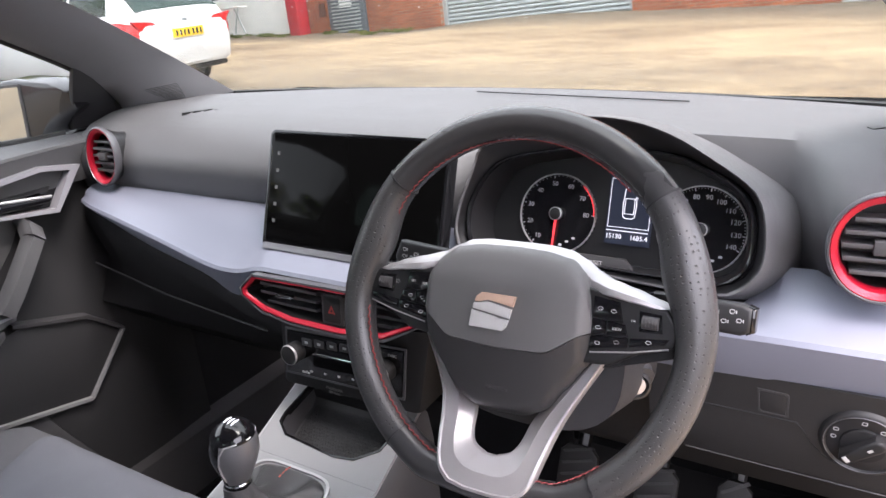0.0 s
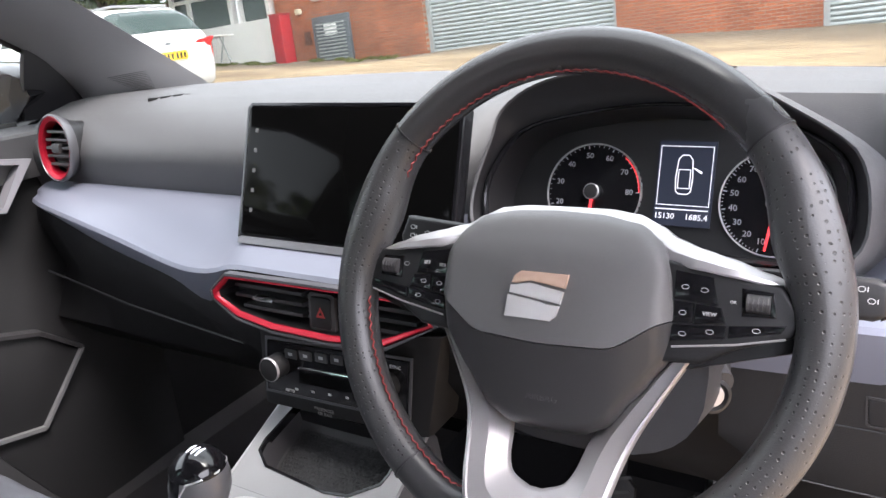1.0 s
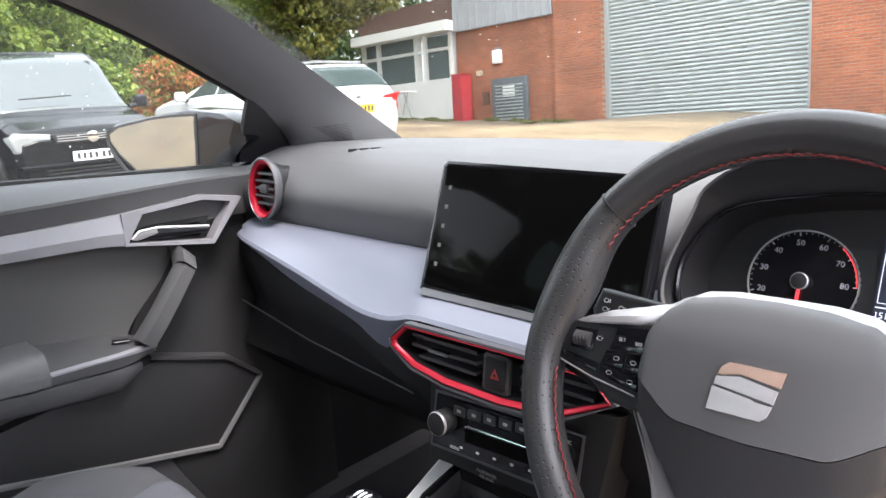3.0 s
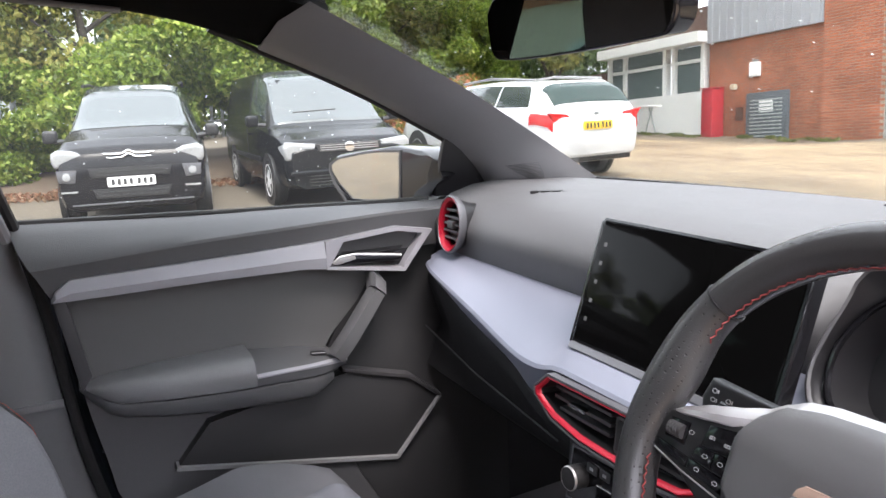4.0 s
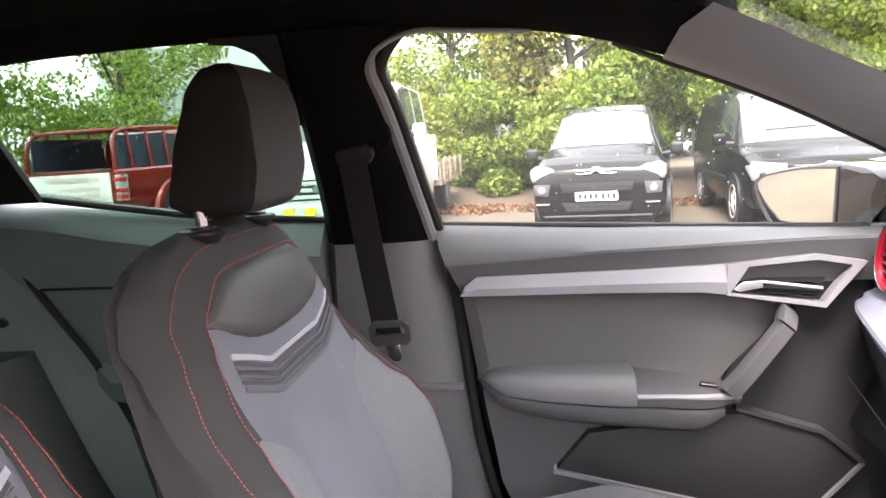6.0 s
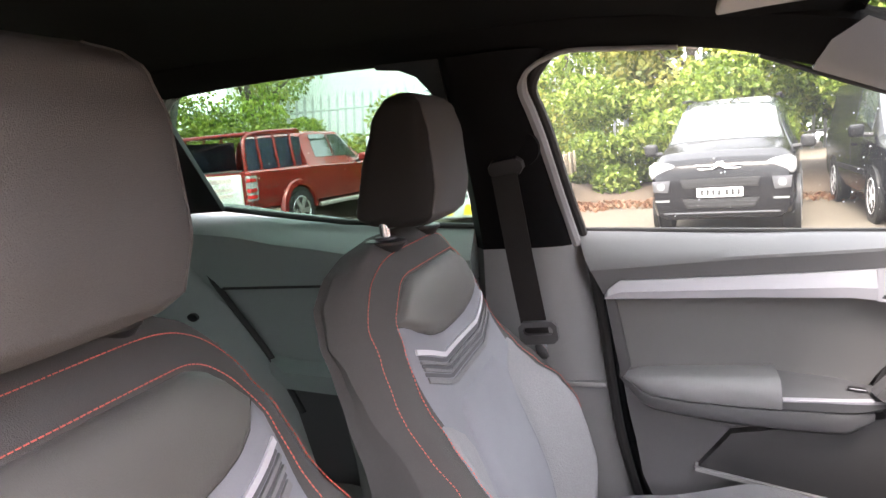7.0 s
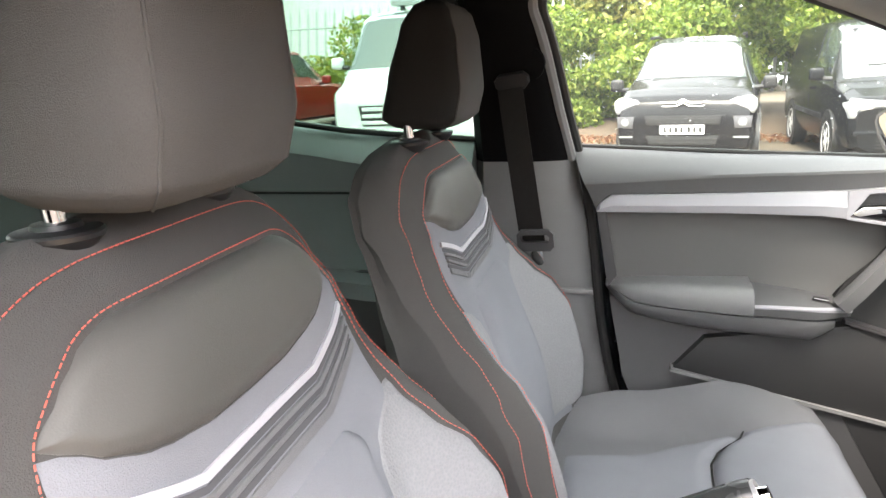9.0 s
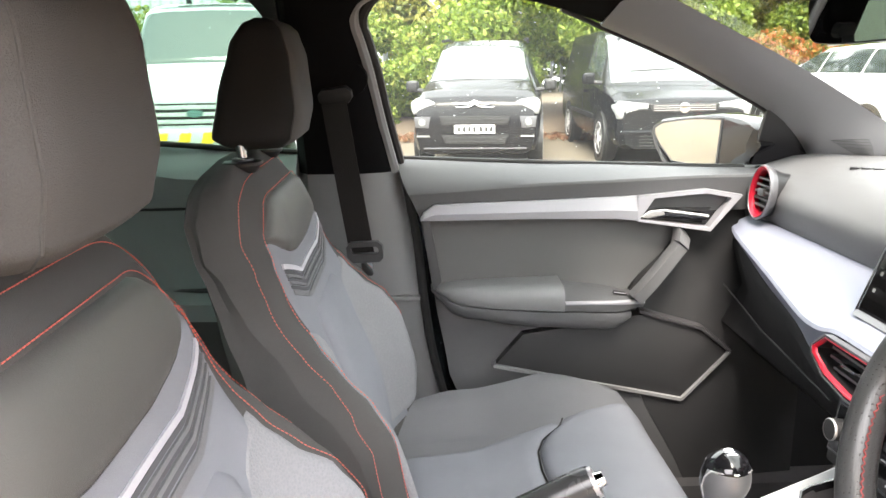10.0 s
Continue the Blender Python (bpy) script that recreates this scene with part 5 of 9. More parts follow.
for d in (40, 140, 233, 307):
    part("rim_seam", rim_arc(d - 0.25, d + 0.25, 1, d in (40, 140), 0.0009), DARK, wheel)
runs = {"left": bmesh.new(), "lower": bmesh.new()}
line = []
for k in range(200):
    d = 48 + (312 - 48) * k / 199
    p = rim_point(d)
    e = p.normalized()
    grip = max(math.exp(-((d - c) / 13) ** 2) for c in (18, 162))
    z = 0.0015 * (1 if k % 2 else -1)
    line.append(W @ (p - e * (0.0158 + 0.0105 * grip) * 0.995 + Vector((0, 0, 0.007 + z))))
    if not (150 < d < 186):
        if len(line) > 1:
            tube([line[-2], line[-1]], 0.0006, 4, bm=runs["left" if d < 168 else "lower"])
for st in runs.values():
    part("stitching", st, DARKRED, wheel, "red cross stitching")

def pad_top(u):
    return curve(abs(u), [(0.0, 0.0585), (0.03, 0.0575), (0.055, 0.053), (0.070, 0.042), (0.077, 0.028), (0.0815, 0.002)])
def pad_foot(u):
    return curve(abs(u), [(0.0, -0.093), (0.025, -0.092), (0.042, -0.084), (0.058, -0.062), (0.077, -0.037), (0.0815, -0.022)])
def pad_crease(u):
    return curve(abs(u), [(0.0, -0.031), (0.045, -0.029), (0.0815, -0.007)])
def pad_face(low, high, height, nu=34, nv=12):
    rings = []
    for i in range(nu + 1):
        u = -0.0815 + 0.163 * (0.5 - 0.5 * math.cos(math.pi * i / nu))
        a, b = low(u), high(u)
        col = []
        for j in range(nv + 1):
            v = a + (b - a) * j / nv
            rim = min(pad_top(u) - v, v - pad_foot(u), 0.0815 - abs(u))
            col.append(W @ Vector((u, v, height(u, v) - 0.013 * (1 - ease(rim, -0.006, 0.009)))))
        rings.append(col + [W @ Vector((u, b, -0.03)), W @ Vector((u, a, -0.03))])
    return ring_loft(rings)
part("airbag_cover", pad_face(lambda u: pad_crease(u) + 0.0004, pad_top, lambda u, v: 0.0235 - 1.2 * u * u - 0.011 * ease(v, 0.022, 0.06)), VINYL, wheel, "grained black airbag cover", 50)
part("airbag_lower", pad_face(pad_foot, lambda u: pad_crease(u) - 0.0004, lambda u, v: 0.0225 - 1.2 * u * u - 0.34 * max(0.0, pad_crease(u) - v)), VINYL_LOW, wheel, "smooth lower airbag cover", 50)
writing("AIRBAG", W @ Matrix.Translation((0.002, -0.068, 0.0105)) @ Matrix.Rotation(radians(-19), 4, "X"), 0.0065, HARD, wheel)
# badge of three slanted bars with thin gaps
B = W @ Matrix.Translation((0, 0, 0.0228))
def badge_bar(pts):
    return prism([(-0.0243 + 0.0385 * a + 0.0045 * b, -0.0157 + 0.0315 * b) for a, b in pts], B, 0.0026, 0.0009)
# top bar tinted warm in place of a reflection
emblem = part("badge", badge_bar([(0.0, 0.72), (0.03, 0.88), (0.14, 1.0), (1.0, 1.0), (0.985, 0.70), (0.35, 0.80), (0.12, 0.72)]), WARM_REFLECTION, wheel, "polished badge of slanted bars")
part("badge_bar", badge_bar([(-0.01, 0.68), (0.10, 0.69), (0.34, 0.76), (0.97, 0.635), (0.96, 0.37), (0.62, 0.42), (0.0, 0.51)]), BADGE, emblem)
part("badge_foot", badge_bar([(-0.02, 0.47), (0.60, 0.385), (0.70, 0.34), (0.955, 0.33), (0.93, 0.12), (0.84, 0.0), (0.0, 0.0)]), BADGE, emblem)

for s in (-1, 1):
    def fl(pts, s=s):
        return [(s * a, b) for a, b in pts]
    pod_pts = [(0.142, 0.022), (0.1565, 0.003), (0.149, -0.009), (0.120, -0.019), (0.100, -0.031), (0.066, -0.034), (0.066, 0.033), (0.125, 0.023)]
    pd = part("button_pod", prism(fl(pod_pts), W @ Matrix.Translation((0, 0, -0.014)), 0.018, 0.004, 3), DARK, wheel, "black button panel")
    T = W @ Matrix.Translation((0, 0, 0.004))
    keys = [[(0.081, 0.0075), (0.1075, 0.0060), (0.1035, 0.0225), (0.081, 0.0255)], [(0.081, -0.0075), (0.0935, -0.0065), (0.0935, 0.0058), (0.081, 0.0065)], [(0.0945, -0.0065), (0.1125, -0.0045), (0.1095, 0.0048), (0.0945, 0.0057)], [(0.081, -0.019), (0.113, -0.0135), (0.113, -0.0056), (0.081, -0.0087)], [(0.1145, -0.013), (0.143, -0.0065), (0.146, -0.0015), (0.1145, -0.0055)]]
    for pts in keys:
        part("button", prism(fl(pts), T, 0.0016, 0.0006), GLOSS, pd)
    part("roller_bay", prism(fl([(0.121, 0.001), (0.140, 0.002), (0.138, 0.017), (0.120, 0.018)]), T, 0.0008, 0.0004), GLOSS, pd)
    rl = part("roller", tube([T @ Vector((s * 0.1235, 0.0095, 0.001)), T @ Vector((s * 0.1365, 0.0095, 0.001))], 0.0055, 14), HARD, pd, "ribbed thumb roller")
    for k in range(5):
        part("rib", tube([T @ Vector((s * (0.1245 + 0.0027 * k), 0.0055, 0.0052)), T @ Vector((s * (0.1245 + 0.0027 * k), 0.0095, 0.0068)), T @ Vector((s * (0.1245 + 0.0027 * k), 0.0135, 0.0052))], 0.0005, 5), HARD, rl)
    part("pod_line", tube([T @ Vector((s * a, b, 0.0005)) for a, b in ((0.082, -0.0225), (0.118, -0.0165), (0.146, -0.0095))], 0.0007, 6), SATIN, pd)
    marks = (("SET", 0.0985, 0.0145), ("RES", 0.0855, 0.0135)) if s < 0 else (("VIEW", 0.1030, 0.0002), ("OK", 0.1160, 0.0090))
    for txt, a, b in marks:
        writing(txt, T @ Matrix.Translation((s * a, b, 0.0018)), 0.0035 if txt != "OK" else 0.0026, PRINT, pd)
    dots = ((0.1005, 0.0005), (0.0870, 0.0), (0.0870, -0.0135), (0.104, -0.0105), (0.1165, 0.0120)) if s < 0 else ((0.0875, 0.0155), (0.0990, 0.0145), (0.0872, -0.0005), (0.0880, -0.0135), (0.104, -0.0105), (0.130, -0.0065))
    for a, b in dots:
        part("button_icon", frame_ring(square(0.0046, 0.0029, s * a, b, cut=0.0011), square(0.0039, 0.0022, s * a, b, cut=0.0008), T @ Matrix.Translation((0, 0, 0.0017)), 0.0002), PRINT, pd)
    part("spoke_core", prism([(s * 0.05, 0.02), (s * 0.158, 0.012), (s * 0.158, -0.016), (s * 0.05, -0.05)], W @ Matrix.Translation((0, 0, -0.030)), 0.014, 0.003), DARK, wheel)
# silver arm sweeping over the pad and out to the rim on both sides
rows = [(0.0, 0.0505, 0.0632), (0.03, 0.0490, 0.0630), (0.05, 0.0440, 0.0605), (0.065, 0.0360, 0.0540), (0.078, 0.0285, 0.0460), (0.095, 0.0262, 0.0400), (0.112, 0.0238, 0.0355), (0.135, 0.0205, 0.0280), (0.152, 0.0140, 0.0205)]
rings = []
for k in range(-36, 37):
    u = 0.152 * abs(k) / 36
    lo = curve(u, [(r[0], r[1]) for r in rows])
    hi = curve(u, [(r[0], r[2]) for r in rows])
    front_w = -0.003 + 0.010 * ease(u, 0.070, 0.095) - 0.006 * ease(u, 0.11, 0.152)
    rings.append([W @ Vector((math.copysign(u, k), v, w)) for v, w in ((lo, -0.012), (lo, front_w - 0.001), (lo + 0.0012, front_w), (lo + 0.45 * (hi - lo), front_w - 0.0005), (hi - 0.001, front_w - 0.010), (hi, front_w - 0.013), (hi - 0.002, -0.020))])
part("silver_wing", ring_loft(rings), SATIN, wheel, "satin silver upper spokes", 40)
# silver lower spokes, joined at the foot into one U
outer = spline([(0.092, -0.030, -0.012), (0.0665, -0.077, -0.009), (0.0570, -0.102, 0.000), (0.0510, -0.128, 0.012), (0.0450, -0.149, 0.0185), (0.0335, -0.1605, 0.0205)], 6)
inner = spline([(0.070, -0.038, -0.010), (0.036, -0.084, -0.012), (0.0285, -0.098, -0.004), (0.0245, -0.115, 0.007), (0.0185, -0.1250, 0.0135), (0.007, -0.1300, 0.0160)], 6)
left = [(Vector((-p.x, p.y, p.z)), Vector((-q.x, q.y, q.z))) for p, q in zip(outer, inner)]
middle = [(Vector((u, -0.1630, 0.0210)), Vector((u * 0.3, -0.1310, 0.0165))) for u in (-0.016, 0.0, 0.016)]
rings = []
for p, q in left + middle + list(zip(outer, inner))[::-1]:
    rings.append([W @ (c + Vector((0, 0, h))) for c, h in ((p, -0.014), (p, -0.0022), (p.lerp(q, 0.03), -0.0012), (p.lerp(q, 0.10), -0.0005), (p.lerp(q, 0.115), -0.0024), (p.lerp(q, 0.55), -0.0030), (p.lerp(q, 0.97), -0.0125), (q, -0.0145), (q, -0.018))])
part("silver_spokes", ring_loft(rings), SATIN, wheel, "satin silver lower spokes with a raised edge", 22)
part("hub_back", disc(W @ Matrix.Translation((0, -0.01, -0.06)), 0.07, 0.045, 32, 0.01), DARK, wheel)

# steering column, lock and stalks
col = thing("steering_column", "black steering column shroud with ignition lock", "steering column")
rings = []
for k in range(8):
    f = k / 7
    rings.append([W @ Vector((0.004 + math.copysign(abs(math.cos(q)) ** 0.7, math.cos(q)) * (0.092 - 0.004 * f), -0.046 + (0.066 - 0.006 * f) * math.copysign(abs(math.sin(q)) ** 0.7, math.sin(q)), -0.058 - 0.14 * f)) for q in [2 * math.pi * j / 32 for j in range(32)]])
part("shroud", ring_loft(rings), HARD, col, "grey moulded column shroud", 50)
part("lock_boss", tube([(0.385, 0.20, 0.965), (0.408, 0.178, 0.952)], lambda t: 0.026 - 0.005 * t, 20), HARD, col)
K = axes((0.4105, 0.1745, 0.9505), (0.75, 0.6, 0), (0, 0.15, 1))
lk = part("ignition_lock", disc(K, 0.0088, 0.003, 24, 0.001), SATIN, col, "chrome ignition lock barrel")
part("key_slot", prism(square(0.0022, 0.007), K @ Matrix.Translation((0, 0, 0.003)), 0.0006), DARK, lk)
part("lock_ring", ring_loft([[K @ Vector((r * math.cos(q), r * math.sin(q), w)) for q in [2 * math.pi * j / 28 for j in range(28)]] for r, w in ((0.0145, -0.006), (0.0145, 0.003), (0.0115, 0.004), (0.0100, 0.001))], caps=False), DARK, lk)
for s, lab in ((-1, "black indicator stalk with white symbols"), (1, "black wiper stalk with white symbols")):
    stk = thing("control_stalk", lab, "control stalk", group="steering column stalks")
    z0 = 0.0
    path = [W @ Vector((s * 0.055, -0.012, -0.075)), W @ Vector((s * 0.10, 0.018, -0.068)), W @ Vector((s * 0.170, 0.020, -0.062))] if s > 0 else [W @ Vector((-0.035, 0.01, -0.075)), W @ Vector((-0.06, 0.025, -0.06)), W @ Vector((-0.135, 0.031, -0.050))]
    part("arm", tube(spline(path, 5), lambda t: 0.012 + 0.006 * t, 12, flat=0.6), GLOSS, stk)
    E = axes(path[-1], (s, 0, 0), (0, 0.3, 1)) if s > 0 else axes(path[-1], (1, 0, 0), (0, 0.3, 1))
    part("paddle", prism([(-0.055, -0.012), (0.020, -0.014), (0.028, -0.010), (0.028, 0.010), (0.020, 0.013), (-0.055, 0.012)] if s > 0 else [(-0.018, 0.004), (-0.013, -0.012), (0.050, -0.018), (0.060, 0.002), (0.052, 0.017), (-0.012, 0.021)], E, 0.012, 0.004, 3), DARK, stk)
    if s > 0:
        part("stalk_end", prism([(0.024, -0.0135), (0.031, -0.010), (0.031, 0.010), (0.024, 0.0125)], E @ Matrix.Translation((0, 0, -0.002)), 0.013, 0.004, 3), GLOSS, stk, "gloss black end cap")
    marks = ((-0.002, 0.004), (0.006, -0.003), (0.012, 0.006), (0.018, -0.001)) if s > 0 else ((-0.006, 0.012), (-0.006, 0.005), (-0.007, -0.002), (0.008, 0.008), (0.024, 0.006), (0.046, 0.004))
    for a, b in marks:
        part("symbol", frame_ring(square(0.0046, 0.0036, a, b, cut=0.0012), square(0.0036, 0.0026, a, b, cut=0.0009), E @ Matrix.Translation((0, 0, 0.0121)), 0.0003), PRINT, stk)
        part("symbol_tick", prism(square(0.0007, 0.0028, a + 0.0034, b), E @ Matrix.Translation((0, 0, 0.0121)), 0.0003), PRINT, stk)

# ---- driver's lower panel ----
low = thing("knee_panel", "black lower dashboard panel with a light switch", "dashboard panel")
def knee_y(z):
    return 0.238 + 0.15 * (0.92 - z)
rings = []
for k in range(15):
    x = 0.405 + 0.265 * k / 14
    top = strip_line(min(x, 0.66))[2] + 0.002
    foot = 0.8375 + 0.030 * (1 - ease(x, 0.405, 0.445))
    rings.append([Vector((x, y, z)) for y, z in ((knee_y(top), top), (knee_y(0.925), 0.925), (knee_y(0.88), 0.88), (knee_y(foot + 0.004), foot + 0.004), (knee_y(foot) + 0.002, foot), (knee_y(foot) + 0.010, foot - 0.002), (0.31, foot + 0.01), (0.31, top))])
part("panel", ring_loft(rings), KNEE, low, "black grained knee panel", 40)
part("panel_edge", tube([(x, knee_y(0.8385) - 0.0003, 0.8385) for x in (0.445, 0.52, 0.60, 0.665)], 0.0009, 6), HARD, low)
Q = axes((0.530, knee_y(0.925), 0.925), (1, 0, 0), (0, -0.15, 1))
groove = [(-0.0150, 0.0155), (0.0125, 0.0150), (0.0150, 0.0125), (0.0150, -0.0150), (-0.0105, -0.0150), (-0.0130, -0.0125)]
part("cover_groove", frame_ring(groove, [(a * 0.88, b * 0.88) for a, b in groove], Q, 0.0009), HARD, low, "raised edge round the cover")
part("cover", prism([(a * 0.84, b * 0.84) for a, b in groove], Q, 0.0008, 0.0004), KNEE, low, "small square cover")
Q = axes((0.6120, knee_y(0.900), 0.900), (1, 0, 0), (0, -0.15, 1))
ls = part("light_switch", disc(Q, 0.0325, 0.004, 40, 0.0015), DARK, low, "round rotary light switch")
part("switch_ring", ring_loft([[Q @ Vector((r * math.cos(q), r * math.sin(q), w)) for q in [2 * math.pi * j / 48 for j in range(48)]] for r, w in ((0.0395, -0.002), (0.0375, 0.0035), (0.0350, 0.0055), (0.0335, 0.0050), (0.0322, 0.0035))], caps=False), KNEE, ls, "black outer ring of the switch", 60)
part("ring_gleam", ring_loft([[Q @ Vector((r * math.cos(q), r * math.sin(q), w)) for q in [2 * math.pi * j / 48 for j in range(48)]] for r, w in ((0.0345, 0.0053), (0.0340, 0.0058), (0.0335, 0.0054))], caps=False), DCHROME, ls, "thin bright edge", 60)
part("switch_dial", disc(Q @ Matrix.Translation((0.0, 0, 0.003)), 0.020, 0.004, 32, 0.002), LOWDARK, ls)
R2 = Q @ Matrix.Rotation(radians(-48), 4, "Z")
part("switch_grip", prism(square(0.0135, 0.046, cut=0.004), R2 @ Matrix.Translation((0, 0, 0.004)), 0.013, 0.0035, 3), LOWDARK, ls, "turning grip")
for a, b in ((-0.024, 0.0135), (-0.0255, 0.004), (-0.001, 0.0265), (0.015, 0.020)):
    part("switch_symbol", frame_ring(square(0.0050, 0.0040, a, b, cut=0.001), square(0.0038, 0.0028, a, b, cut=0.0008), Q @ Matrix.Translation((0, 0, 0.0041)), 0.0003), PRINT, ls)
part("grip_mark", prism(square(0.0028, 0.005, 0, 0.009), R2 @ Matrix.Translation((0, 0, 0.0171)), 0.0003), PRINT, ls)
part("grip_foot_mark", prism(square(0.007, 0.0042, 0, -0.0165), R2 @ Matrix.Translation((0, 0, 0.0171)), 0.0003), PRINT, ls)
part("seam", tube(spline([(0.450, knee_y(0.9055) - 0.0004, 0.9055), (0.545, knee_y(0.9065) - 0.0004, 0.9065), (0.553, knee_y(0.905) - 0.0004, 0.905), (0.5605, knee_y(0.8965) - 0.0004, 0.8965), (0.5705, knee_y(0.881) - 0.0004, 0.881), (0.587, knee_y(0.8675) - 0.0004, 0.8675), (0.605, knee_y(0.862) - 0.0004, 0.862)], 6), 0.0008, 6), DARK, low)

# ---- pedals ----
for nm, px, pz, w, h in (("brake_pedal", 0.37, 0.62, 0.060, 0.075), ("accelerator_pedal", 0.475, 0.61, 0.045, 0.11), ("clutch_pedal", 0.25, 0.62, 0.060, 0.075)):
    pe = thing(nm, "black rubber-treaded foot pedal below the dashboard", "pedal", group="foot pedals")
    Pm = axes((px, 0.42, pz), (1, 0, 0), (0, 0.45, 1))
    part("tread", prism(square(w, h, cut=0.012), Pm, 0.010, 0.003), RUBBER, pe)
    for k in range(4):
        part("rib", prism([(a, b) for a, b in ((-w * 0.42, -h * 0.38 + k * h * 0.24), (-w * 0.36, -h * 0.42 + k * h * 0.24), (w * 0.42, -h * 0.22 + k * h * 0.24), (w * 0.36, -h * 0.18 + k * h * 0.24))], Pm @ Matrix.Translation((0, 0, 0.010)), 0.002), HARD, pe)
    part("arm", tube([(px, 0.44, pz + 0.02), (px, 0.52, pz + 0.12), (px, 0.56, pz + 0.25)], 0.011, 8), DARK, pe)

# ---- centre console ----
con = thing("centre_console", "grey centre console with a storage tray and gear gaiter", "centre console")
def con_z(y):
    return curve(y, [(-0.9, 0.66), (-0.5, 0.66), (-0.15, 0.70), (0.0, 0.722), (0.10, 0.748), (0.22, 0.800), (0.30, 0.84)])
bm = bmesh.new()
rings = []
for k in range(97):
    y = 0.235 - k * 0.95 / 96
    dip = 0.034 * ease(y, 0.124, 0.136) * (1 - ease(y, 0.222, 0.230))
    z, h = con_z(y), 0.108 + 0.012 * ease(-y, 0.0, 0.3)
    rings.append([Vector((x, y, zz)) for x, zz in ((-h - 0.012, 0.35), (-h - 0.006, z - 0.05), (-h, z - 0.010), (-h + 0.010, z), (-0.0885, z), (-0.084, z - dip), (0.084, z - dip), (0.0885, z), (h - 0.010, z), (h, z - 0.010), (h + 0.006, z - 0.05), (h + 0.012, 0.35))])
part("body", ring_loft(rings), HARD, con, angle=40)
def flat_on(pts, up=0.0):
    return [Vector((x, y, con_z(y) + up)) for x, y in pts]
def plate(outer, inner, up, bm=None):
    rings = [flat_on(outer, 0.0), flat_on(outer, up), flat_on(inner, up), flat_on(inner, -0.004)]
    rings.append(rings[0])
    return ring_loft(rings, True, False, bm)
tray = [(-0.080, 0.222), (-0.0905, 0.165), (-0.0895, 0.153), (-0.068, 0.1395), (0.022, 0.1325), (0.052, 0.1365), (0.082, 0.156), (0.086, 0.168), (0.080, 0.222)]
edge = [(-0.104, 0.232), (-0.106, 0.175), (-0.106, 0.15), (-0.106, 0.11), (-0.03, 0.11), (0.05, 0.11), (0.106, 0.11), (0.106, 0.165), (0.104, 0.232)]
part("top_plate", plate(edge, tray, 0.006), surface("console_grey", (0.23, 0.23, 0.235), 0.46, grain=700, bump=0.25), con, "grey grained plate round the tray", 30)
part("rear_plate", ring_loft([flat_on([(-0.106, y), (0.106, y)], 0.006) + flat_on([(0.106, y), (-0.106, y)], 0.0) for y in (0.1096, 0.05, 0.0, -0.05, -0.11, -0.18)]), surface("console_grey_rear", (0.23, 0.23, 0.235), 0.46, grain=700, bump=0.25), con, "", 30)
part("tray_rim", plate([(x * 1.015, 0.176 + (y - 0.176) * 1.03) for x, y in tray], [(x * 0.985, 0.176 + (y - 0.176) * 0.97) for x, y in tray], 0.0075), GLOSS, con, "black tray rim", 30)
ribs = surface("ribbed_rubber_mat", (0.020, 0.020, 0.021), 0.6, grain=260, bump=1.0, kind="cells", vary=0.3)
part("tray_floor", ring_loft([[Vector((s * 0.078, y, con_z(y) - 0.031)) for s in (-1, 1)] + [Vector((s * 0.078, y, con_z(y) - 0.033)) for s in (1, -1)] for y in (0.136, 0.15, 0.17, 0.19, 0.224)]), ribs, con, "ribbed rubber mat")
nubs = bmesh.new()
for i in range(20):
    for j in range(34):
        x, y = -0.0745 + 0.0045 * j + 0.00225 * (i % 2), 0.1385 + 0.0042 * i
        c = Vector((x, y, con_z(y) - 0.0306))
        tip_v = nubs.verts.new(c + Vector((0, 0, 0.0014)))
        foot_v = [nubs.verts.new(c + Vector((0.0019 * math.cos(q), 0.0019 * math.sin(q), 0))) for q in (0.5, 2.07, 3.64, 5.21)]
        for a in range(4):
            nubs.faces.new((foot_v[a], foot_v[(a + 1) % 4], tip_v))
tagged(part("nubbed_rubber", nubs, ribs, con, "small raised rubber nubs"), kind="stuff")
part("tray_back", box((-0.10, 0.224, 0.76), (0.10, 0.238, 0.83), 0.004), DARK, con)
for x in (-0.02, 0.03):
    part("socket", prism(square(0.016, 0.007, x, 0.0, cut=0.002), axes((0, 0.2235, 0.812), (1, 0, 0), (0, 0, 1)), 0.002), DCHROME, con, "small usb socket")
part("side_line", tube(flat_on([(-0.107, y) for y in (0.23, 0.1, 0.0, -0.15)], 0.004), 0.002, 6), SATIN, con)
gear = thing("gear_lever", "gear lever with a black ball knob over a leather gaiter", "gear lever")
GY = 0.0
def super_q(c, wx, wy, n, power):
    got = []
    for k in range(n):
        q = 2 * math.pi * k / n
        got.append((c[0] + wx * math.copysign(abs(math.cos(q)) ** power, math.cos(q)), c[1] + wy * math.copysign(abs(math.sin(q)) ** power, math.sin(q)), q))
    return got
gait = []
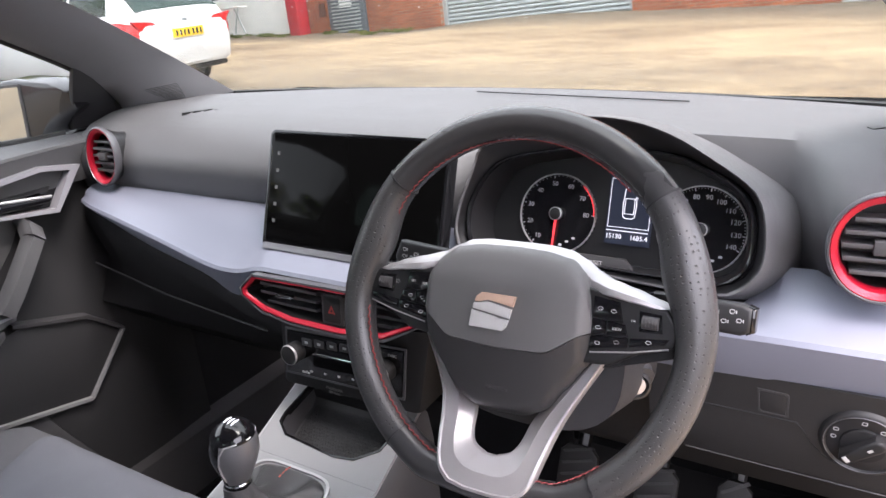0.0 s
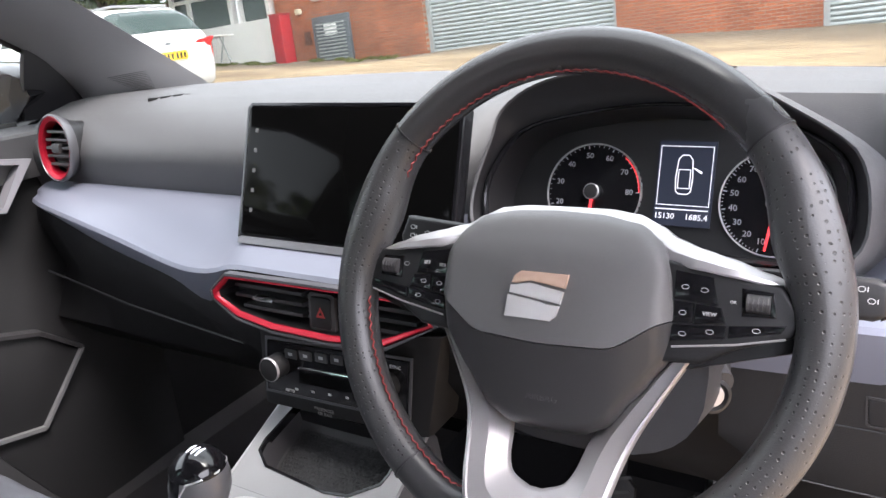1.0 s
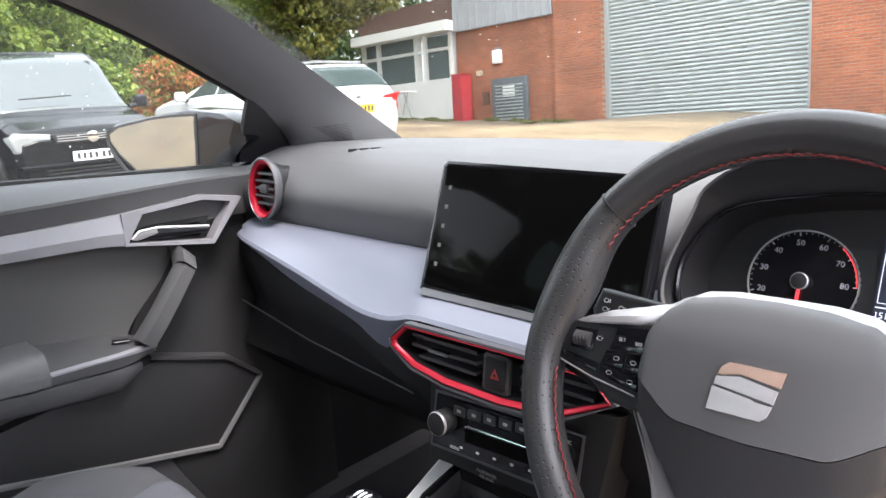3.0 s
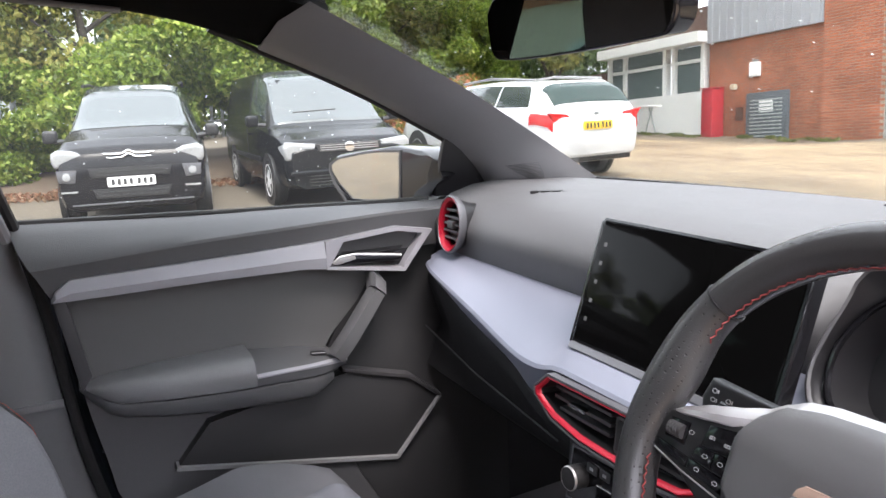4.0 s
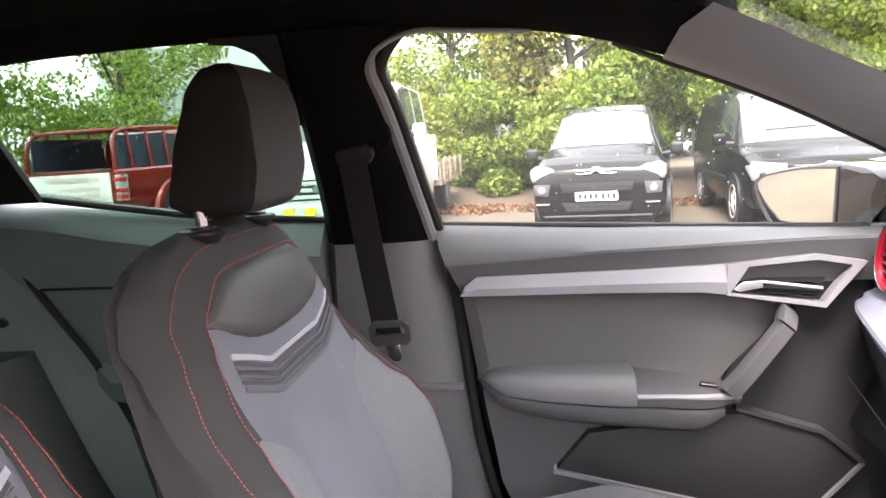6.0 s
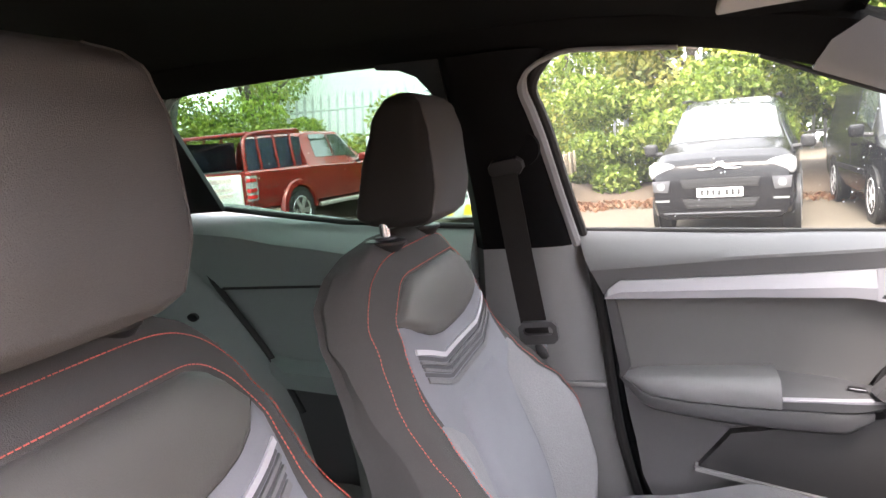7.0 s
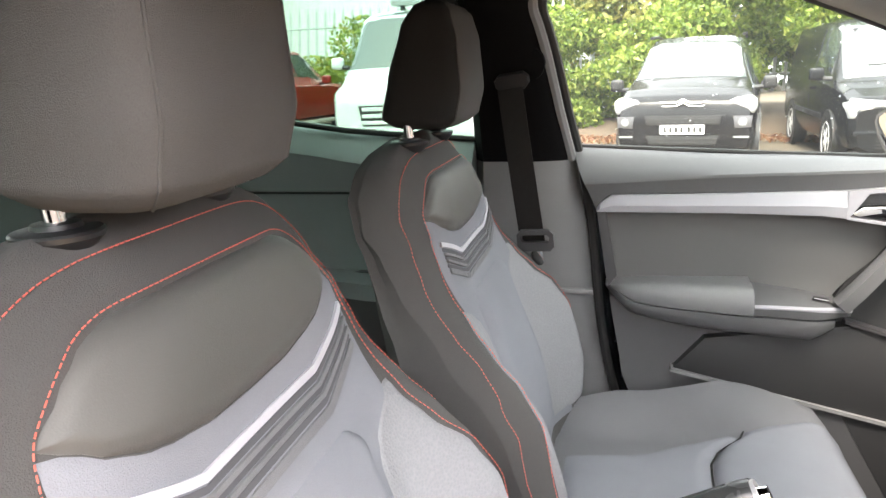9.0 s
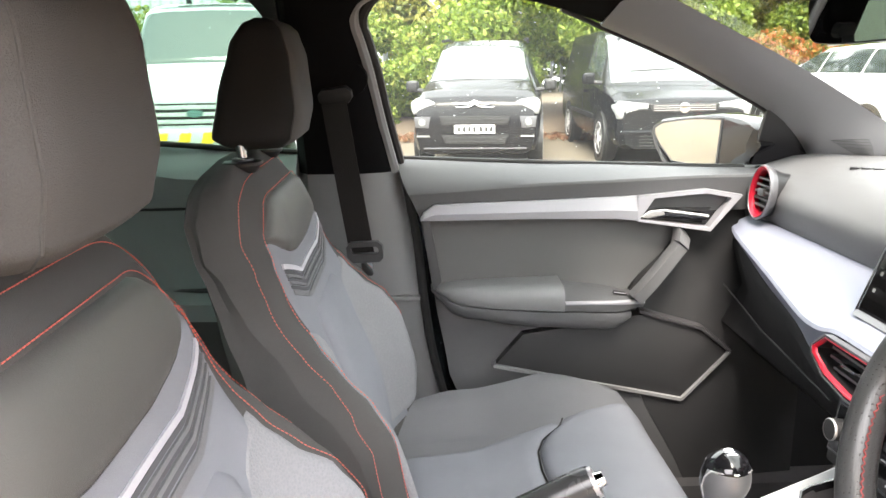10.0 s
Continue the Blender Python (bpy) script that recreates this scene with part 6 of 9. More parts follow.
for f, wx, wy, up in ((0, 0.066, 0.077, 0.002), (0.06, 0.0655, 0.0765, 0.009), (0.16, 0.061, 0.069, 0.014), (0.3, 0.050, 0.052, 0.019), (0.45, 0.037, 0.036, 0.027), (0.6, 0.027, 0.027, 0.040), (0.8, 0.018, 0.019, 0.062), (1, 0.014, 0.015, 0.078)):
    ring = []
    for x, y, q in super_q((-0.015 - 0.005 * f, 0.022 - 0.016 * f), wx, wy, 64, 0.45 + 0.5 * f):
        fold = 0.0035 * math.sin(7 * q + 4 * f) * (0.1 < f < 0.95) + 0.002 * math.sin(11 * q - 9 * f) * (0.2 < f < 0.95)
        ring.append(Vector((x, y, (1 - f) * con_z(y) + f * con_z(0) + up + fold)))
    gait.append(ring)
part("gaiter", ring_loft(gait), surface("gaiter_leather", (0.055, 0.054, 0.055), 0.36, grain=700, bump=0.25, kind="cells", vary=0.2), gear, "creased black leather gaiter", 60)
part("gaiter_ring", plate([p[:2] for p in super_q((-0.015, 0.022), 0.0700, 0.0810, 64, 0.4)], [p[:2] for p in super_q((-0.015, 0.022), 0.0668, 0.0778, 64, 0.4)], 0.0095), SATIN, gear, "satin gaiter frame", 40)
part("stitching", stitches([(-0.022, 0.096, con_z(0.096) + 0.0135), (-0.022, 0.088, con_z(0.088) + 0.0165), (-0.022, 0.072, con_z(0.072) + 0.0185)], 0.004, 0.002, 0.0009), REDCORE, gear, "red stitching")
KB = Vector((-0.020, 0.010, 0.800))
prof = [(0.014, -0.004), (0.0170, 0.0), (0.0165, 0.006), (0.0190, 0.014), (0.0250, 0.028), (0.0292, 0.042), (0.0290, 0.054), (0.0262, 0.0645), (0.0222, 0.0705), (0.0185, 0.0740), (0.0100, 0.0785), (0.0, 0.0795)]
lean_v = Vector((0.0, 0.10, 1.0))
def turned(pr, n=32):
    return ring_loft([[KB + lean_v * z + Vector((max(r, 0.0004) * math.cos(q), max(r, 0.0004) * math.sin(q), 0)) for q in [2 * math.pi * k / n for k in range(n)]] for r, z in pr])
kn = part("knob", turned(prof), GLOSS, gear, "gloss black ball knob", 60)
part("knob_cap", turned([(0.0268, 0.0640), (0.0266, 0.0665), (0.0215, 0.0742), (0.0150, 0.0792), (0.0090, 0.0815), (0.0, 0.0822)]), GLOSS, kn, "gloss black shift-pattern cap", 60)
part("knob_ring", turned([(0.0150, 0.0), (0.0168, 0.001), (0.0166, 0.006), (0.0148, 0.007)]), CHROME, kn, "chrome collar", 60)
part("knob_side", ring_loft([[KB + lean_v * z + Vector((r * math.cos(q), r * math.sin(q), 0)) for q in [radians(-80 + 10 * a) for a in range(15)]] for r, z in ((0.0172, 0.008), (0.0193, 0.014), (0.0253, 0.028), (0.0296, 0.042), (0.0294, 0.054), (0.0268, 0.0640))], closed=False), surface("knob_grey", (0.13, 0.13, 0.135), 0.34, 0.4, grain=900, bump=0.03), kn, "satin grey side of the knob", 60)
part("knob_line", tube([KB + lean_v * z + Vector((r * math.cos(radians(q)), r * math.sin(radians(q)), 0)) for r, z, q in ((0.0196, 0.014, -82), (0.0255, 0.028, -82), (0.0297, 0.042, -81), (0.0294, 0.054, -78), (0.0272, 0.0640, -66), (0.0266, 0.0660, -40), (0.0266, 0.0662, 0), (0.0266, 0.0660, 40), (0.0272, 0.0640, 62))], 0.0011, 6), BADGE, kn, "bright line round the cap")
# printed shift marks, given a faint glow so that they read white
for a, b in ((-0.006, 0.006), (0.0, 0.006), (0.006, 0.006), (-0.006, -0.006), (0.0, -0.006), (0.006, -0.006)):
    part("shift_mark", tube([KB + lean_v * 0.0818 + Vector((a, b, -0.001)), KB + lean_v * 0.0825 + Vector((a, 0, 0))], 0.0013, 5), LCDW, kn)
hb = thing("handbrake", "black handbrake lever with chrome release button", "handbrake")
tip, heel = Vector((0.050, -0.165, 0.893)), Vector((0.030, -0.46, 0.735))
d = (tip - heel).normalized()
part("grip", tube([heel, heel.lerp(tip, 0.3), heel.lerp(tip, 0.6), tip - d * 0.012, tip], lambda t: 0.014 + 0.005 * math.sin(2.4 * t), 16, flat=1.15), LEATHER, hb, "leather wrapped grip", 60)
part("collar", tube([tip - d * 0.008, tip + d * 0.004], 0.0175, 20), SATIN, hb, "satin end collar")
part("release_button", tube([tip, tip + d * 0.006, tip + d * 0.013], lambda t: 0.011 - 0.003 * t, 16), CHROME, hb, "chrome release button", 60)
part("stitching", stitches([heel.lerp(tip, k / 20) + Vector((-0.002, 0, 0.0215 * (0.72 + 0.28 * math.sin(2.4 * k / 20)))) + d * 0 for k in range(2, 20)], 0.004, 0.002, 0.0009), REDCORE, hb, "red stitching")
part("lever_boot", box((-0.02, -0.56, 0.64), (0.08, -0.44, 0.74), 0.02), LEATHER, hb)

# ---- mirrors ----
rv = thing("rear_view_mirror", "black frameless rear view mirror on the windscreen", "rear view mirror")
A = axes((-0.058, 0.168, 1.3915), (1, 0.20, 0.03), (0, -0.10, 1))
shape = [tuple(p[:2]) for p in spline([(-0.1215, -0.010, 0), (-0.119, -0.026, 0), (-0.104, -0.0345, 0), (-0.03, -0.0365, 0), (0.09, -0.032, 0), (0.113, -0.026, 0), (0.122, -0.010, 0), (0.122, 0.012, 0), (0.112, 0.028, 0), (0.085, 0.033, 0), (0.0, 0.0365, 0), (-0.095, 0.035, 0), (-0.116, 0.027, 0), (-0.1215, 0.012, 0)], 4, True)]
part("shell", prism(shape, A @ Matrix.Translation((0, 0, -0.03)), 0.032, 0.006, 3), GLOSS, rv)
part("mirror_glass", prism([(a * 0.97, b * 0.93) for a, b in shape], A @ Matrix.Translation((0, 0, 0.0022)), 0.0012), MIRROR, rv, "mirror glass")
part("stem", tube([A @ Vector((0, 0.01, -0.025)), A @ Vector((0.0, 0.05, -0.07)), A @ Vector((0, 0.075, -0.05))], 0.012, 10), DARK, rv)

dm = thing("door_mirror", "black door mirror folded out beside the window", "door mirror")
M = axes((-0.89, 0.282, 1.14), (0.19, 0.065, 0.02), (0, -0.07, 1))
mshape = [(-0.128, 0.005), (-0.100, -0.038), (-0.045, -0.045), (0.020, -0.0455), (0.078, -0.044), (0.092, 0.010), (0.104, 0.062), (0.050, 0.066), (0.0, 0.067), (-0.096, 0.061), (-0.130, 0.050), (-0.136, 0.035)]
body = [(-0.132, 0.004), (-0.104, -0.042), (-0.045, -0.050), (0.040, -0.052), (0.140, -0.048), (0.205, 0.002), (0.195, 0.034), (0.160, 0.056), (0.080, 0.070), (-0.098, 0.067), (-0.136, 0.054), (-0.142, 0.036)]
mid_in = Vector((0.02, 0.008, 0))
rings = [[M @ Vector((a, b, -0.001)) for a, b in mshape], [M @ Vector((a, b, -0.004)) for a, b in body]]
for sc_, w in ((1.02, -0.03), (0.98, -0.07), (0.82, -0.11), (0.5, -0.135), (0.2, -0.14)):
    rings.append([M @ (mid_in + (Vector((a, b, 0)) - mid_in) * sc_ + Vector((0, 0, w))) for a, b in body])
part("shell", ring_loft(rings, caps=False), GLOSS, dm, "dark painted mirror shell", 60)
part("mirror_glass", prism([(a * 0.97, 0.011 + (b - 0.011) * 0.95) for a, b in mshape], M @ Matrix.Translation((0, 0.011, -0.006)) @ Matrix.Rotation(radians(7), 4, "X") @ Matrix.Translation((0, -0.011, 0)), 0.003), MIRROR, dm, "mirror glass")
part("frame", frame_ring([(a * 1.01, 0.011 + (b - 0.011) * 1.02) for a, b in mshape], [(a * 0.955, 0.011 + (b - 0.011) * 0.93) for a, b in mshape], M @ Matrix.Translation((0, 0, -0.002)), 0.004), HARD, dm, "black plastic mirror frame")
part("foot", box((-0.82, 0.33, 1.075), (-0.725, 0.42, 1.125), 0.015), GLOSS, dm)

# ---- front seats ----
RECLINE = radians(15)
def seat_width(v):
    return curve(v, [(0.0, 0.235), (0.08, 0.255), (0.20, 0.272), (0.28, 0.270), (0.35, 0.256), (0.42, 0.249), (0.48, 0.240), (0.520, 0.220), (0.550, 0.186), (0.572, 0.130), (0.583, 0.04)])
def bolster(v):
    return curve(v, [(0.0, 0.042), (0.10, 0.068), (0.20, 0.069), (0.25, 0.056), (0.29, 0.034), (0.33, 0.014), (0.37, 0.003), (0.43, 0.0)])
def front(u, v):
    """How far forward the backrest's face stands at (u, v)."""
    w = seat_width(v)
    s = abs(u) / w
    n = bolster(v) * ease(s, 0.50, 0.92)
    n -= 0.045 * max(0, (s - 0.86) / 0.14) ** 2.2 * min(1, bolster(v) / 0.05 + 0.45)
    n -= 2.0 * max(0, abs(u) - curve(v, [(0.34, 0.15), (0.41, 0.12), (0.45, 0.10), (0.485, 0.07), (0.53, 0.06)])) ** 2 * ease(v, 0.30, 0.40)
    n -= 0.044 * max(0, (v - 0.47) / 0.112) ** 2
    n += 0.014 * math.exp(-((v - 0.16) / 0.10) ** 2) * (1 - s * s)
    n -= 0.012 * math.exp(-((v - 0.40) / 0.06) ** 2) * max(0, 1 - s * s)
    return n


def on_seat(u, v, lift=0.0):
    """A point of the backrest's face; the seat's frame has y forward."""
    n = front(u, v) + lift
    return Vector((u, n * math.cos(RECLINE) - v * math.sin(RECLINE), v * math.cos(RECLINE) + n * math.sin(RECLINE)))


def patch(u0, u1, low, high, lift=0.004, nu=30, nv=14, edge=0.012):
    """A padded panel lying on the backrest between the curves low(u) and high(u), sunk at its seams."""
    top, under = [], []
    for i in range(nu + 1):
        u = u0 + (u1 - u0) * i / nu
        a, b = low(u), high(u)
        row, row2 = [], []
        for j in range(nv + 1):
            v = a + (b - a) * j / nv
            near = min(u - u0, u1 - u, v - a, b - v)
            row.append(on_seat(u, v, 0.0003 + lift * ease(near, 0, edge)))
            row2.append(on_seat(u, v, -0.006))
        top.append(row + row2[::-1])
    return ring_loft(top)


def side_patch(sg):
    """The meshed panel on a bolster's inner face, wider towards the foot."""
    inner = [(0.03, 0.132), (0.11, 0.124), (0.18, 0.118), (0.26, 0.114), (0.29, 0.117), (0.315, 0.132), (0.334, 0.160), (0.348, 0.186)]
    outer = [(0.03, 0.228), (0.15, 0.240), (0.20, 0.241), (0.25, 0.231), (0.30, 0.209), (0.335, 0.198), (0.348, 0.194)]
    rows = []
    for k in range(41):
        v = 0.03 + 0.318 * k / 40
        a, b = curve(v, inner), curve(v, outer)
        us = [a + (b - a) * j / 14 for j in range(15)]
        near = [min(u - a, b - u, v - 0.03, 0.348 - v) for u in us]
        rows.append([on_seat(sg * u, v, 0.0006 + 0.0042 * ease(d, 0, 0.006)) for u, d in zip(us, near)] + [on_seat(sg * u, v, -0.006) for u in reversed(us)])
    return ring_loft(rows)


def ribbon(path, width, height):
    """A raised band along points (u, v) of the backrest."""
    pts = [Vector((a, b, 0)) for a, b in path]
    rings = []
    for i, p in enumerate(pts):
        a, b = pts[max(0, i - 1)], pts[min(len(pts) - 1, i + 1)]
        n = Vector((0, 0, 1)).cross((b - a).normalized()) * width / 2
        q = [(p + n * s, h) for s, h in ((-1, -0.003), (-0.85, height), (0.85, height), (1, -0.003))]
        rings.append([on_seat(c.x, c.y, h) for c, h in q])
    return ring_loft(rings)


def dense(path, n):
    out = []
    for a, b in zip(path, path[1:]):
        out += [(a[0] + (b[0] - a[0]) * k / n, a[1] + (b[1] - a[1]) * k / n) for k in range(n)]
    return out + [path[-1]]


def dense3(path, n):
    out = []
    for a, b in zip(path, path[1:]):
        out += [tuple(p + (q - p) * k / n for p, q in zip(a, b)) for k in range(n)]
    return out + [path[-1]]


def smooth(path, k=9):
    out = []
    for i in range(len(path)):
        near = path[max(0, i - min(k, i, len(path) - 1 - i)):i + min(k, i, len(path) - 1 - i) + 1]
        out.append(tuple(sum(c) / len(near) for c in zip(*near)))
    return out


def build_seat(cx, y0, z0, lab):
    place = CAR @ Matrix.Translation((cx, y0, z0))
    s = thing("front_seat", lab, "car seat", group="front seats", place=place)
    rings = []
    for k in range(41):
        v = 0.582 * (1 - (1 - k / 40) ** 1.35)
        w = seat_width(v)
        depth = curve(v, [(0, 0.12), (0.2, 0.115), (0.3, 0.106), (0.36, 0.099), (0.42, 0.093), (0.48, 0.092), (0.53, 0.100), (0.56, 0.094), (0.582, 0.075)])
        rim = front(w, v)
        ring = [on_seat(w * math.sin(math.pi / 2 * q), v) for q in [-1 + j / 20 for j in range(41)]]
        for q in (0.97, 1.0, 0.92, 0.6, 0.0, -0.6, -0.92, -1.0, -0.97):
            f = {0.97: 0.35, 1.0: 0.65, 0.92: 0.93, 0.6: 1.0, 0.0: 1.0}[abs(q)]
            n = rim + (-depth - rim) * f
            ring.append(Vector((w * q * (1.0 if f < 0.7 else 0.99), n * math.cos(RECLINE) - v * math.sin(RECLINE), v * math.cos(RECLINE) + n * math.sin(RECLINE))))
        rings.append(ring)
    back = part("backrest", ring_loft(rings), CLOTH, s, "dark cloth backrest with side bolsters", 60)
    # blue-grey insert, head panel, chevrons
    foot = lambda u: curve(abs(u), [(0.0, 0.4315), (0.05, 0.4325), (0.09, 0.4385), (0.115, 0.4445), (0.14, 0.4545), (0.158, 0.467), (0.172, 0.4765), (0.178, 0.459), (0.184, 0.437)])
    head = lambda u: curve(abs(u), [(0.0, 0.5225), (0.100, 0.5215), (0.122, 0.5150), (0.140, 0.5030), (0.156, 0.4890), (0.172, 0.4770)])
    part("insert", patch(-0.1830, 0.1830, lambda u: 0.02, lambda u: foot(u) - 0.0015, 0.003, 38, 34, 0.006), CLOTH_IN, back, "blue-grey cloth insert", 60)
    part("head_panel", patch(-0.1705, 0.1705, foot, head, 0.006, 40, 14, 0.010), OLIVE, back, "taupe leatherette head panel", 60)
    for i, (dv, wd, mat, h) in enumerate(((0.0, 0.0075, SILVERBAND, 0.0060), (-0.0135, 0.0045, CLOTH_MID, 0.0065), (-0.0235, 0.0045, CLOTH_MID, 0.0065), (-0.0375, 0.0085, CLOTH_MID, 0.0055))):
        k = 0.168 - 0.001 * i
        pts = [(-k, 0.437 + dv), (-0.100, 0.4125 + dv), (-0.083, 0.4075 + dv), (0.083, 0.4075 + dv), (0.100, 0.4125 + dv), (k, 0.437 + dv)]
        part("chevron_band", ribbon(dense(pts, 5), wd, h), mat, back, "silver chevron band" if not i else "raised grey chevron rib", 40)
    # the creases' shade, laid on as darker ribbons
    for dv in (-0.0078, -0.0185, -0.0296):
        pts = [(-0.166, 0.437 + dv), (-0.100, 0.4125 + dv), (-0.083, 0.4075 + dv), (0.083, 0.4075 + dv), (0.100, 0.4125 + dv), (0.166, 0.437 + dv)]
        part("chevron_groove", ribbon(dense(pts, 5), 0.0055, 0.0040), GROOVE_SHADE, back, "groove between the ribs, shade painted in", 40)
    part("lumbar", patch(-0.116, 0.116, lambda u: 0.05, lambda u: 0.352 - 0.016 * ease(abs(u), 0.085, 0.116), 0.012, 24, 24, 0.018), CLOTH_IN, back, "", 60)
    for sg in (-1, 1):
        part("bolster_face", side_patch(sg), CLOTH_RIB, back, "meshed grey bolster cloth", 60)
        line = smooth(dense([(sg * u, v) for u, v in ((0.233, 0.02), (0.239, 0.09), (0.245, 0.15), (0.246, 0.20), (0.236, 0.25), (0.214, 0.30), (0.203, 0.335), (0.198, 0.37), (0.192, 0.405), (0.187, 0.435), (0.182, 0.456), (0.174, 0.477), (0.160, 0.493), (0.144, 0.507), (0.127, 0.519), (0.105, 0.5255), (0.075, 0.5265), (0.0, 0.5265))], 14), 6)
        part("stitching", stitches([on_seat(u, v, 0.0032) for u, v in line], 0.0036, 0.0016, 0.00055), REDCORE, back, "red inner seam stitching")
        outs = []
        for u, v, d in smooth(dense3([(0.250, 0.02, 0), (0.257, 0.12, 0), (0.265, 0.185, 0), (0.264, 0.24, 0), (0.251, 0.30, 0), (0.241, 0.355, 0), (0.231, 0.395, 0), (0.225, 0.43, 0), (0.216, 0.463, 0), (0.202, 0.497, 0), (0.170, 0.528, 0), (0.148, 0.540, 0), (0.124, 0.549, 0), (0.098, 0.5535, 0), (0.065, 0.555, 0), (0, 0.555, 0)], 15), 6):
            w = seat_width(v)
            outs.append(on_seat(min(u, 0.985 * w) * sg, v, 0.0014) + Vector((sg * 0.0012, 0, 0.0006)))
        part("stitching", stitches(outs, 0.0036, 0.0016, 0.00055), REDCORE, back, "red outer seam stitching")
    # headrest on two chrome posts
    H = Matrix.Translation(Vector((0, -0.187, 0.532)) + Vector((0, -0.0255, -0.005) if cx < 0 else (0.018, -0.0175, -0.009)))
    hr = new("headrest")
    hr.parent = s
    hr.empty_display_size = 0.03
    rings = []
    for k in range(33):
        f = 0.5 - 0.5 * math.cos(math.pi * k / 32)
        z = 0.032 + 0.172 * f
        hw = curve(f, [(0, 0.066), (0.03, 0.080), (0.09, 0.091), (0.3, 0.095), (0.75, 0.092), (0.9, 0.087), (0.96, 0.077), (1, 0.056)])
        yf = curve(f, [(0, 0.082), (0.03, 0.095), (0.09, 0.107), (0.3, 0.115), (0.7, 0.110), (0.9, 0.100), (0.96, 0.090), (1, 0.074)])
        yb = curve(f, [(0, 0.014), (0.03, -0.001), (0.09, -0.013), (0.4, 0.000), (0.8, 0.022), (0.95, 0.039), (1, 0.054)])
        ring = []
        for j in range(56):
            q = 2 * math.pi * j / 56
            c, sn = math.cos(q), math.sin(q)
            e = 0.42
            x = hw * math.copysign(abs(c) ** e, c)
            y = (yf + yb) / 2 + (yf - yb) / 2 * math.copysign(abs(sn) ** e, sn)
            ring.append(H @ Vector((x, y, z)))
        rings.append(ring)
    head_rings = rings
    bm = ring_loft(rings)
    for i, f in enumerate(bm.faces):
        f.material_index = 1 if i < 32 * 56 and (i % 56 < 7 or i % 56 >= 49 or 21 <= i % 56 < 35) else 0
    # passenger's headrest: blocked light is painted on as darker side faces
    part("cushion", bm, [CLOTH, CLOTH_SHADE_SEAM if cx < 0 else CLOTH], hr, "dark cloth headrest, the passenger's with shade painted on its sides", 60)
    for sg in (-1, 1):
        seam = []
        for k in range(33):
            f = 0.5 - 0.5 * math.cos(math.pi * k / 32)
            ring = head_rings[k]
            seam.append(ring[7 if sg > 0 else 21] * 1.0)
        part("seam", tube(seam, 0.0014, 6), CLOTH, hr)
        base = Vector((sg * 0.078 - 0.003, -0.193, 0.5425)) if cx > 0 else Vector((sg * 0.078 - 0.003, -0.181, 0.5435))
        part("post", tube([base, base + Vector((0, -0.004, 0.05))], 0.0068, 16), CHROME, hr, "chrome headrest post")
        part("guide", ring_loft([[base + Vector((r * math.cos(q), r * math.sin(q), w)) for q in [2 * math.pi * k / 28 for k in range(28)]] for r, w in ((0.018, -0.014), (0.0235, -0.006), (0.0264, -0.0035), (0.0268, -0.0005), (0.0255, 0.0010), (0.0150, 0.0022), (0.0140, 0.0050), (0.0105, 0.0056))]), DARK, hr, "black post guide")
    # cushion: lofted front to back with raised edges and a front seam
    rings = []
    for k in range(21):
        f = k / 20
        y = -0.02 + 0.50 * f
        hw = curve(f, [(0, 0.235), (0.3, 0.262), (0.8, 0.258), (0.95, 0.235), (1, 0.20)])
        top = curve(f, [(0, 0.030), (0.35, 0.028), (0.75, 0.062), (0.90, 0.060), (0.97, 0.035), (1, 0.0)])
        edge = curve(f, [(0, 0.035), (0.25, 0.060), (0.6, 0.068), (0.85, 0.030), (1, 0.0)])
        ring = []
        for j in range(29):
            q = -1 + j / 14
            a = abs(q)
            z = top + edge * ease(a, 0.50, 0.86) - (0.07 + edge) * max(0, (a - 0.84) / 0.16) ** 2 - 0.034
            ring.append(Vector((hw * q, y, z)))
        ring += [Vector((hw, y, -0.12)), Vector((0, y, -0.14)), Vector((-hw, y, -0.12))]
        rings.append(ring)
    cu = part("cushion_base", ring_loft(rings), CUSHION, s, "grey cloth seat cushion", 60)
    def on_cushion(u, y, lift):
        f = (y + 0.02) / 0.50
        hw = curve(f, [(0, 0.235), (0.3, 0.262), (0.8, 0.258), (0.95, 0.235), (1, 0.20)])
        top = curve(f, [(0, 0.030), (0.35, 0.028), (0.75, 0.062), (0.90, 0.060), (0.97, 0.035), (1, 0.0)])
        edge = curve(f, [(0, 0.035), (0.25, 0.060), (0.6, 0.068), (0.85, 0.030), (1, 0.0)])
        a = abs(u) / hw
        return Vector((u, y, top + edge * ease(a, 0.50, 0.86) - (0.07 + edge) * max(0, (a - 0.84) / 0.16) ** 2 + lift - 0.034))
    def cush(ya, yb, half, lift):
        rows = []
        for i in range(29):
            k = -1 + i / 14
            a, b = ya(abs(k) * 0.15), yb(abs(k) * 0.15)
            row, under = [], []
            for j in range(17):
                y = a + (b - a) * j / 16
                u = k * half(y)
                near = min((1 - abs(k)) * half(y), y - a, b - y)
                row.append(on_cushion(u, y, -0.001 + lift * ease(near, 0, 0.018)))
                under.append(on_cushion(u, y, -0.010))
            rows.append(row + under[::-1])
        return ring_loft(rows)
    split = lambda u: curve(u, [(0.0, 0.249), (0.06, 0.252), (0.095, 0.264), (0.135, 0.304), (0.15, 0.312)])
    half = lambda y: curve(y, [(0.02, 0.078), (0.12, 0.094), (0.22, 0.128), (0.30, 0.142), (0.42, 0.170), (0.47, 0.172)])
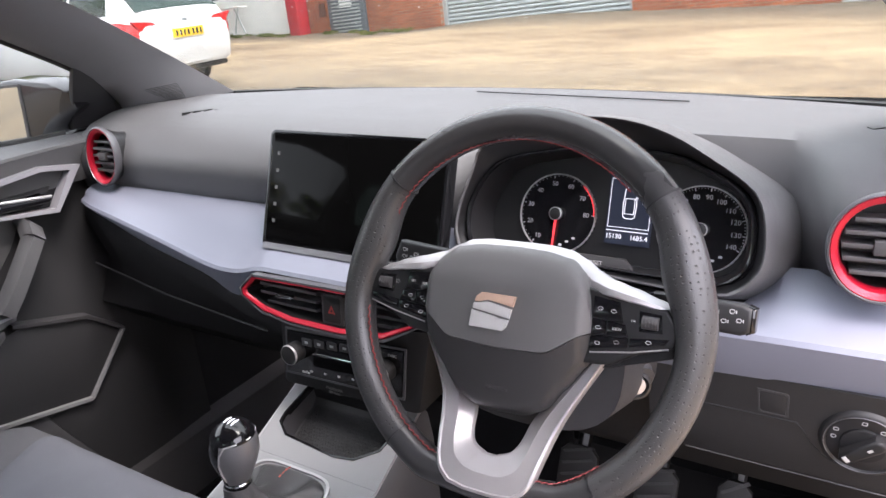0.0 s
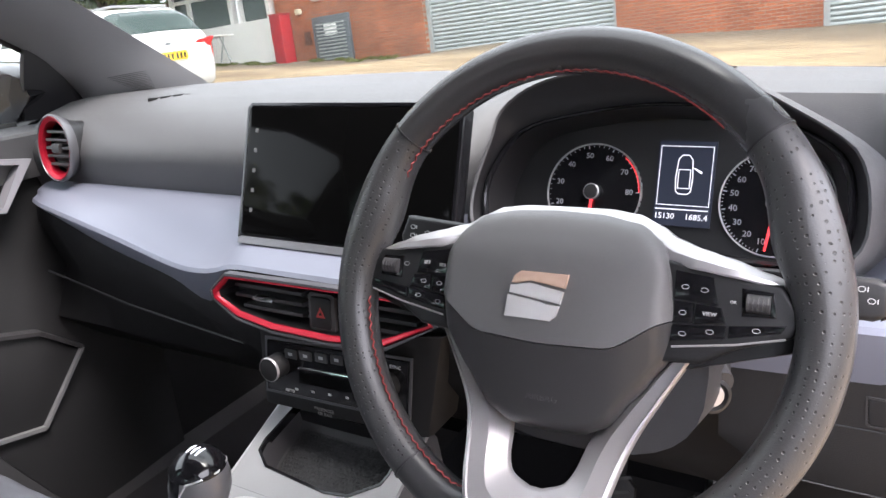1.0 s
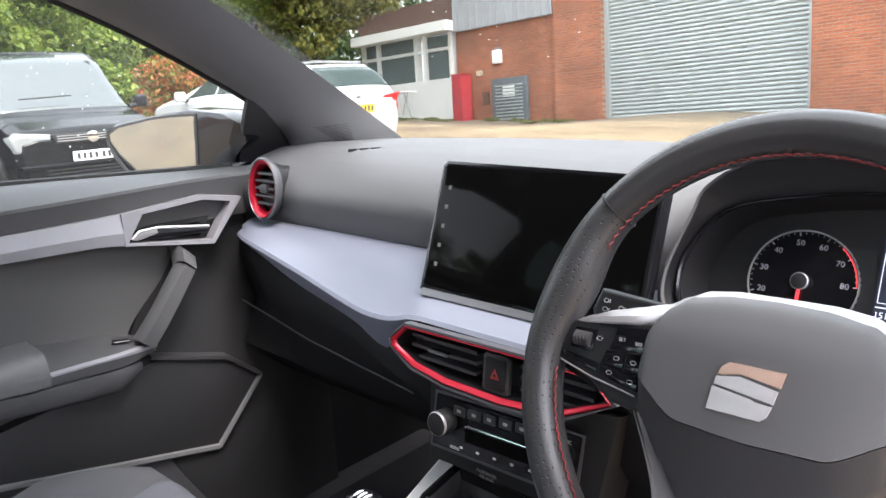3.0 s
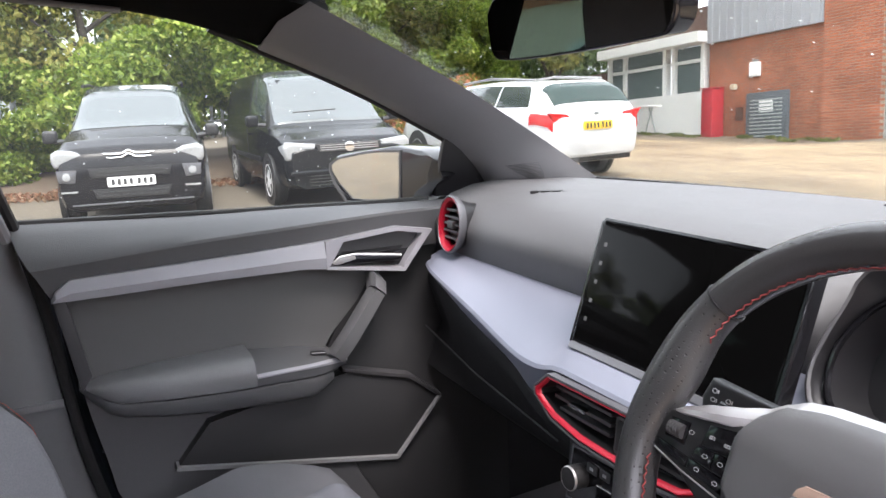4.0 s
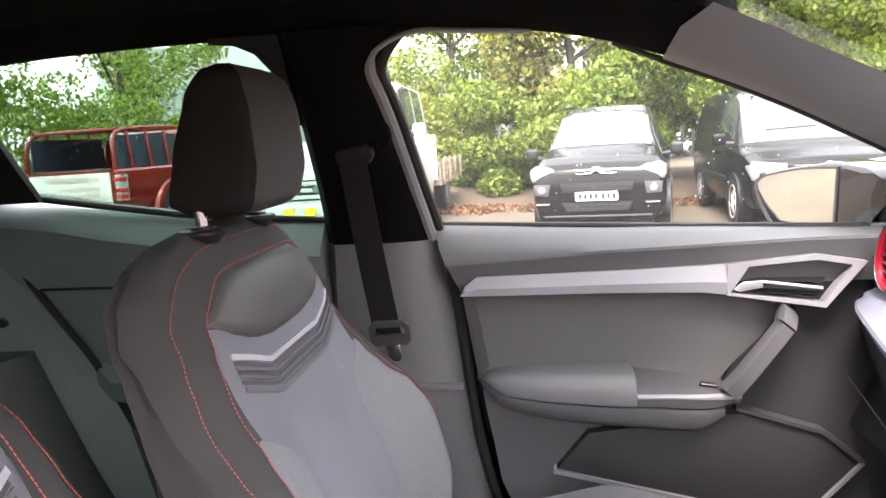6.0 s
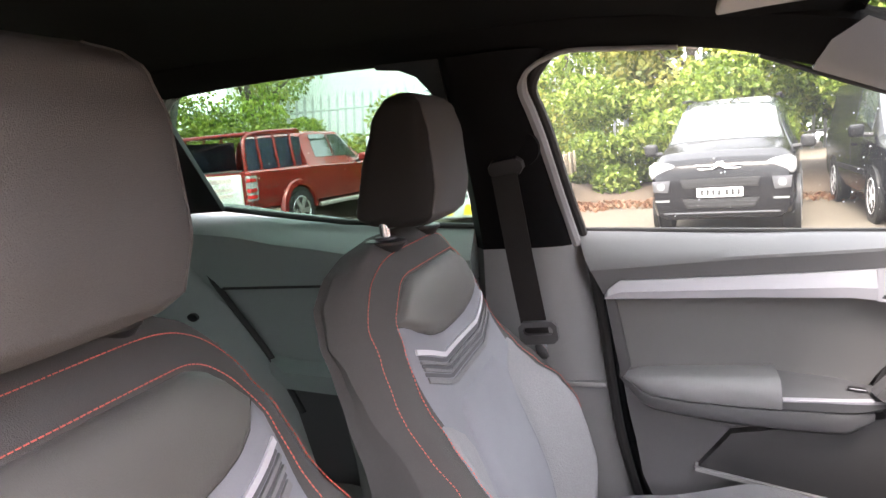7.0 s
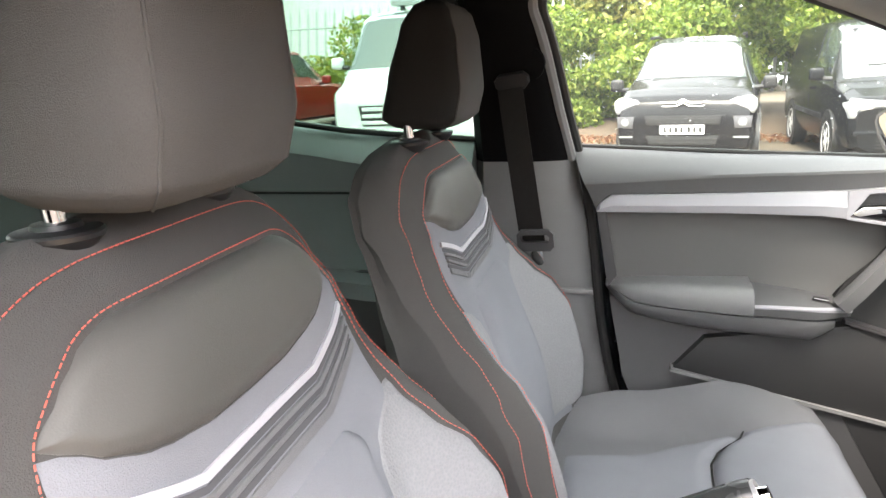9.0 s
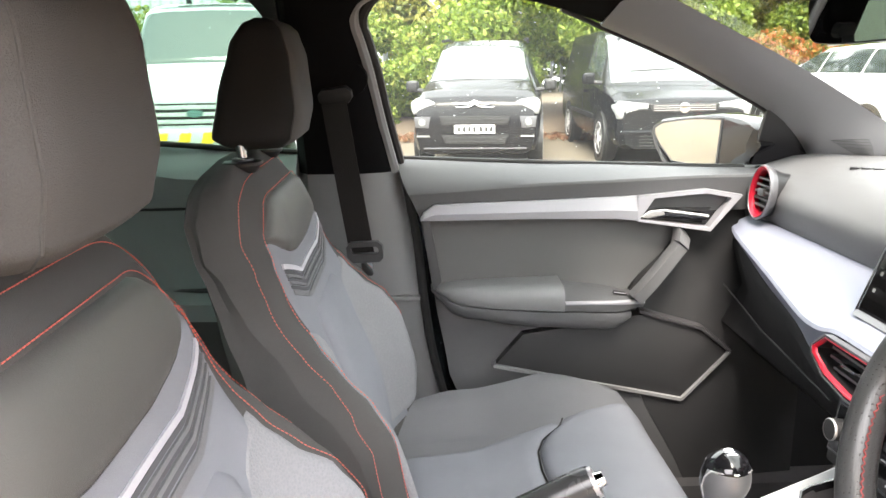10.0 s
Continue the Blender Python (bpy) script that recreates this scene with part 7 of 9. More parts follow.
    part("cushion_rear_panel", cush(lambda u: 0.02, lambda u: split(u) - 0.0015, half, 0.009), CLOTH_IN, cu, "blue-grey cloth panel", 60)
    part("cushion_front_panel", cush(lambda u: split(u) + 0.0015, lambda u: 0.466, half, 0.013), CLOTH_IN, cu, "blue-grey cloth front panel", 60)
    welt = []
    for k in range(-20, 21):
        u = 0.15 * k / 20
        welt.append(on_cushion(k / 20 * half(split(abs(u))), split(abs(u)), 0.0005))
    part("cushion_seam", tube(welt, 0.0018, 6), CLOTH_SHADE_SEAM, cu, "dark seam across the cushion")
    part("seat_base", box((-0.21, 0.0, -0.36), (0.21, 0.40, -0.12), 0.02), DARK, s, "black plastic seat base")
    part("side_cover", box((0.225, -0.06, -0.16), (0.262, 0.30, -0.02), 0.012), DARK, s)
    part("buckle", box((0.245, 0.02, 0.01), (0.268, 0.06, 0.09), 0.005), DARK, s)
    return s


build_seat(-0.322, -0.402, 0.672, "grey and black cloth passenger seat with red stitching")
build_seat(0.301, -0.431, 0.686, "grey and black cloth driver's seat with red stitching")

# ---- rear bench ----
rb = thing("back_bench", "dark cloth rear bench with a leatherette outer cheek", "car seat")
rings = []
for k in range(13):
    f = k / 12
    z = 0.66 + 0.50 * f
    y = -1.20 - 0.16 * f
    rings.append([Vector((x, y + 0.035 * math.sin(3.1 * (x + 0.62)) ** 2 * (1 - f), z)) for x in [-0.62 + 1.24 * j / 20 for j in range(21)]] + [Vector((x, y - 0.12, z)) for x in (0.62, 0.0, -0.62)])
part("backrest", ring_loft(rings), REARSEAT, rb, "", 60)
rings = []
for k in range(13):
    f = k / 12
    y = -1.20 + 0.46 * f
    rings.append([Vector((x, y, 0.665 - 0.05 * max(0, f - 0.8) / 0.2 + 0.012 * math.cos(10 * x))) for x in [-0.62 + 1.24 * j / 20 for j in range(21)]] + [Vector((0.62, y, 0.45)), Vector((-0.62, y, 0.45))])
part("cushion", ring_loft(rings), REARSEAT, rb, "", 60)
rings = []
for k in range(9):
    f = k / 8
    z = 0.66 + 0.30 * f
    rings.append([Vector((-0.69, -1.05 - 0.10 * f, z)), Vector((-0.66 + 0.03 * f, -1.02 - 0.12 * f, z)), Vector((-0.60 + 0.02 * f, -1.04 - 0.12 * f, z)), Vector((-0.56, -1.12 - 0.1 * f, z)), Vector((-0.56, -1.30, z)), Vector((-0.69, -1.30, z))])
part("outer_cheek", ring_loft(rings), REARSEAT, rb, "grey leatherette cheek", 60)
part("headrest", box((-0.45, -1.46, 1.17), (-0.20, -1.38, 1.30), 0.035, 4), CLOTH, rb, "dark cloth rear headrest")
part("belt_slot", prism([(0.016 * math.cos(q), 0.009 * math.sin(q)) for q in [2 * math.pi * k / 20 for k in range(20)]], axes((-0.600, -1.150, 1.03), (0.3, 1, 0.1), (0.2, 0, 1)), 0.006, 0.002), DARK, rb, "dark belt slot")

# ---- the yard outside ----
random.seed(7)
np.random.seed(7)
GX = [-900, -400, -150, -70, -45] + [-38 + 1.0 * k for k in range(60)] + [26, 34, 50, 90, 200, 500, 900]
GY = [-900, -400, -150, -70, -45] + [-30 + 1.0 * k for k in range(60)] + [34, 50, 90, 200, 500, 900]
bm = bmesh.new()
def level(x, y):
    cx, cy = max(-40, min(30, x)), max(-35, min(40, y))
    dip = 0.09 * ease(-x, 4.0, 7.5) * (1 - ease(y, 4.0, 6.0)) * ease(y, -3.0, -1.0)
    kerb = 0.30 * ease(y, 11.0, 17.0) * ease(-x, 7.5, 12.0)
    return (CAR @ Vector((cx, cy, 0))).z - dip - kerb + 0.012 * noise.noise(Vector((x * 0.3, y * 0.3, 0)))
gv = [[bm.verts.new((x, y, level(x, y))) for y in GY] for x in GX]
for i in range(len(GX) - 1):
    for j in range(len(GY) - 1):
        bm.faces.new((gv[i][j], gv[i + 1][j], gv[i + 1][j + 1], gv[i][j + 1]))
m, t, p = node_mat("worn_concrete_yard")
n, k = t.nodes, t.links
co = n.new("ShaderNodeTexCoord")
def noise_node(scale, detail=6, stretch=None, rough=0.6):
    nz = n.new("ShaderNodeTexNoise")
    nz.inputs["Scale"].default_value, nz.inputs["Detail"].default_value, nz.inputs["Roughness"].default_value = scale, detail, rough
    if stretch:
        mp = n.new("ShaderNodeMapping")
        mp.inputs["Scale"].default_value = stretch
        mp.inputs["Rotation"].default_value = (0, 0, radians(20))
        k.new(co.outputs["Object"], mp.inputs[0])
        k.new(mp.outputs[0], nz.inputs["Vector"])
    else:
        k.new(co.outputs["Object"], nz.inputs["Vector"])
    return nz
n1, n2, n3 = noise_node(0.5, 9, (0.7, 1.3, 1), 0.68), noise_node(5), noise_node(70, 4)
ramp = n.new("ShaderNodeValToRGB")
ramp.color_ramp.elements[0].position, ramp.color_ramp.elements[0].color = 0.34, (0.15, 0.108, 0.070, 1)
ramp.color_ramp.elements[1].position, ramp.color_ramp.elements[1].color = 0.66, (0.36, 0.272, 0.170, 1)
k.new(n1.outputs["Fac"], ramp.inputs[0])
mul = n.new("ShaderNodeMixRGB")
mul.blend_type, mul.inputs[0].default_value = "OVERLAY", 0.45
k.new(ramp.outputs[0], mul.inputs[1])
k.new(n2.outputs["Fac"], mul.inputs[2])
mul2 = n.new("ShaderNodeMixRGB")
mul2.blend_type, mul2.inputs[0].default_value = "OVERLAY", 0.35
k.new(mul.outputs[0], mul2.inputs[1])
k.new(n3.outputs["Fac"], mul2.inputs[2])
sep = n.new("ShaderNodeSeparateXYZ")
k.new(co.outputs["Object"], sep.inputs[0])
edge_n = n.new("ShaderNodeMath")
edge_n.operation = "MULTIPLY_ADD"
edge_n.inputs[1].default_value = 3.5
k.new(n2.outputs["Fac"], edge_n.inputs[0])
k.new(sep.outputs["X"], edge_n.inputs[2])
damp = n.new("ShaderNodeMapRange")
damp.inputs["From Min"].default_value, damp.inputs["From Max"].default_value = -4.5, 2.5
k.new(edge_n.outputs[0], damp.inputs["Value"])
dirt_haze_mix = n.new("ShaderNodeMixRGB")
dirt_haze_mix.blend_type = "MIX"
damp_y = n.new("ShaderNodeMapRange")
damp_y.inputs["From Min"].default_value, damp_y.inputs["From Max"].default_value = 5.5, 10.0
k.new(sep.outputs["Y"], damp_y.inputs["Value"])
both = n.new("ShaderNodeMath")
both.operation = "MAXIMUM"
k.new(damp.outputs[0], both.inputs[0])
k.new(damp_y.outputs[0], both.inputs[1])
wall_n = n.new("ShaderNodeMath")
wall_n.operation = "MULTIPLY_ADD"
wall_n.inputs[1].default_value = 5.0
k.new(n2.outputs["Fac"], wall_n.inputs[0])
k.new(sep.outputs["Y"], wall_n.inputs[2])
wall_dirt = n.new("ShaderNodeMapRange")
wall_dirt.inputs["From Min"].default_value, wall_dirt.inputs["From Max"].default_value = 15.5, 18.5
wall_dirt.inputs["To Min"].default_value, wall_dirt.inputs["To Max"].default_value = 1.0, 0.15
k.new(wall_n.outputs[0], wall_dirt.inputs["Value"])
clean = n.new("ShaderNodeMath")
clean.operation = "MULTIPLY"
k.new(both.outputs[0], clean.inputs[0])
k.new(wall_dirt.outputs[0], clean.inputs[1])
k.new(clean.outputs[0], dirt_haze_mix.inputs[0])
grit = n.new("ShaderNodeMixRGB")
grit.inputs[1].default_value, grit.inputs[2].default_value = (0.075, 0.062, 0.048, 1), (0.17, 0.145, 0.11, 1)
k.new(n2.outputs["Fac"], grit.inputs[0])
k.new(grit.outputs[0], dirt_haze_mix.inputs[1])
k.new(mul2.outputs[0], dirt_haze_mix.inputs[2])
k.new(dirt_haze_mix.outputs[0], p.inputs["Base Color"])
rr = n.new("ShaderNodeMapRange")
rr.inputs["To Min"].default_value, rr.inputs["To Max"].default_value = 0.55, 0.9
p.inputs["Specular IOR Level"].default_value = 0.25
k.new(n2.outputs["Fac"], rr.inputs["Value"])
k.new(rr.outputs[0], p.inputs["Roughness"])
b = n.new("ShaderNodeBump")
b.inputs["Strength"].default_value, b.inputs["Distance"].default_value = 0.3, 0.01
k.new(n3.outputs["Fac"], b.inputs["Height"])
k.new(b.outputs[0], p.inputs["Normal"])
single("ground", bm, m, "damp sandy concrete yard sloping up to the building", "yard", kind="structure", place=Matrix.Identity(4))

BRICK, tb, pb = node_mat("red_brick")
bt = tb.nodes.new("ShaderNodeTexBrick")
bt.inputs["Color1"].default_value, bt.inputs["Color2"].default_value, bt.inputs["Mortar"].default_value = (0.34, 0.105, 0.045, 1), (0.25, 0.075, 0.035, 1), (0.26, 0.20, 0.15, 1)
bt.inputs["Scale"].default_value = 1.0
bt.inputs["Brick Width"].default_value, bt.inputs["Row Height"].default_value, bt.inputs["Mortar Size"].default_value = 0.225, 0.075, 0.006
mp = tb.nodes.new("ShaderNodeMapping")
mp.inputs["Rotation"].default_value = (radians(90), 0, 0)
cb = tb.nodes.new("ShaderNodeTexCoord")
tb.links.new(cb.outputs["Object"], mp.inputs[0])
tb.links.new(mp.outputs[0], bt.inputs["Vector"])
nb = tb.nodes.new("ShaderNodeTexNoise")
nb.inputs["Scale"].default_value = 0.8
tb.links.new(cb.outputs["Object"], nb.inputs["Vector"])
ov = tb.nodes.new("ShaderNodeMixRGB")
ov.blend_type, ov.inputs[0].default_value = "OVERLAY", 0.5
tb.links.new(bt.outputs[0], ov.inputs[1])
tb.links.new(nb.outputs["Fac"], ov.inputs[2])
tb.links.new(ov.outputs[0], pb.inputs["Base Color"])
pb.inputs["Roughness"].default_value = 0.9
WHITE = surface("weathered_white_paint", (0.80, 0.80, 0.78), 0.6, grain=40, bump=0.2, vary=0.08, wear=2)
METAL = surface("galvanised_shutter", (0.36, 0.39, 0.39), 0.45, 0.3, grain=30, bump=0.05, vary=0.08, wear=1.2)
CLAD = surface("grey_cladding", (0.33, 0.34, 0.36), 0.55, grain=30, bump=0.1, vary=0.08, wear=1.0)
REDPAINT = surface("red_paint", (0.42, 0.03, 0.04), 0.45, grain=60, bump=0.1, wear=3)
SLATE = surface("slate_blue_door", (0.10, 0.115, 0.13), 0.5, grain=60, bump=0.1, wear=3)
PANE = surface("dark_pane", (0.10, 0.13, 0.13), 0.10, grain=5, bump=0, vary=0.3, wear=1.5)
DARKWOOD = surface("dark_timber", (0.10, 0.05, 0.035), 0.8, grain=60, bump=0.3, wear=4)

WY = 17.5
def wz(x):
    return level(x, WY) - 0.05
ONE = Matrix.Identity(4)
house = thing("industrial_unit", "red brick industrial unit with roller shutters and a white shopfront", "building", place=ONE)
def wall_box(name, x0, x1, z0, z1, y0, y1, mat, lab="", parent=None, bev=0.0):
    return part(name, box((x0, y0, z0), (x1, y1, z1), bev), mat, parent or house, lab)
SHX0, SHX1, TOP = -10.35, -5.05, 7.2
wall_box("brick_pier", -11.9, SHX0, wz(-11) - 0.3, TOP, WY - 0.15, WY + 0.4, BRICK, "brick pier beside the shutter")
wall_box("brick_wall", -15.75, -11.9, wz(-14) - 0.3, 4.45, WY, WY + 0.4, BRICK, "red brick wall")
wall_box("brick_pier", SHX1, -0.7, wz(-4) - 0.4, TOP, WY - 0.15, WY + 0.4, BRICK, "brick pier between the shutters")
wall_box("upper_cladding", -15.75, -11.95, 4.45, TOP, WY - 0.12, WY + 0.3, CLAD, "grey ribbed metal cladding")
for i in range(14):
    wall_box("cladding_rib", -15.6 + i * 0.27, -15.54 + i * 0.27, 4.45, TOP, WY - 0.16, WY - 0.11, CLAD)
wall_box("lintel", SHX0, SHX1, 6.2, TOP, WY, WY + 0.4, BRICK)
wall_box("lintel", -0.7, 5.5, 6.2, TOP, WY, WY + 0.4, BRICK)
wall_box("brick_wall", 5.5, 12, wz(9) - 1, TOP, WY - 0.15, WY + 0.4, BRICK)
wall_box("roof", -20, 12, TOP, TOP + 0.25, WY - 0.3, WY + 9, CLAD, "flat grey roof edge")
wall_box("rear_wall", -20, 12, wz(-4) - 1, TOP, WY + 8.6, WY + 9, BRICK)
def shutter(x0, x1, lab):
    sh = part("roller_shutter", box((x0, WY + 0.12, wz(x0) - 0.3), (x1, WY + 0.16, 6.2)), METAL, house, lab)
    prof = [(0.0, 0.0), (0.035, 0.02), (0.045, 0.05), (0.035, 0.085), (0.0, 0.104)]
    bmx = ring_loft([[Vector((x, -a, b)) for a, b in prof] for x in (x0 + 0.02, x1 - 0.02)])
    z, first = wz((x0 + x1) / 2) - 0.1, None
    while z < 6.15:
        if first is None:
            o = part("shutter_slat", bmx, METAL, sh, angle=60)
            first = o
        else:
            o = new("shutter_slat", first.data)
            o.parent = sh
        o.location = (0, WY + 0.12, z)
        z += 0.106
    for x in (x0, x1):
        part("guide_rail", box((x - 0.06, WY + 0.02, wz(x) - 0.2), (x + 0.06, WY + 0.14, 6.2)), METAL, sh)
shutter(SHX0 + 0.06, SHX1 - 0.06, "large galvanised roller shutter")
shutter(-0.64, 5.44, "second galvanised roller shutter")
# white shopfront
bz = wz(-18) + 0.15
wall_box("white_panel", -20.3, -15.8, bz - 0.4, bz + 1.05, WY - 0.02, WY + 0.3, WHITE, "white painted timber panel")
wall_box("dark_fascia", -20.4, -15.75, bz + 2.86, bz + 3.6, WY - 0.1, WY + 0.3, DARKWOOD, "brown timber boarding above the shopfront")
wall_box("white_fascia", -20.4, -15.75, bz + 2.55, bz + 2.85, WY - 0.5, WY + 0.3, WHITE, "white fascia board")
for x in (-20.3, -19.5, -17.6, -17.2, -16.0):
    wall_box("mullion", x - 0.07, x + 0.07, bz + 1.0, bz + 2.6, WY - 0.04, WY + 0.2, WHITE)
for z in (bz + 1.05, bz + 2.05):
    wall_box("transom", -20.3, -16.0, z - 0.05, z + 0.05, WY - 0.035, WY + 0.2, WHITE)
for x0, x1, z0, z1 in ((-20.2, -17.65, 1.1, 2.0), (-20.2, -19.55, 2.1, 2.55), (-19.4, -17.65, 2.1, 2.55), (-17.1, -16.1, 1.1, 2.5)):
    wall_box("pane", x0, x1, bz + z0, bz + z1, WY + 0.05, WY + 0.07, PANE, "dark shopfront pane")
wall_box("brick_wall", -26, -20.35, bz - 0.4, 4.2, WY + 0.5, WY + 0.9, DARKWOOD, "dark timber end wall")
# things by the wall
gz = wz(-14) - 0.06
gd = thing("meter_cupboard", "slate grey double-door meter cupboard with a notice", "metal cupboard", place=ONE)
part("door_frame", box((-14.28, WY - 0.12, gz), (-12.93, WY - 0.004, gz + 1.36), 0.01), SLATE, gd)
for k in range(11):
    part("louvre", box((-14.13, WY - 0.15, gz + 0.12 + 0.1 * k), (-13.08, WY - 0.12, gz + 0.16 + 0.1 * k), 0.008), METAL, gd)
part("notice", box((-13.83, WY - 0.135, gz + 0.80), (-13.38, WY - 0.121, gz + 1.15)), WHITE, gd, "white paper notice")
rb_z = wz(-15.5)
bin_ = thing("red_cabinet", "tall red metal cabinet against the white wall", "metal cabinet", place=ONE)
part("cabinet_body", box((-15.55, WY - 0.55, rb_z - 0.1), (-15.13, WY - 0.06, rb_z + 1.42), 0.02), REDPAINT, bin_)
part("cabinet_lid", box((-15.58, WY - 0.58, rb_z + 1.425), (-15.10, WY - 0.06, rb_z + 1.46), 0.01), REDPAINT, bin_)
al = thing("alarm_box", "white alarm box on the brick wall", "alarm box", place=ONE)
part("box_shell", box((-14.18, WY - 0.16, 3.30), (-13.88, WY - 0.004, 3.70), 0.03), WHITE, al)
part("box_top", box((-14.10, WY - 0.14, 3.705), (-13.95, WY - 0.02, 3.77), 0.02), surface("alarm_grey", (0.2, 0.2, 0.2), 0.5), al)
single("wall_lamp", box((-14.85, WY - 0.16, 3.0), (-14.68, WY - 0.004, 3.16), 0.03), surface("lamp_cream", (0.55, 0.5, 0.38), 0.5), "small cream wall lamp on brick", "wall lamp", place=ONE)
single("vent_grille", box((-14.72, WY - 0.04, 2.08), (-14.47, WY - 0.002, 2.48), 0.01), DARKWOOD, "small brown air grille in the brick wall", "air grille", place=ONE)
tb_ = thing("trestle_table", "pale folding table standing by the white wall", "table", place=ONE)
part("table_top", box((-19.0, WY - 1.1, bz + 0.72), (-17.2, WY - 0.5, bz + 0.76), 0.01), WHITE, tb_)
for x in (-18.8, -17.4):
    part("leg", tube([(x - 0.1, WY - 0.9, bz - 0.05), (x + 0.1, WY - 0.8, bz + 0.72)], 0.025, 8), METAL, tb_)
    part("leg", tube([(x + 0.12, WY - 0.7, bz - 0.05), (x - 0.08, WY - 0.8, bz + 0.72)], 0.025, 8), METAL, tb_)

# ---- vehicles ----
TYRE = surface("tyre_rubber", (0.015, 0.015, 0.015), 0.85, grain=60, bump=0.3)
ALLOY = surface("alloy", (0.55, 0.56, 0.57), 0.3, 0.8, grain=60, bump=0)
CARGLASS = surface("car_glass", (0.04, 0.05, 0.05), 0.05, grain=5, bump=0, vary=0.1, rough_vary=0.02, spec=0.6)
CARGLASS.node_tree.nodes["Principled BSDF"].inputs["IOR"].default_value = 1.75
LAMP = surface("headlamp_lens", (0.26, 0.265, 0.265), 0.2, 0.1, grain=60, bump=0.2, kind="cells")
TAIL = surface("tail_lamp", (0.50, 0.02, 0.02), 0.15, grain=40, bump=0.1)
BLACKTRIM = surface("black_car_trim", (0.012, 0.012, 0.012), 0.5, grain=200, bump=0.1)
PLATE_W = surface("white_plate", (0.75, 0.75, 0.75), 0.4, grain=200, bump=0)
PLATE_Y = surface("yellow_plate", (0.78, 0.50, 0.03), 0.4, grain=200, bump=0)
PLATE_INK = surface("plate_bars", (0.03, 0.03, 0.03), 0.5, grain=200, bump=0)


def car_paint(name, colour, metal=0.2, coat=0.35):
    return surface(name, colour, 0.22, metal, grain=900, bump=0.0, vary=0.10, wear=3.0, coat=coat, spec=0.6 * coat + 0.1)


class Hull:
    """A car body skinned over stations: x, half width, sill, belt, top, top half width."""
    def __init__(self, stations):
        self.st = stations
    def at(self, x):
        s = self.st
        x = max(s[0][0], min(s[-1][0], x))
        for a, b in zip(s, s[1:]):
            if x <= b[0] + 1e-9:
                f = (x - a[0]) / (b[0] - a[0])
                return [u + (v - u) * f for u, v in zip(a, b)]
        return list(s[-1])
    def ring(self, x):
        _, w, lo, belt, top, tw = self.at(x)
        half = [(0.0, lo), (0.80 * w, lo), (0.95 * w, lo + 0.06), (w, lo + 0.22), (w, belt - 0.16), (0.985 * w, belt - 0.02), (0.96 * w, belt), (tw + 0.25 * (0.96 * w - tw), belt + 0.75 * (top - belt)), (tw, top - 0.05 * min(1, (top - belt) * 3)), (0.82 * tw, top - 0.008), (0.4 * tw, top), (0.0, top + 0.004)]
        return half
    def point(self, x, s, off=0.0, side=1):
        r = self.ring(x)
        i = min(len(r) - 2, int(s))
        f = s - i
        a, b = Vector(r[i]), Vector(r[i + 1])
        p = a.lerp(b, f)
        n = Vector(((b - a).y, -(b - a).x))
        n = n.normalized() if n.length else Vector((0, 1))
        p = p + n * off
        return Vector((x, side * p.x, p.y))
    def skin(self, n=64):
        xs = sorted({round(self.st[0][0] + (self.st[-1][0] - self.st[0][0]) * i / n, 4) for i in range(n + 1)} | {q[0] for q in self.st})
        rings = []
        for x in xs:
            h = self.ring(x)
            rings.append([Vector((x, a, b)) for a, b in h] + [Vector((x, -a, b)) for a, b in reversed(h[1:-1])])
        return ring_loft(rings)
    def pane(self, x0, x1, s0, s1, off, side=1, slant0=0.0, slant1=0.0, nx=10, ns=4):
        rings = []
        for i in range(nx + 1):
            row, low = [], []
            for j in range(ns + 1):
                f = j / ns
                a, b = x0 + slant0 * f, x1 + slant1 * f
                x = a + (b - a) * i / nx
                row.append(self.point(x, s0 + (s1 - s0) * f, off, side))
                low.append(self.point(x, s0 + (s1 - s0) * f, -0.02, side))
            rings.append(row + low[::-1])
        return ring_loft(rings)
    def band(self, x0, x1, s0, off, nx=10, side_max=None):
        """A pane right across the top, such as a windscreen."""
        rings = []
        for i in range(nx + 1):
            x = x0 + (x1 - x0) * i / nx
            row = [self.point(x, q, off, 1) for q in [s0 + (10.98 - s0) * j / 8 for j in range(9)]]
            row += [Vector((p.x, -p.y, p.z)) for p in reversed(row)]
            low = [p - Vector((0, 0, 0.03)) for p in row]
            rings.append(row + low[::-1])
        return ring_loft(rings)


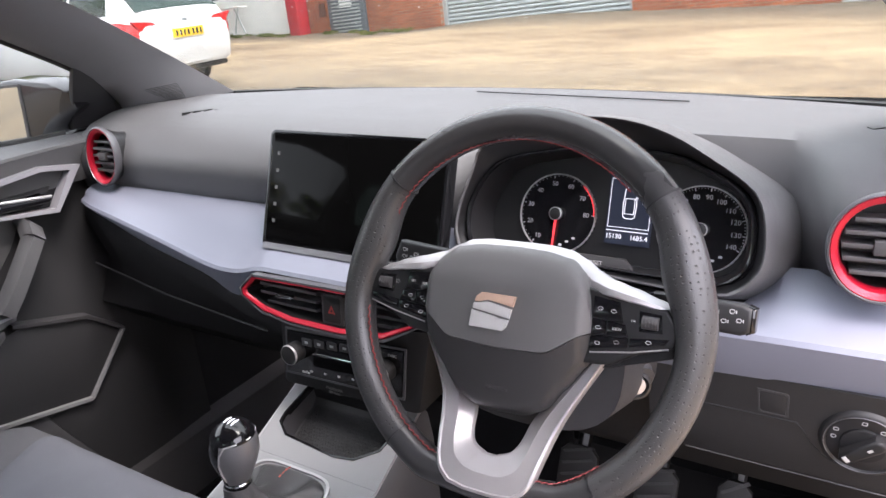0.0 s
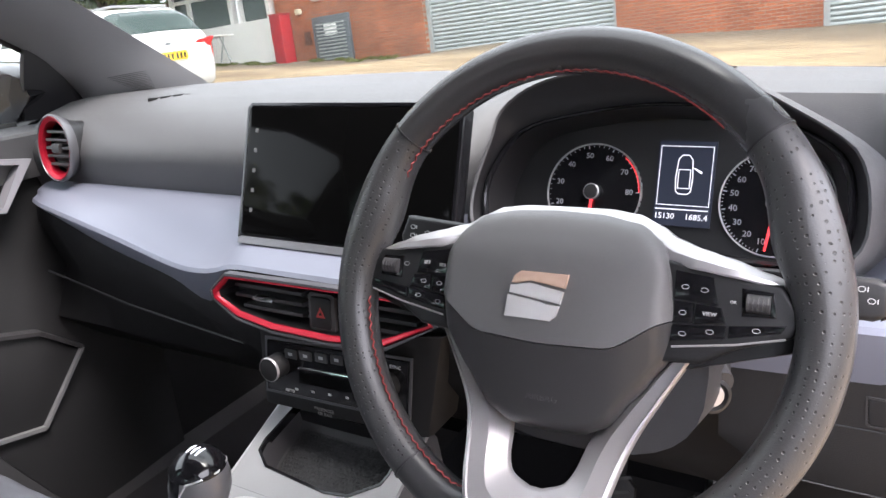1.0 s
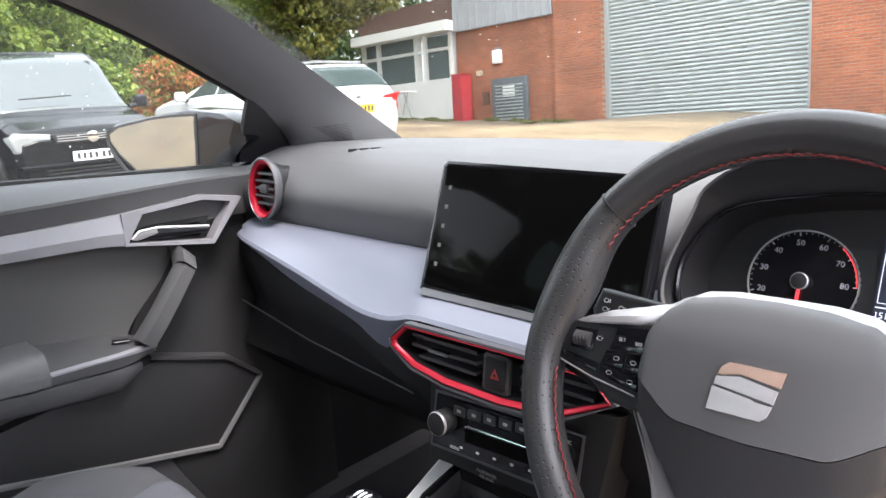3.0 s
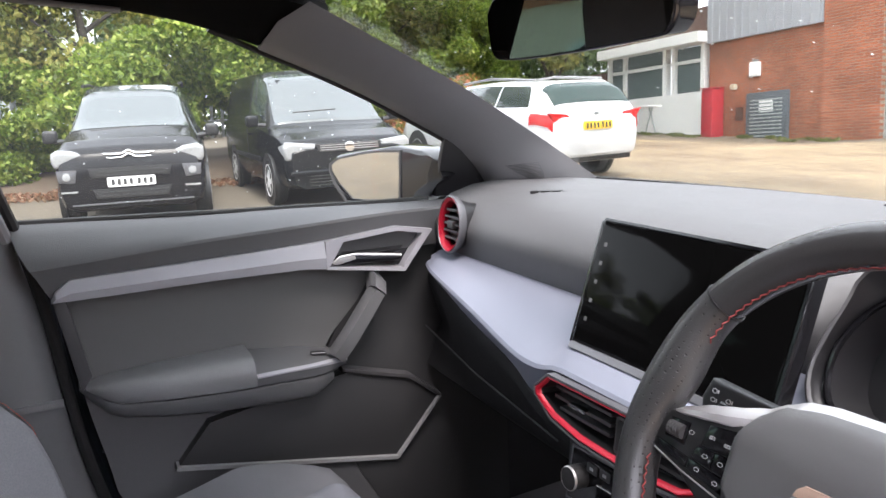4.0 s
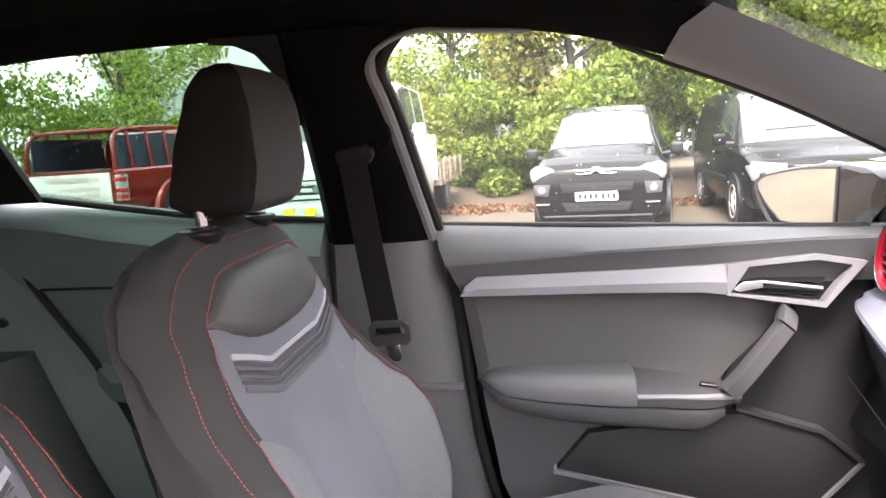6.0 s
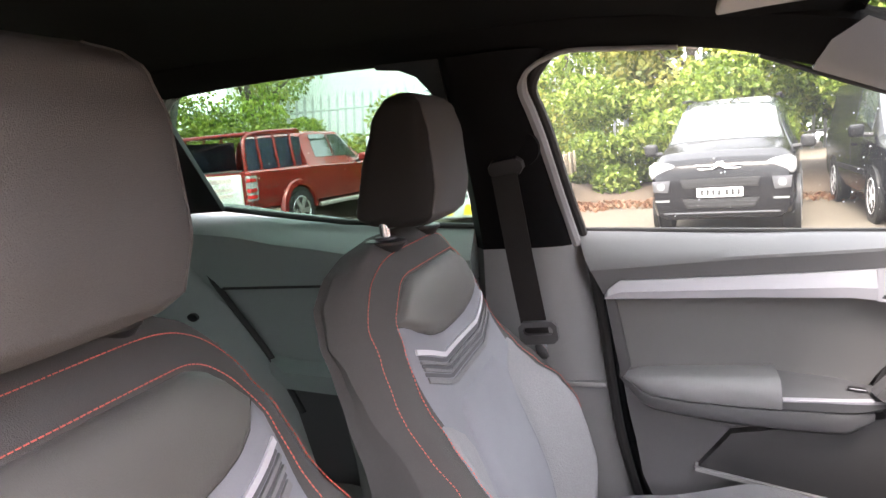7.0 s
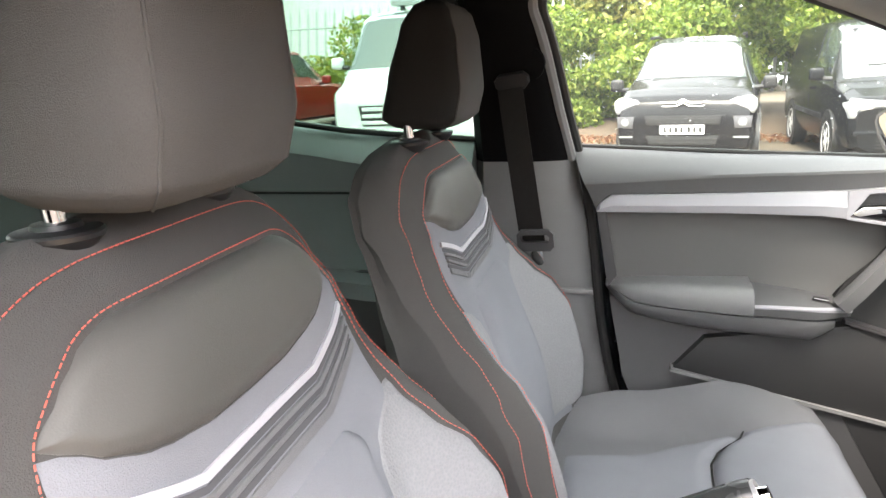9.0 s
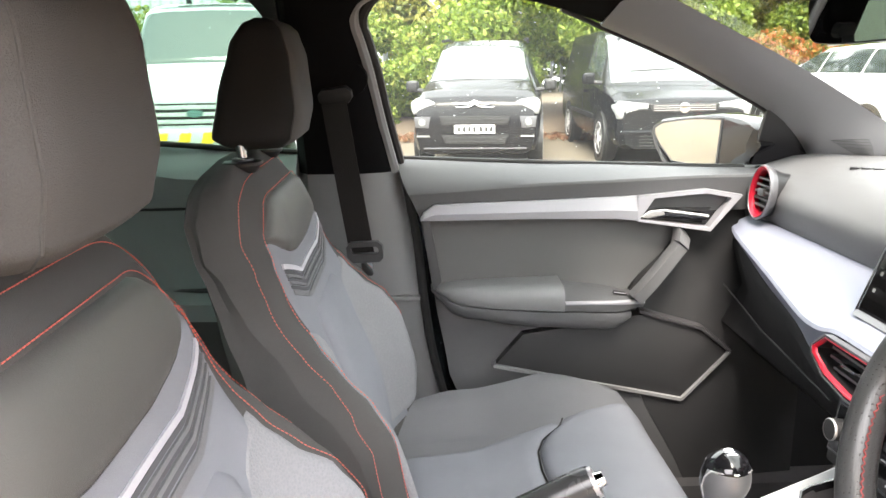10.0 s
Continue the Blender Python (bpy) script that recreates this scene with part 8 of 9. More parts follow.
def road_wheel(parent, x, y, r, side, spokes=5, rim=None):
    A = Matrix.Translation((x, y, r)) @ Matrix.Rotation(radians(90 if side < 0 else -90), 4, "X")
    wh = part("wheel", ring_loft([[A @ Vector((k * math.cos(q), k * math.sin(q), w)) for q in [2 * math.pi * j / 36 for j in range(36)]] for k, w in ((0.62 * r, -0.20), (0.94 * r, -0.20), (r, -0.17), (r, -0.03), (0.95 * r, 0.0), (0.70 * r, 0.005), (0.66 * r, -0.02))]), TYRE, parent, "black tyre", 50)
    part("rim", ring_loft([[A @ Vector((k * math.cos(q), k * math.sin(q), w)) for q in [2 * math.pi * j / 36 for j in range(36)]] for k, w in ((0.70 * r, 0.004), (0.68 * r, 0.010), (0.62 * r, -0.015), (0.60 * r, -0.08))], caps=False), rim or ALLOY, wh, "alloy rim", 50)
    part("brake", disc(A @ Matrix.Translation((0, 0, -0.10)), 0.58 * r, 0.02), BLACKTRIM, wh)
    s = bmesh.new()
    for i in range(spokes):
        q = 2 * math.pi * i / spokes
        e, f = Vector((math.cos(q), math.sin(q), 0)), Vector((-math.sin(q), math.cos(q), 0))
        ring_loft([[A @ (e * (0.08 * r) + f * a + Vector((0, 0, b))) for a, b in ((-0.035, -0.04), (0.035, -0.04), (0.03, 0.006), (-0.03, 0.006))], [A @ (e * (0.66 * r) + f * a + Vector((0, 0, b))) for a, b in ((-0.05, -0.05), (0.05, -0.05), (0.045, 0.0), (-0.045, 0.0))]], bm=s)
    disc(A @ Matrix.Translation((0, 0, -0.03)), 0.16 * r, 0.04, 16, 0.008, s)
    part("spokes", s, rim or ALLOY, wh, "alloy spokes")
    return wh


def arch(parent, x, y, r, side):
    A = Matrix.Translation((x, y, r)) @ Matrix.Rotation(radians(90 if side < 0 else -90), 4, "X")
    part("wheel_arch", disc(A @ Matrix.Translation((0, 0, -0.05)), r * 1.16, 0.062, 32), BLACKTRIM, parent, "dark wheel arch")


def number_plate(parent, A, mat, w=0.52, h=0.112):
    pl = part("number_plate", prism(square(w, h, cut=0.01), A, 0.012, 0.003), mat, parent, "number plate")
    for kx in (-0.19, -0.125, -0.06, 0.005, 0.09, 0.155, 0.22):
        part("plate_bar", prism(square(0.034 * w / 0.52, h * 0.62, kx * w / 0.52 - 0.008), A @ Matrix.Translation((0, 0, 0.012)), 0.001), PLATE_INK, pl)


def vehicle_place(x, y, heading):
    """Stand a vehicle, whose nose points along its +x, on the sloping yard; heading in degrees from east."""
    slope = CAR.to_3x3()
    m = slope.to_4x4() @ Matrix.Rotation(radians(heading), 4, "Z")
    m.translation = Vector((x, y, level(x, y) + 0.005))
    return m


def face(x, z, back=1, up=(0, 0, 1)):
    """A plane on a vehicle's nose (back=1) or tail (-1)."""
    return axes((x, 0, z), (0, back, 0), up)


def wing_mirror(parent, x, y, z, side, mat):
    mi = part("wing_mirror", box((x - 0.06, y - 0.085, z - 0.075), (x + 0.06, y + 0.085, z + 0.085), 0.05, 4), mat, parent)
    part("mirror_foot", tube([(x + 0.02, y - side * 0.08, z - 0.05), (x + 0.04, y - side * 0.18, z - 0.06)], 0.03, 8), BLACKTRIM, mi)


def compact_mpv(x, y, heading):
    paint = car_paint("black_car_paint", (0.008, 0.008, 0.009), 0.0, 0.14)
    v = thing("car", "black compact people carrier parked against the hedge", "car", place=vehicle_place(x, y, heading))
    h = Hull([(-4.05, 0.70, 0.35, 0.90, 1.0, 0.55), (-3.95, 0.82, 0.28, 0.95, 1.50, 0.60), (-3.3, 0.84, 0.24, 0.98, 1.66, 0.58), (-1.75, 0.845, 0.22, 0.96, 1.68, 0.58), (-1.30, 0.845, 0.22, 0.95, 1.58, 0.57), (-0.80, 0.84, 0.22, 0.95, 1.18, 0.64), (-0.66, 0.835, 0.22, 0.96, 1.12, 0.70), (-0.30, 0.825, 0.22, 0.93, 1.04, 0.68), (-0.12, 0.80, 0.22, 0.88, 0.96, 0.62), (-0.03, 0.76, 0.23, 0.80, 0.88, 0.54), (0.0, 0.70, 0.26, 0.70, 0.78, 0.46)])
    part("body", h.skin(), paint, v, "black painted body", 35)
    part("windscreen", h.band(-1.64, -0.74, 7.6, 0.006), CARGLASS, v, "windscreen reflecting pale sky", 60)
    for s in (-1, 1):
        part("side_window", h.pane(-3.2, -1.35, 6.25, 7.75, 0.006, s), CARGLASS, v)
        part("quarter_window", h.pane(-1.28, -0.85, 6.25, 7.2, 0.006, s, 0.0, -0.28), CARGLASS, v)
        part("headlamp", prism([(s * 0.44, 0.790), (s * 0.62, 0.752), (s * 0.80, 0.735), (s * 0.832, 0.80), (s * 0.826, 0.90), (s * 0.76, 0.945), (s * 0.60, 0.925), (s * 0.43, 0.855)], face(-0.30, 0.0), 0.272, 0.05, 4), LAMP, v, "clear headlamp", 60)
        fp = face(-0.012, 0.635)
        part("fog_surround", prism([(s * 0.60, -0.070), (s * 0.77, -0.055), (s * 0.785, 0.075), (s * 0.57, 0.080)], fp @ Matrix.Translation((0, 0, -0.10)), 0.12, 0.01), DCHROME, v, "chrome fog lamp surround")
        part("fog_lamp", disc(fp @ Matrix.Translation((s * 0.68, 0.005, 0.012)), 0.045, 0.03, 20, 0.008), LAMP, v, "round fog lamp")
        part("day_light", prism(square(0.17, 0.022, s * 0.67, -0.17), fp @ Matrix.Translation((0, 0, -0.08)), 0.10), LAMP, v)
        wing_mirror(v, -0.95, s * 0.955, 1.06, s, BLACKTRIM)
        part("roof_rail", tube([(-3.2, s * 0.60, 1.675), (-2.4, s * 0.61, 1.71), (-1.6, s * 0.60, 1.68)], 0.022, 8), BLACKTRIM, v)
        for wx in (-0.78, -3.32):
            arch(v, wx, s * 0.855, 0.31, s)
            road_wheel(v, wx, s * 0.862, 0.31, s)
    fp = face(0.01, 0.0)
    part("upper_grille", prism([(-0.42, 0.61), (0.42, 0.61), (0.45, 0.72), (-0.45, 0.72)], fp @ Matrix.Translation((0, 0, -0.05)), 0.06, 0.008), BLACKTRIM, v, "black mesh grille")
    part("lower_grille", prism([(-0.38, 0.37), (0.38, 0.37), (0.43, 0.48), (-0.43, 0.48)], fp @ Matrix.Translation((0, 0, -0.05)), 0.06, 0.008), BLACKTRIM, v, "black mesh grille")
    for row, zz in enumerate((0.640, 0.685, 0.40, 0.445)):
        for c in range(9):
            part("grille_link", prism(square(0.055, 0.012, -0.34 + 0.085 * c + 0.03 * (row % 2), zz), fp @ Matrix.Translation((0, 0, 0.011)), 0.004), HARD, v)
    for zz in (0.835, 0.875):
        part("chrome_bar", tube([(-0.10, -0.40, zz + 0.01), (0.0, -0.18, zz - 0.005), (0.01, -0.07, zz), (0.012, 0, zz + 0.04), (0.01, 0.07, zz), (0.0, 0.18, zz - 0.005), (-0.10, 0.40, zz + 0.01)], 0.011, 8), CHROME, v, "chrome grille bar")
    part("bumper_lip", box((-0.25, -0.66, 0.300), (0.025, 0.66, 0.318), 0.008), DCHROME, v, "dark chrome bumper strip")
    part("wiper", tube([(-0.70, -0.45, 1.13), (-0.73, 0.10, 1.15)], 0.010, 6), BLACKTRIM, v)
    number_plate(v, face(0.03, 0.555), PLATE_W)
    return v


def panel_van(x, y, heading):
    paint = car_paint("black_van_paint", (0.008, 0.009, 0.010), 0.0, 0.12)
    v = thing("van", "black panel van with pale alloy wheels and a painted bumper", "van", place=vehicle_place(x, y, heading))
    h = Hull([(-4.40, 0.84, 0.30, 1.05, 1.78, 0.68), (-4.3, 0.89, 0.25, 1.05, 1.80, 0.70), (-1.95, 0.895, 0.23, 1.05, 1.82, 0.70), (-1.75, 0.895, 0.23, 1.04, 1.80, 0.70), (-1.45, 0.893, 0.23, 1.03, 1.68, 0.68), (-0.88, 0.885, 0.23, 0.98, 1.11, 0.74), (-0.72, 0.88, 0.23, 0.96, 1.03, 0.78), (-0.35, 0.865, 0.24, 0.92, 0.97, 0.74), (-0.10, 0.84, 0.24, 0.84, 0.88, 0.66), (0.0, 0.76, 0.26, 0.72, 0.76, 0.55)])
    part("body", h.skin(), paint, v, "black painted body", 35)
    part("windscreen", h.band(-1.62, -0.82, 7.55, 0.006), CARGLASS, v, "windscreen reflecting pale sky", 60)
    for s in (-1, 1):
        part("side_window", h.pane(-2.15, -1.22, 6.3, 7.75, 0.006, s, 0.0, -0.18), CARGLASS, v)
        part("headlamp", prism([(s * 0.40, 0.655), (s * 0.66, 0.615), (s * 0.835, 0.640), (s * 0.862, 0.800), (s * 0.80, 0.865), (s * 0.44, 0.825)], face(-0.30, 0.0), 0.285, 0.05, 4), LAMP, v, "large clear headlamp", 60)
        part("fog_lamp", disc(face(-0.02, 0.36) @ Matrix.Translation((s * 0.58, 0, -0.02)), 0.06, 0.03, 20, 0.008), LAMP, v)
        wing_mirror(v, -1.05, s * 1.03, 1.12, s, paint)
        for wx in (-0.88, -3.56):
            arch(v, wx, s * 0.885, 0.32, s)
            road_wheel(v, wx, s * 0.895, 0.32, s, 5, surface("white_alloy", (0.75, 0.75, 0.74), 0.4, 0.2, grain=60, bump=0))
        part("side_rub_strip", box((-3.2, s * 0.89, 0.55), (-1.3, s * 0.91, 0.62), 0.008), BLACKTRIM, v)
        part("door_gap", h.pane(-2.22, -2.20, 2.6, 7.6, 0.003, s, nx=1, ns=8), BLACKTRIM, v)
        part("door_handle", box((-2.1, s * 0.895, 0.90), (-1.92, s * 0.925, 0.935), 0.008), paint, v)
    fp = face(0.005, 0.0)
    part("grille", prism([(-0.40, 0.72), (0.40, 0.72), (0.45, 0.82), (-0.45, 0.82)], fp @ Matrix.Translation((0, 0, -0.08)), 0.085, 0.008), BLACKTRIM, v, "black grille")
    for k in range(3):
        part("grille_bar", prism(square(0.78, 0.010, 0, 0.745 + 0.028 * k), fp @ Matrix.Translation((0, 0, 0.004)), 0.006), SATIN, v, "silver grille bar")
    part("badge_disc", disc(face(0.01, 0.77), 0.065, 0.012, 24, 0.004), CHROME, v, "plain round chrome badge")
    for k in range(4):
        part("lower_grille_bar", prism(square(1.1, 0.016, 0, 0.30 + 0.04 * k), fp @ Matrix.Translation((0, 0, -0.04)), 0.05), BLACKTRIM, v)
    part("bumper", box((-0.20, -0.80, 0.44), (0.035, 0.80, 0.50), 0.02), paint, v)
    part("wiper", tube([(-0.84, -0.5, 1.22), (-0.86, 0.1, 1.24)], 0.010, 6), BLACKTRIM, v)
    number_plate(v, face(0.04, 0.56), PLATE_W)
    return v


def estate_car(x, y, heading):
    paint = car_paint("white_car_paint", (0.62, 0.63, 0.63), 0.0)
    v = thing("car", "white estate car parked tail on with red rear lamps", "car", place=vehicle_place(x, y, heading))
    h = Hull([(-2.30, 0.72, 0.40, 0.80, 0.86, 0.62), (-2.24, 0.80, 0.34, 0.94, 1.06, 0.66), (-2.05, 0.88, 0.26, 0.98, 1.31, 0.64), (-1.85, 0.905, 0.24, 0.97, 1.41, 0.62), (-0.6, 0.91, 0.22, 0.95, 1.44, 0.62), (0.25, 0.91, 0.22, 0.94, 1.40, 0.60), (1.05, 0.90, 0.22, 0.94, 1.08, 0.70), (1.25, 0.90, 0.22, 0.93, 1.02, 0.74), (1.85, 0.87, 0.22, 0.84, 0.92, 0.68), (2.15, 0.78, 0.24, 0.68, 0.74, 0.55), (2.25, 0.66, 0.28, 0.55, 0.6, 0.4)])
    part("body", h.skin(80), paint, v, "white painted body", 35)
    part("rear_window", h.band(-2.205, -1.93, 7.3, 0.010), surface("tinted_rear_glass", (0.03, 0.05, 0.045), 0.2, grain=5, bump=0, vary=0.3, spec=0.25), v, "dark rear window", 60)
    part("windscreen", h.band(0.38, 0.98, 7.5, 0.006), CARGLASS, v, "", 60)
    for s in (-1, 1):
        part("rear_side_window", h.pane(-1.80, -1.0, 6.3, 7.7, 0.006, s, 0.18, 0.0), CARGLASS, v)
        part("side_window", h.pane(-0.95, 0.0, 6.3, 7.75, 0.006, s), CARGLASS, v)
        part("front_window", h.pane(0.05, 0.85, 6.3, 7.6, 0.006, s, 0.0, -0.55), CARGLASS, v)
        part("tail_lamp", h.pane(-2.27, -1.92, 4.1, 5.7, 0.016, s), TAIL, v, "red wraparound tail lamp", 60)
        part("tail_lamp_inner", prism([(s * 0.40, 0.885), (s * 0.74, 0.86), (s * 0.84, 0.99), (s * 0.52, 0.955)], face(-2.235, 0.0, -1), 0.045, 0.008), TAIL, v, "angular red tail lamp")
        part("reflector", prism(square(0.16, 0.035, s * 0.58, 0.46), face(-2.275, 0, -1) @ Matrix.Translation((0, 0, -0.06)), 0.075), TAIL, v)
        part("roof_rail", tube([(-1.7, s * 0.60, 1.43), (-0.6, s * 0.61, 1.485), (0.2, s * 0.60, 1.43)], 0.02, 8), SATIN, v, "silver roof rail")
        for wx in (-1.30, 1.35):
            arch(v, wx, s * 0.90, 0.32, s)
            road_wheel(v, wx, s * 0.908, 0.32, s)
        wing_mirror(v, 0.75, s * 1.0, 1.02, s, paint)
    part("rear_bumper", box((-2.265, -0.66, 0.29), (-2.10, 0.66, 0.365), 0.02), BLACKTRIM, v, "black lower bumper")
    part("plate_recess", prism(square(0.62, 0.17), face(-2.275, 0.80, -1) @ Matrix.Translation((0, 0, -0.02)), 0.055, 0.008), paint, v)
    number_plate(v, face(-2.310, 0.79, -1), PLATE_Y)
    part("badge_disc", disc(face(-2.25, 0.945, -1), 0.05, 0.03, 20, ratio=0.5), CHROME, v, "plain oval badge")
    return v


def pickup(x, y, heading):
    paint = car_paint("dark_red_paint", (0.20, 0.018, 0.014), 0.25)
    v = thing("pickup_truck", "dark red pickup truck with a ladder rack over its bed", "pickup truck", place=vehicle_place(x, y, heading))
    h = Hull([(-1.25, 0.86, 0.52, 1.10, 1.12, 0.80), (-1.2, 0.89, 0.48, 1.12, 1.14, 0.84), (0.40, 0.90, 0.45, 1.12, 1.14, 0.84), (0.44, 0.90, 0.45, 1.12, 1.68, 0.64), (0.60, 0.90, 0.45, 1.12, 1.75, 0.64), (1.75, 0.90, 0.45, 1.10, 1.74, 0.64), (2.45, 0.90, 0.45, 1.08, 1.18, 0.76), (2.7, 0.90, 0.45, 1.05, 1.12, 0.78), (3.6, 0.86, 0.48, 0.96, 1.02, 0.72), (3.8, 0.80, 0.5, 0.84, 0.88, 0.62)])
    part("body", h.skin(80), paint, v, "dark red painted body", 30)
    for s in (-1, 1):
        part("cab_window", h.pane(0.72, 1.30, 6.3, 7.75, 0.006, s, 0.05, 0.0), CARGLASS, v)
        part("front_window", h.pane(1.36, 2.15, 6.3, 7.7, 0.006, s, 0.0, -0.42), CARGLASS, v)
        part("tail_lamp", box((-1.26, s * 0.80, 0.66), (-1.08, s * 0.905, 1.06), 0.02), LAMP, v, "clear and red tail lamp")
        for zz in (0.70, 0.80, 0.96):
            part("lamp_segment", box((-1.265, s * 0.82, zz), (-1.12, s * 0.912, zz + 0.055), 0.008), TAIL, v)
        part("flare", ring_loft([[Vector((0.0 + r * math.cos(q), s * yy, 0.40 + r * math.sin(q))) for r, yy in ((0.40, 0.88), (0.42, 0.95), (0.50, 0.94), (0.53, 0.88))] for q in [math.pi * k / 16 for k in range(17)]]), paint, v, "flared wheel arch", 40)
        for wx in (0.0, 3.0):
            arch(v, wx, s * 0.90, 0.37, s)
            road_wheel(v, wx, s * 0.92, 0.37, s, 6)
        rack = bmesh.new()
        tube(spline([(-1.2, s * 0.80, 1.12), (-1.18, s * 0.78, 1.5), (-1.05, s * 0.75, 1.68), (-0.6, s * 0.72, 1.74), (0.4, s * 0.70, 1.76)], 5), 0.03, 8, bm=rack)
        for bx in (-0.8, -0.35, 0.1):
            tube([(bx, s * 0.80, 1.12), (bx, s * 0.73, 1.72)], 0.025, 8, bm=rack)
        part("ladder_rack", rack, paint, v, "red tubular rack")
        part("canopy_glass", box((-1.16, s * 0.735, 1.14), (0.40, s * 0.715, 1.64), 0.004), surface("canopy_tint", (0.03, 0.04, 0.06), 0.1, grain=5, bump=0, vary=0.2, spec=0.4), v, "dark canopy window")
        part("sill_step", tube([(0.55, s * 0.93, 0.42), (2.4, s * 0.93, 0.42)], 0.04, 8), SATIN, v)
        wing_mirror(v, 2.05, s * 1.03, 1.18, s, paint)
        part("door_gap", h.pane(1.33, 1.345, 2.6, 7.6, 0.003, s, nx=1, ns=8), BLACKTRIM, v)
    part("canopy_roof", box((-1.05, -0.74, 1.70), (0.42, 0.74, 1.75), 0.02), paint, v, "red canopy roof")
    board = part("tailgate_board", box((-1.290, -0.74, 0.60), (-1.255, 0.70, 1.09), 0.010), surface("sign_white", (0.62, 0.63, 0.60), 0.5, grain=60, bump=0.05, vary=0.12, wear=3.0), v, "white sign board on the tailgate")
    for zz, w, hh in ((1.00, 0.95, 0.07), (0.86, 0.70, 0.05), (0.76, 0.80, 0.05)):
        part("sign_bar", box((-1.2935, -0.56, zz - hh / 2), (-1.2895, -0.56 + w, zz + hh / 2)), surface("sign_faded_red", (0.52, 0.40, 0.38), 0.6, grain=60, bump=0), board, "faded red writing bar")
    part("bumper_bar", box((-1.36, -0.85, 0.46), (-1.22, 0.85, 0.56), 0.02), paint, v, "red rear bumper")
    part("load_sill", tube([(-1.20, -0.72, 1.13), (-1.20, 0.72, 1.13)], 0.025, 8), BLACKTRIM, v)
    part("rear_glass", box((0.405, -0.55, 1.22), (0.43, 0.55, 1.60), 0.01), CARGLASS, v)
    part("windscreen", h.band(1.85, 2.40, 7.5, 0.006), CARGLASS, v, "", 60)
    return v


def tipper(x, y, heading):
    paint = car_paint("white_truck_paint", (0.46, 0.48, 0.48), 0.0)
    v = thing("truck", "white flatbed truck with timber sides and beacon bar", "truck", place=vehicle_place(x, y, heading))
    h = Hull([(-3.0, 0.98, 0.40, 1.25, 2.02, 0.82), (-2.95, 1.0, 0.36, 1.25, 2.08, 0.84), (-1.45, 1.0, 0.34, 1.24, 2.12, 0.84), (-1.15, 1.0, 0.34, 1.22, 2.04, 0.83), (-0.62, 0.99, 0.34, 1.20, 1.36, 0.88), (-0.50, 0.985, 0.34, 1.18, 1.28, 0.90), (-0.10, 0.95, 0.35, 1.05, 1.14, 0.80), (0.0, 0.90, 0.36, 0.92, 0.98, 0.70)])
    part("cab", h.skin(), paint, v, "white painted cab", 35)
    part("windscreen", h.band(-1.32, -0.60, 7.5, 0.008), CARGLASS, v, "windscreen reflecting pale sky", 60)
    for s in (-1, 1):
        part("side_window", h.pane(-1.95, -1.0, 6.3, 7.8, 0.006, s, 0.0, -0.25), CARGLASS, v)
        part("headlamp", h.pane(-0.30, -0.04, 3.4, 5.4, 0.014, s), LAMP, v, "tall headlamp", 60)
        wing_mirror(v, -0.85, s * 1.16, 1.42, s, paint)
        part("rear_side_window", h.pane(-2.75, -2.05, 6.3, 7.8, 0.006, s), CARGLASS, v)
        for wx in (-0.85, -4.5):
            arch(v, wx, s * 0.99, 0.34, s)
            road_wheel(v, wx, s * 1.0, 0.34, s, 8, surface("steel_wheel", (0.3, 0.3, 0.3), 0.5, 0.5, grain=60, bump=0))
    fp = face(0.0, 0.0)
    part("grille", prism([(-0.55, 0.62), (0.55, 0.62), (0.60, 0.88), (-0.60, 0.88)], fp @ Matrix.Translation((0, 0, -0.06)), 0.07, 0.01), BLACKTRIM, v, "dark grille")
    for k in range(3):
        part("grille_bar", prism(square(1.1, 0.05, 0, 0.665 + 0.085 * k), fp @ Matrix.Translation((0, 0, 0.01)), 0.012, 0.005), paint, v, "white grille bar")
    part("badge_disc", disc(face(0.02, 0.76), 0.10, 0.012, 24, ratio=0.5), surface("badge_green_grey", (0.08, 0.16, 0.15), 0.4), v, "plain dark oval badge")
    part("bumper", box((-0.3, -0.95, 0.36), (0.05, 0.95, 0.58), 0.04), paint, v)
    for kx in (-0.42, -0.14, 0.14, 0.42):
        part("hazard_patch", prism([(kx - 0.09, 0.40), (kx + 0.05, 0.40), (kx + 0.09, 0.53), (kx - 0.05, 0.53)], face(0.052, 0.0), 0.003), PLATE_Y, v, "yellow warning patch")
    part("beacon_bar", box((-1.75, -0.55, 2.20), (-1.5, 0.55, 2.30), 0.03), surface("beacon_grey", (0.25, 0.26, 0.27), 0.3), v, "grey beacon bar")
    for s in (-1, 1):
        part("beacon_foot", box((-1.66, s * 0.4 - 0.03, 2.10), (-1.6, s * 0.4 + 0.03, 2.205)), BLACKTRIM, v)
    TIMBER = surface("weathered_timber", (0.26, 0.21, 0.15), 0.85, grain=40, bump=0.5, wear=3)
    part("bed_floor", box((-5.9, -1.10, 0.52), (-3.12, 1.10, 0.60), 0.01), TIMBER, v, "timber bed")
    for s in (-1, 1):
        for k in range(3):
            part("side_board", box((-5.9, s * 1.08 - 0.02, 0.61 + 0.105 * k), (-3.12, s * 1.08 + 0.02, 0.705 + 0.105 * k), 0.006), TIMBER, v)
        for q in range(4):
            part("stake", box((-5.8 + q * 0.85, s * 1.11, 0.53), (-5.72 + q * 0.85, s * 1.15, 0.95), 0.005), TIMBER, v)
    part("chassis", box((-5.7, -0.4, 0.32), (-2.0, 0.4, 0.515)), BLACKTRIM, v)
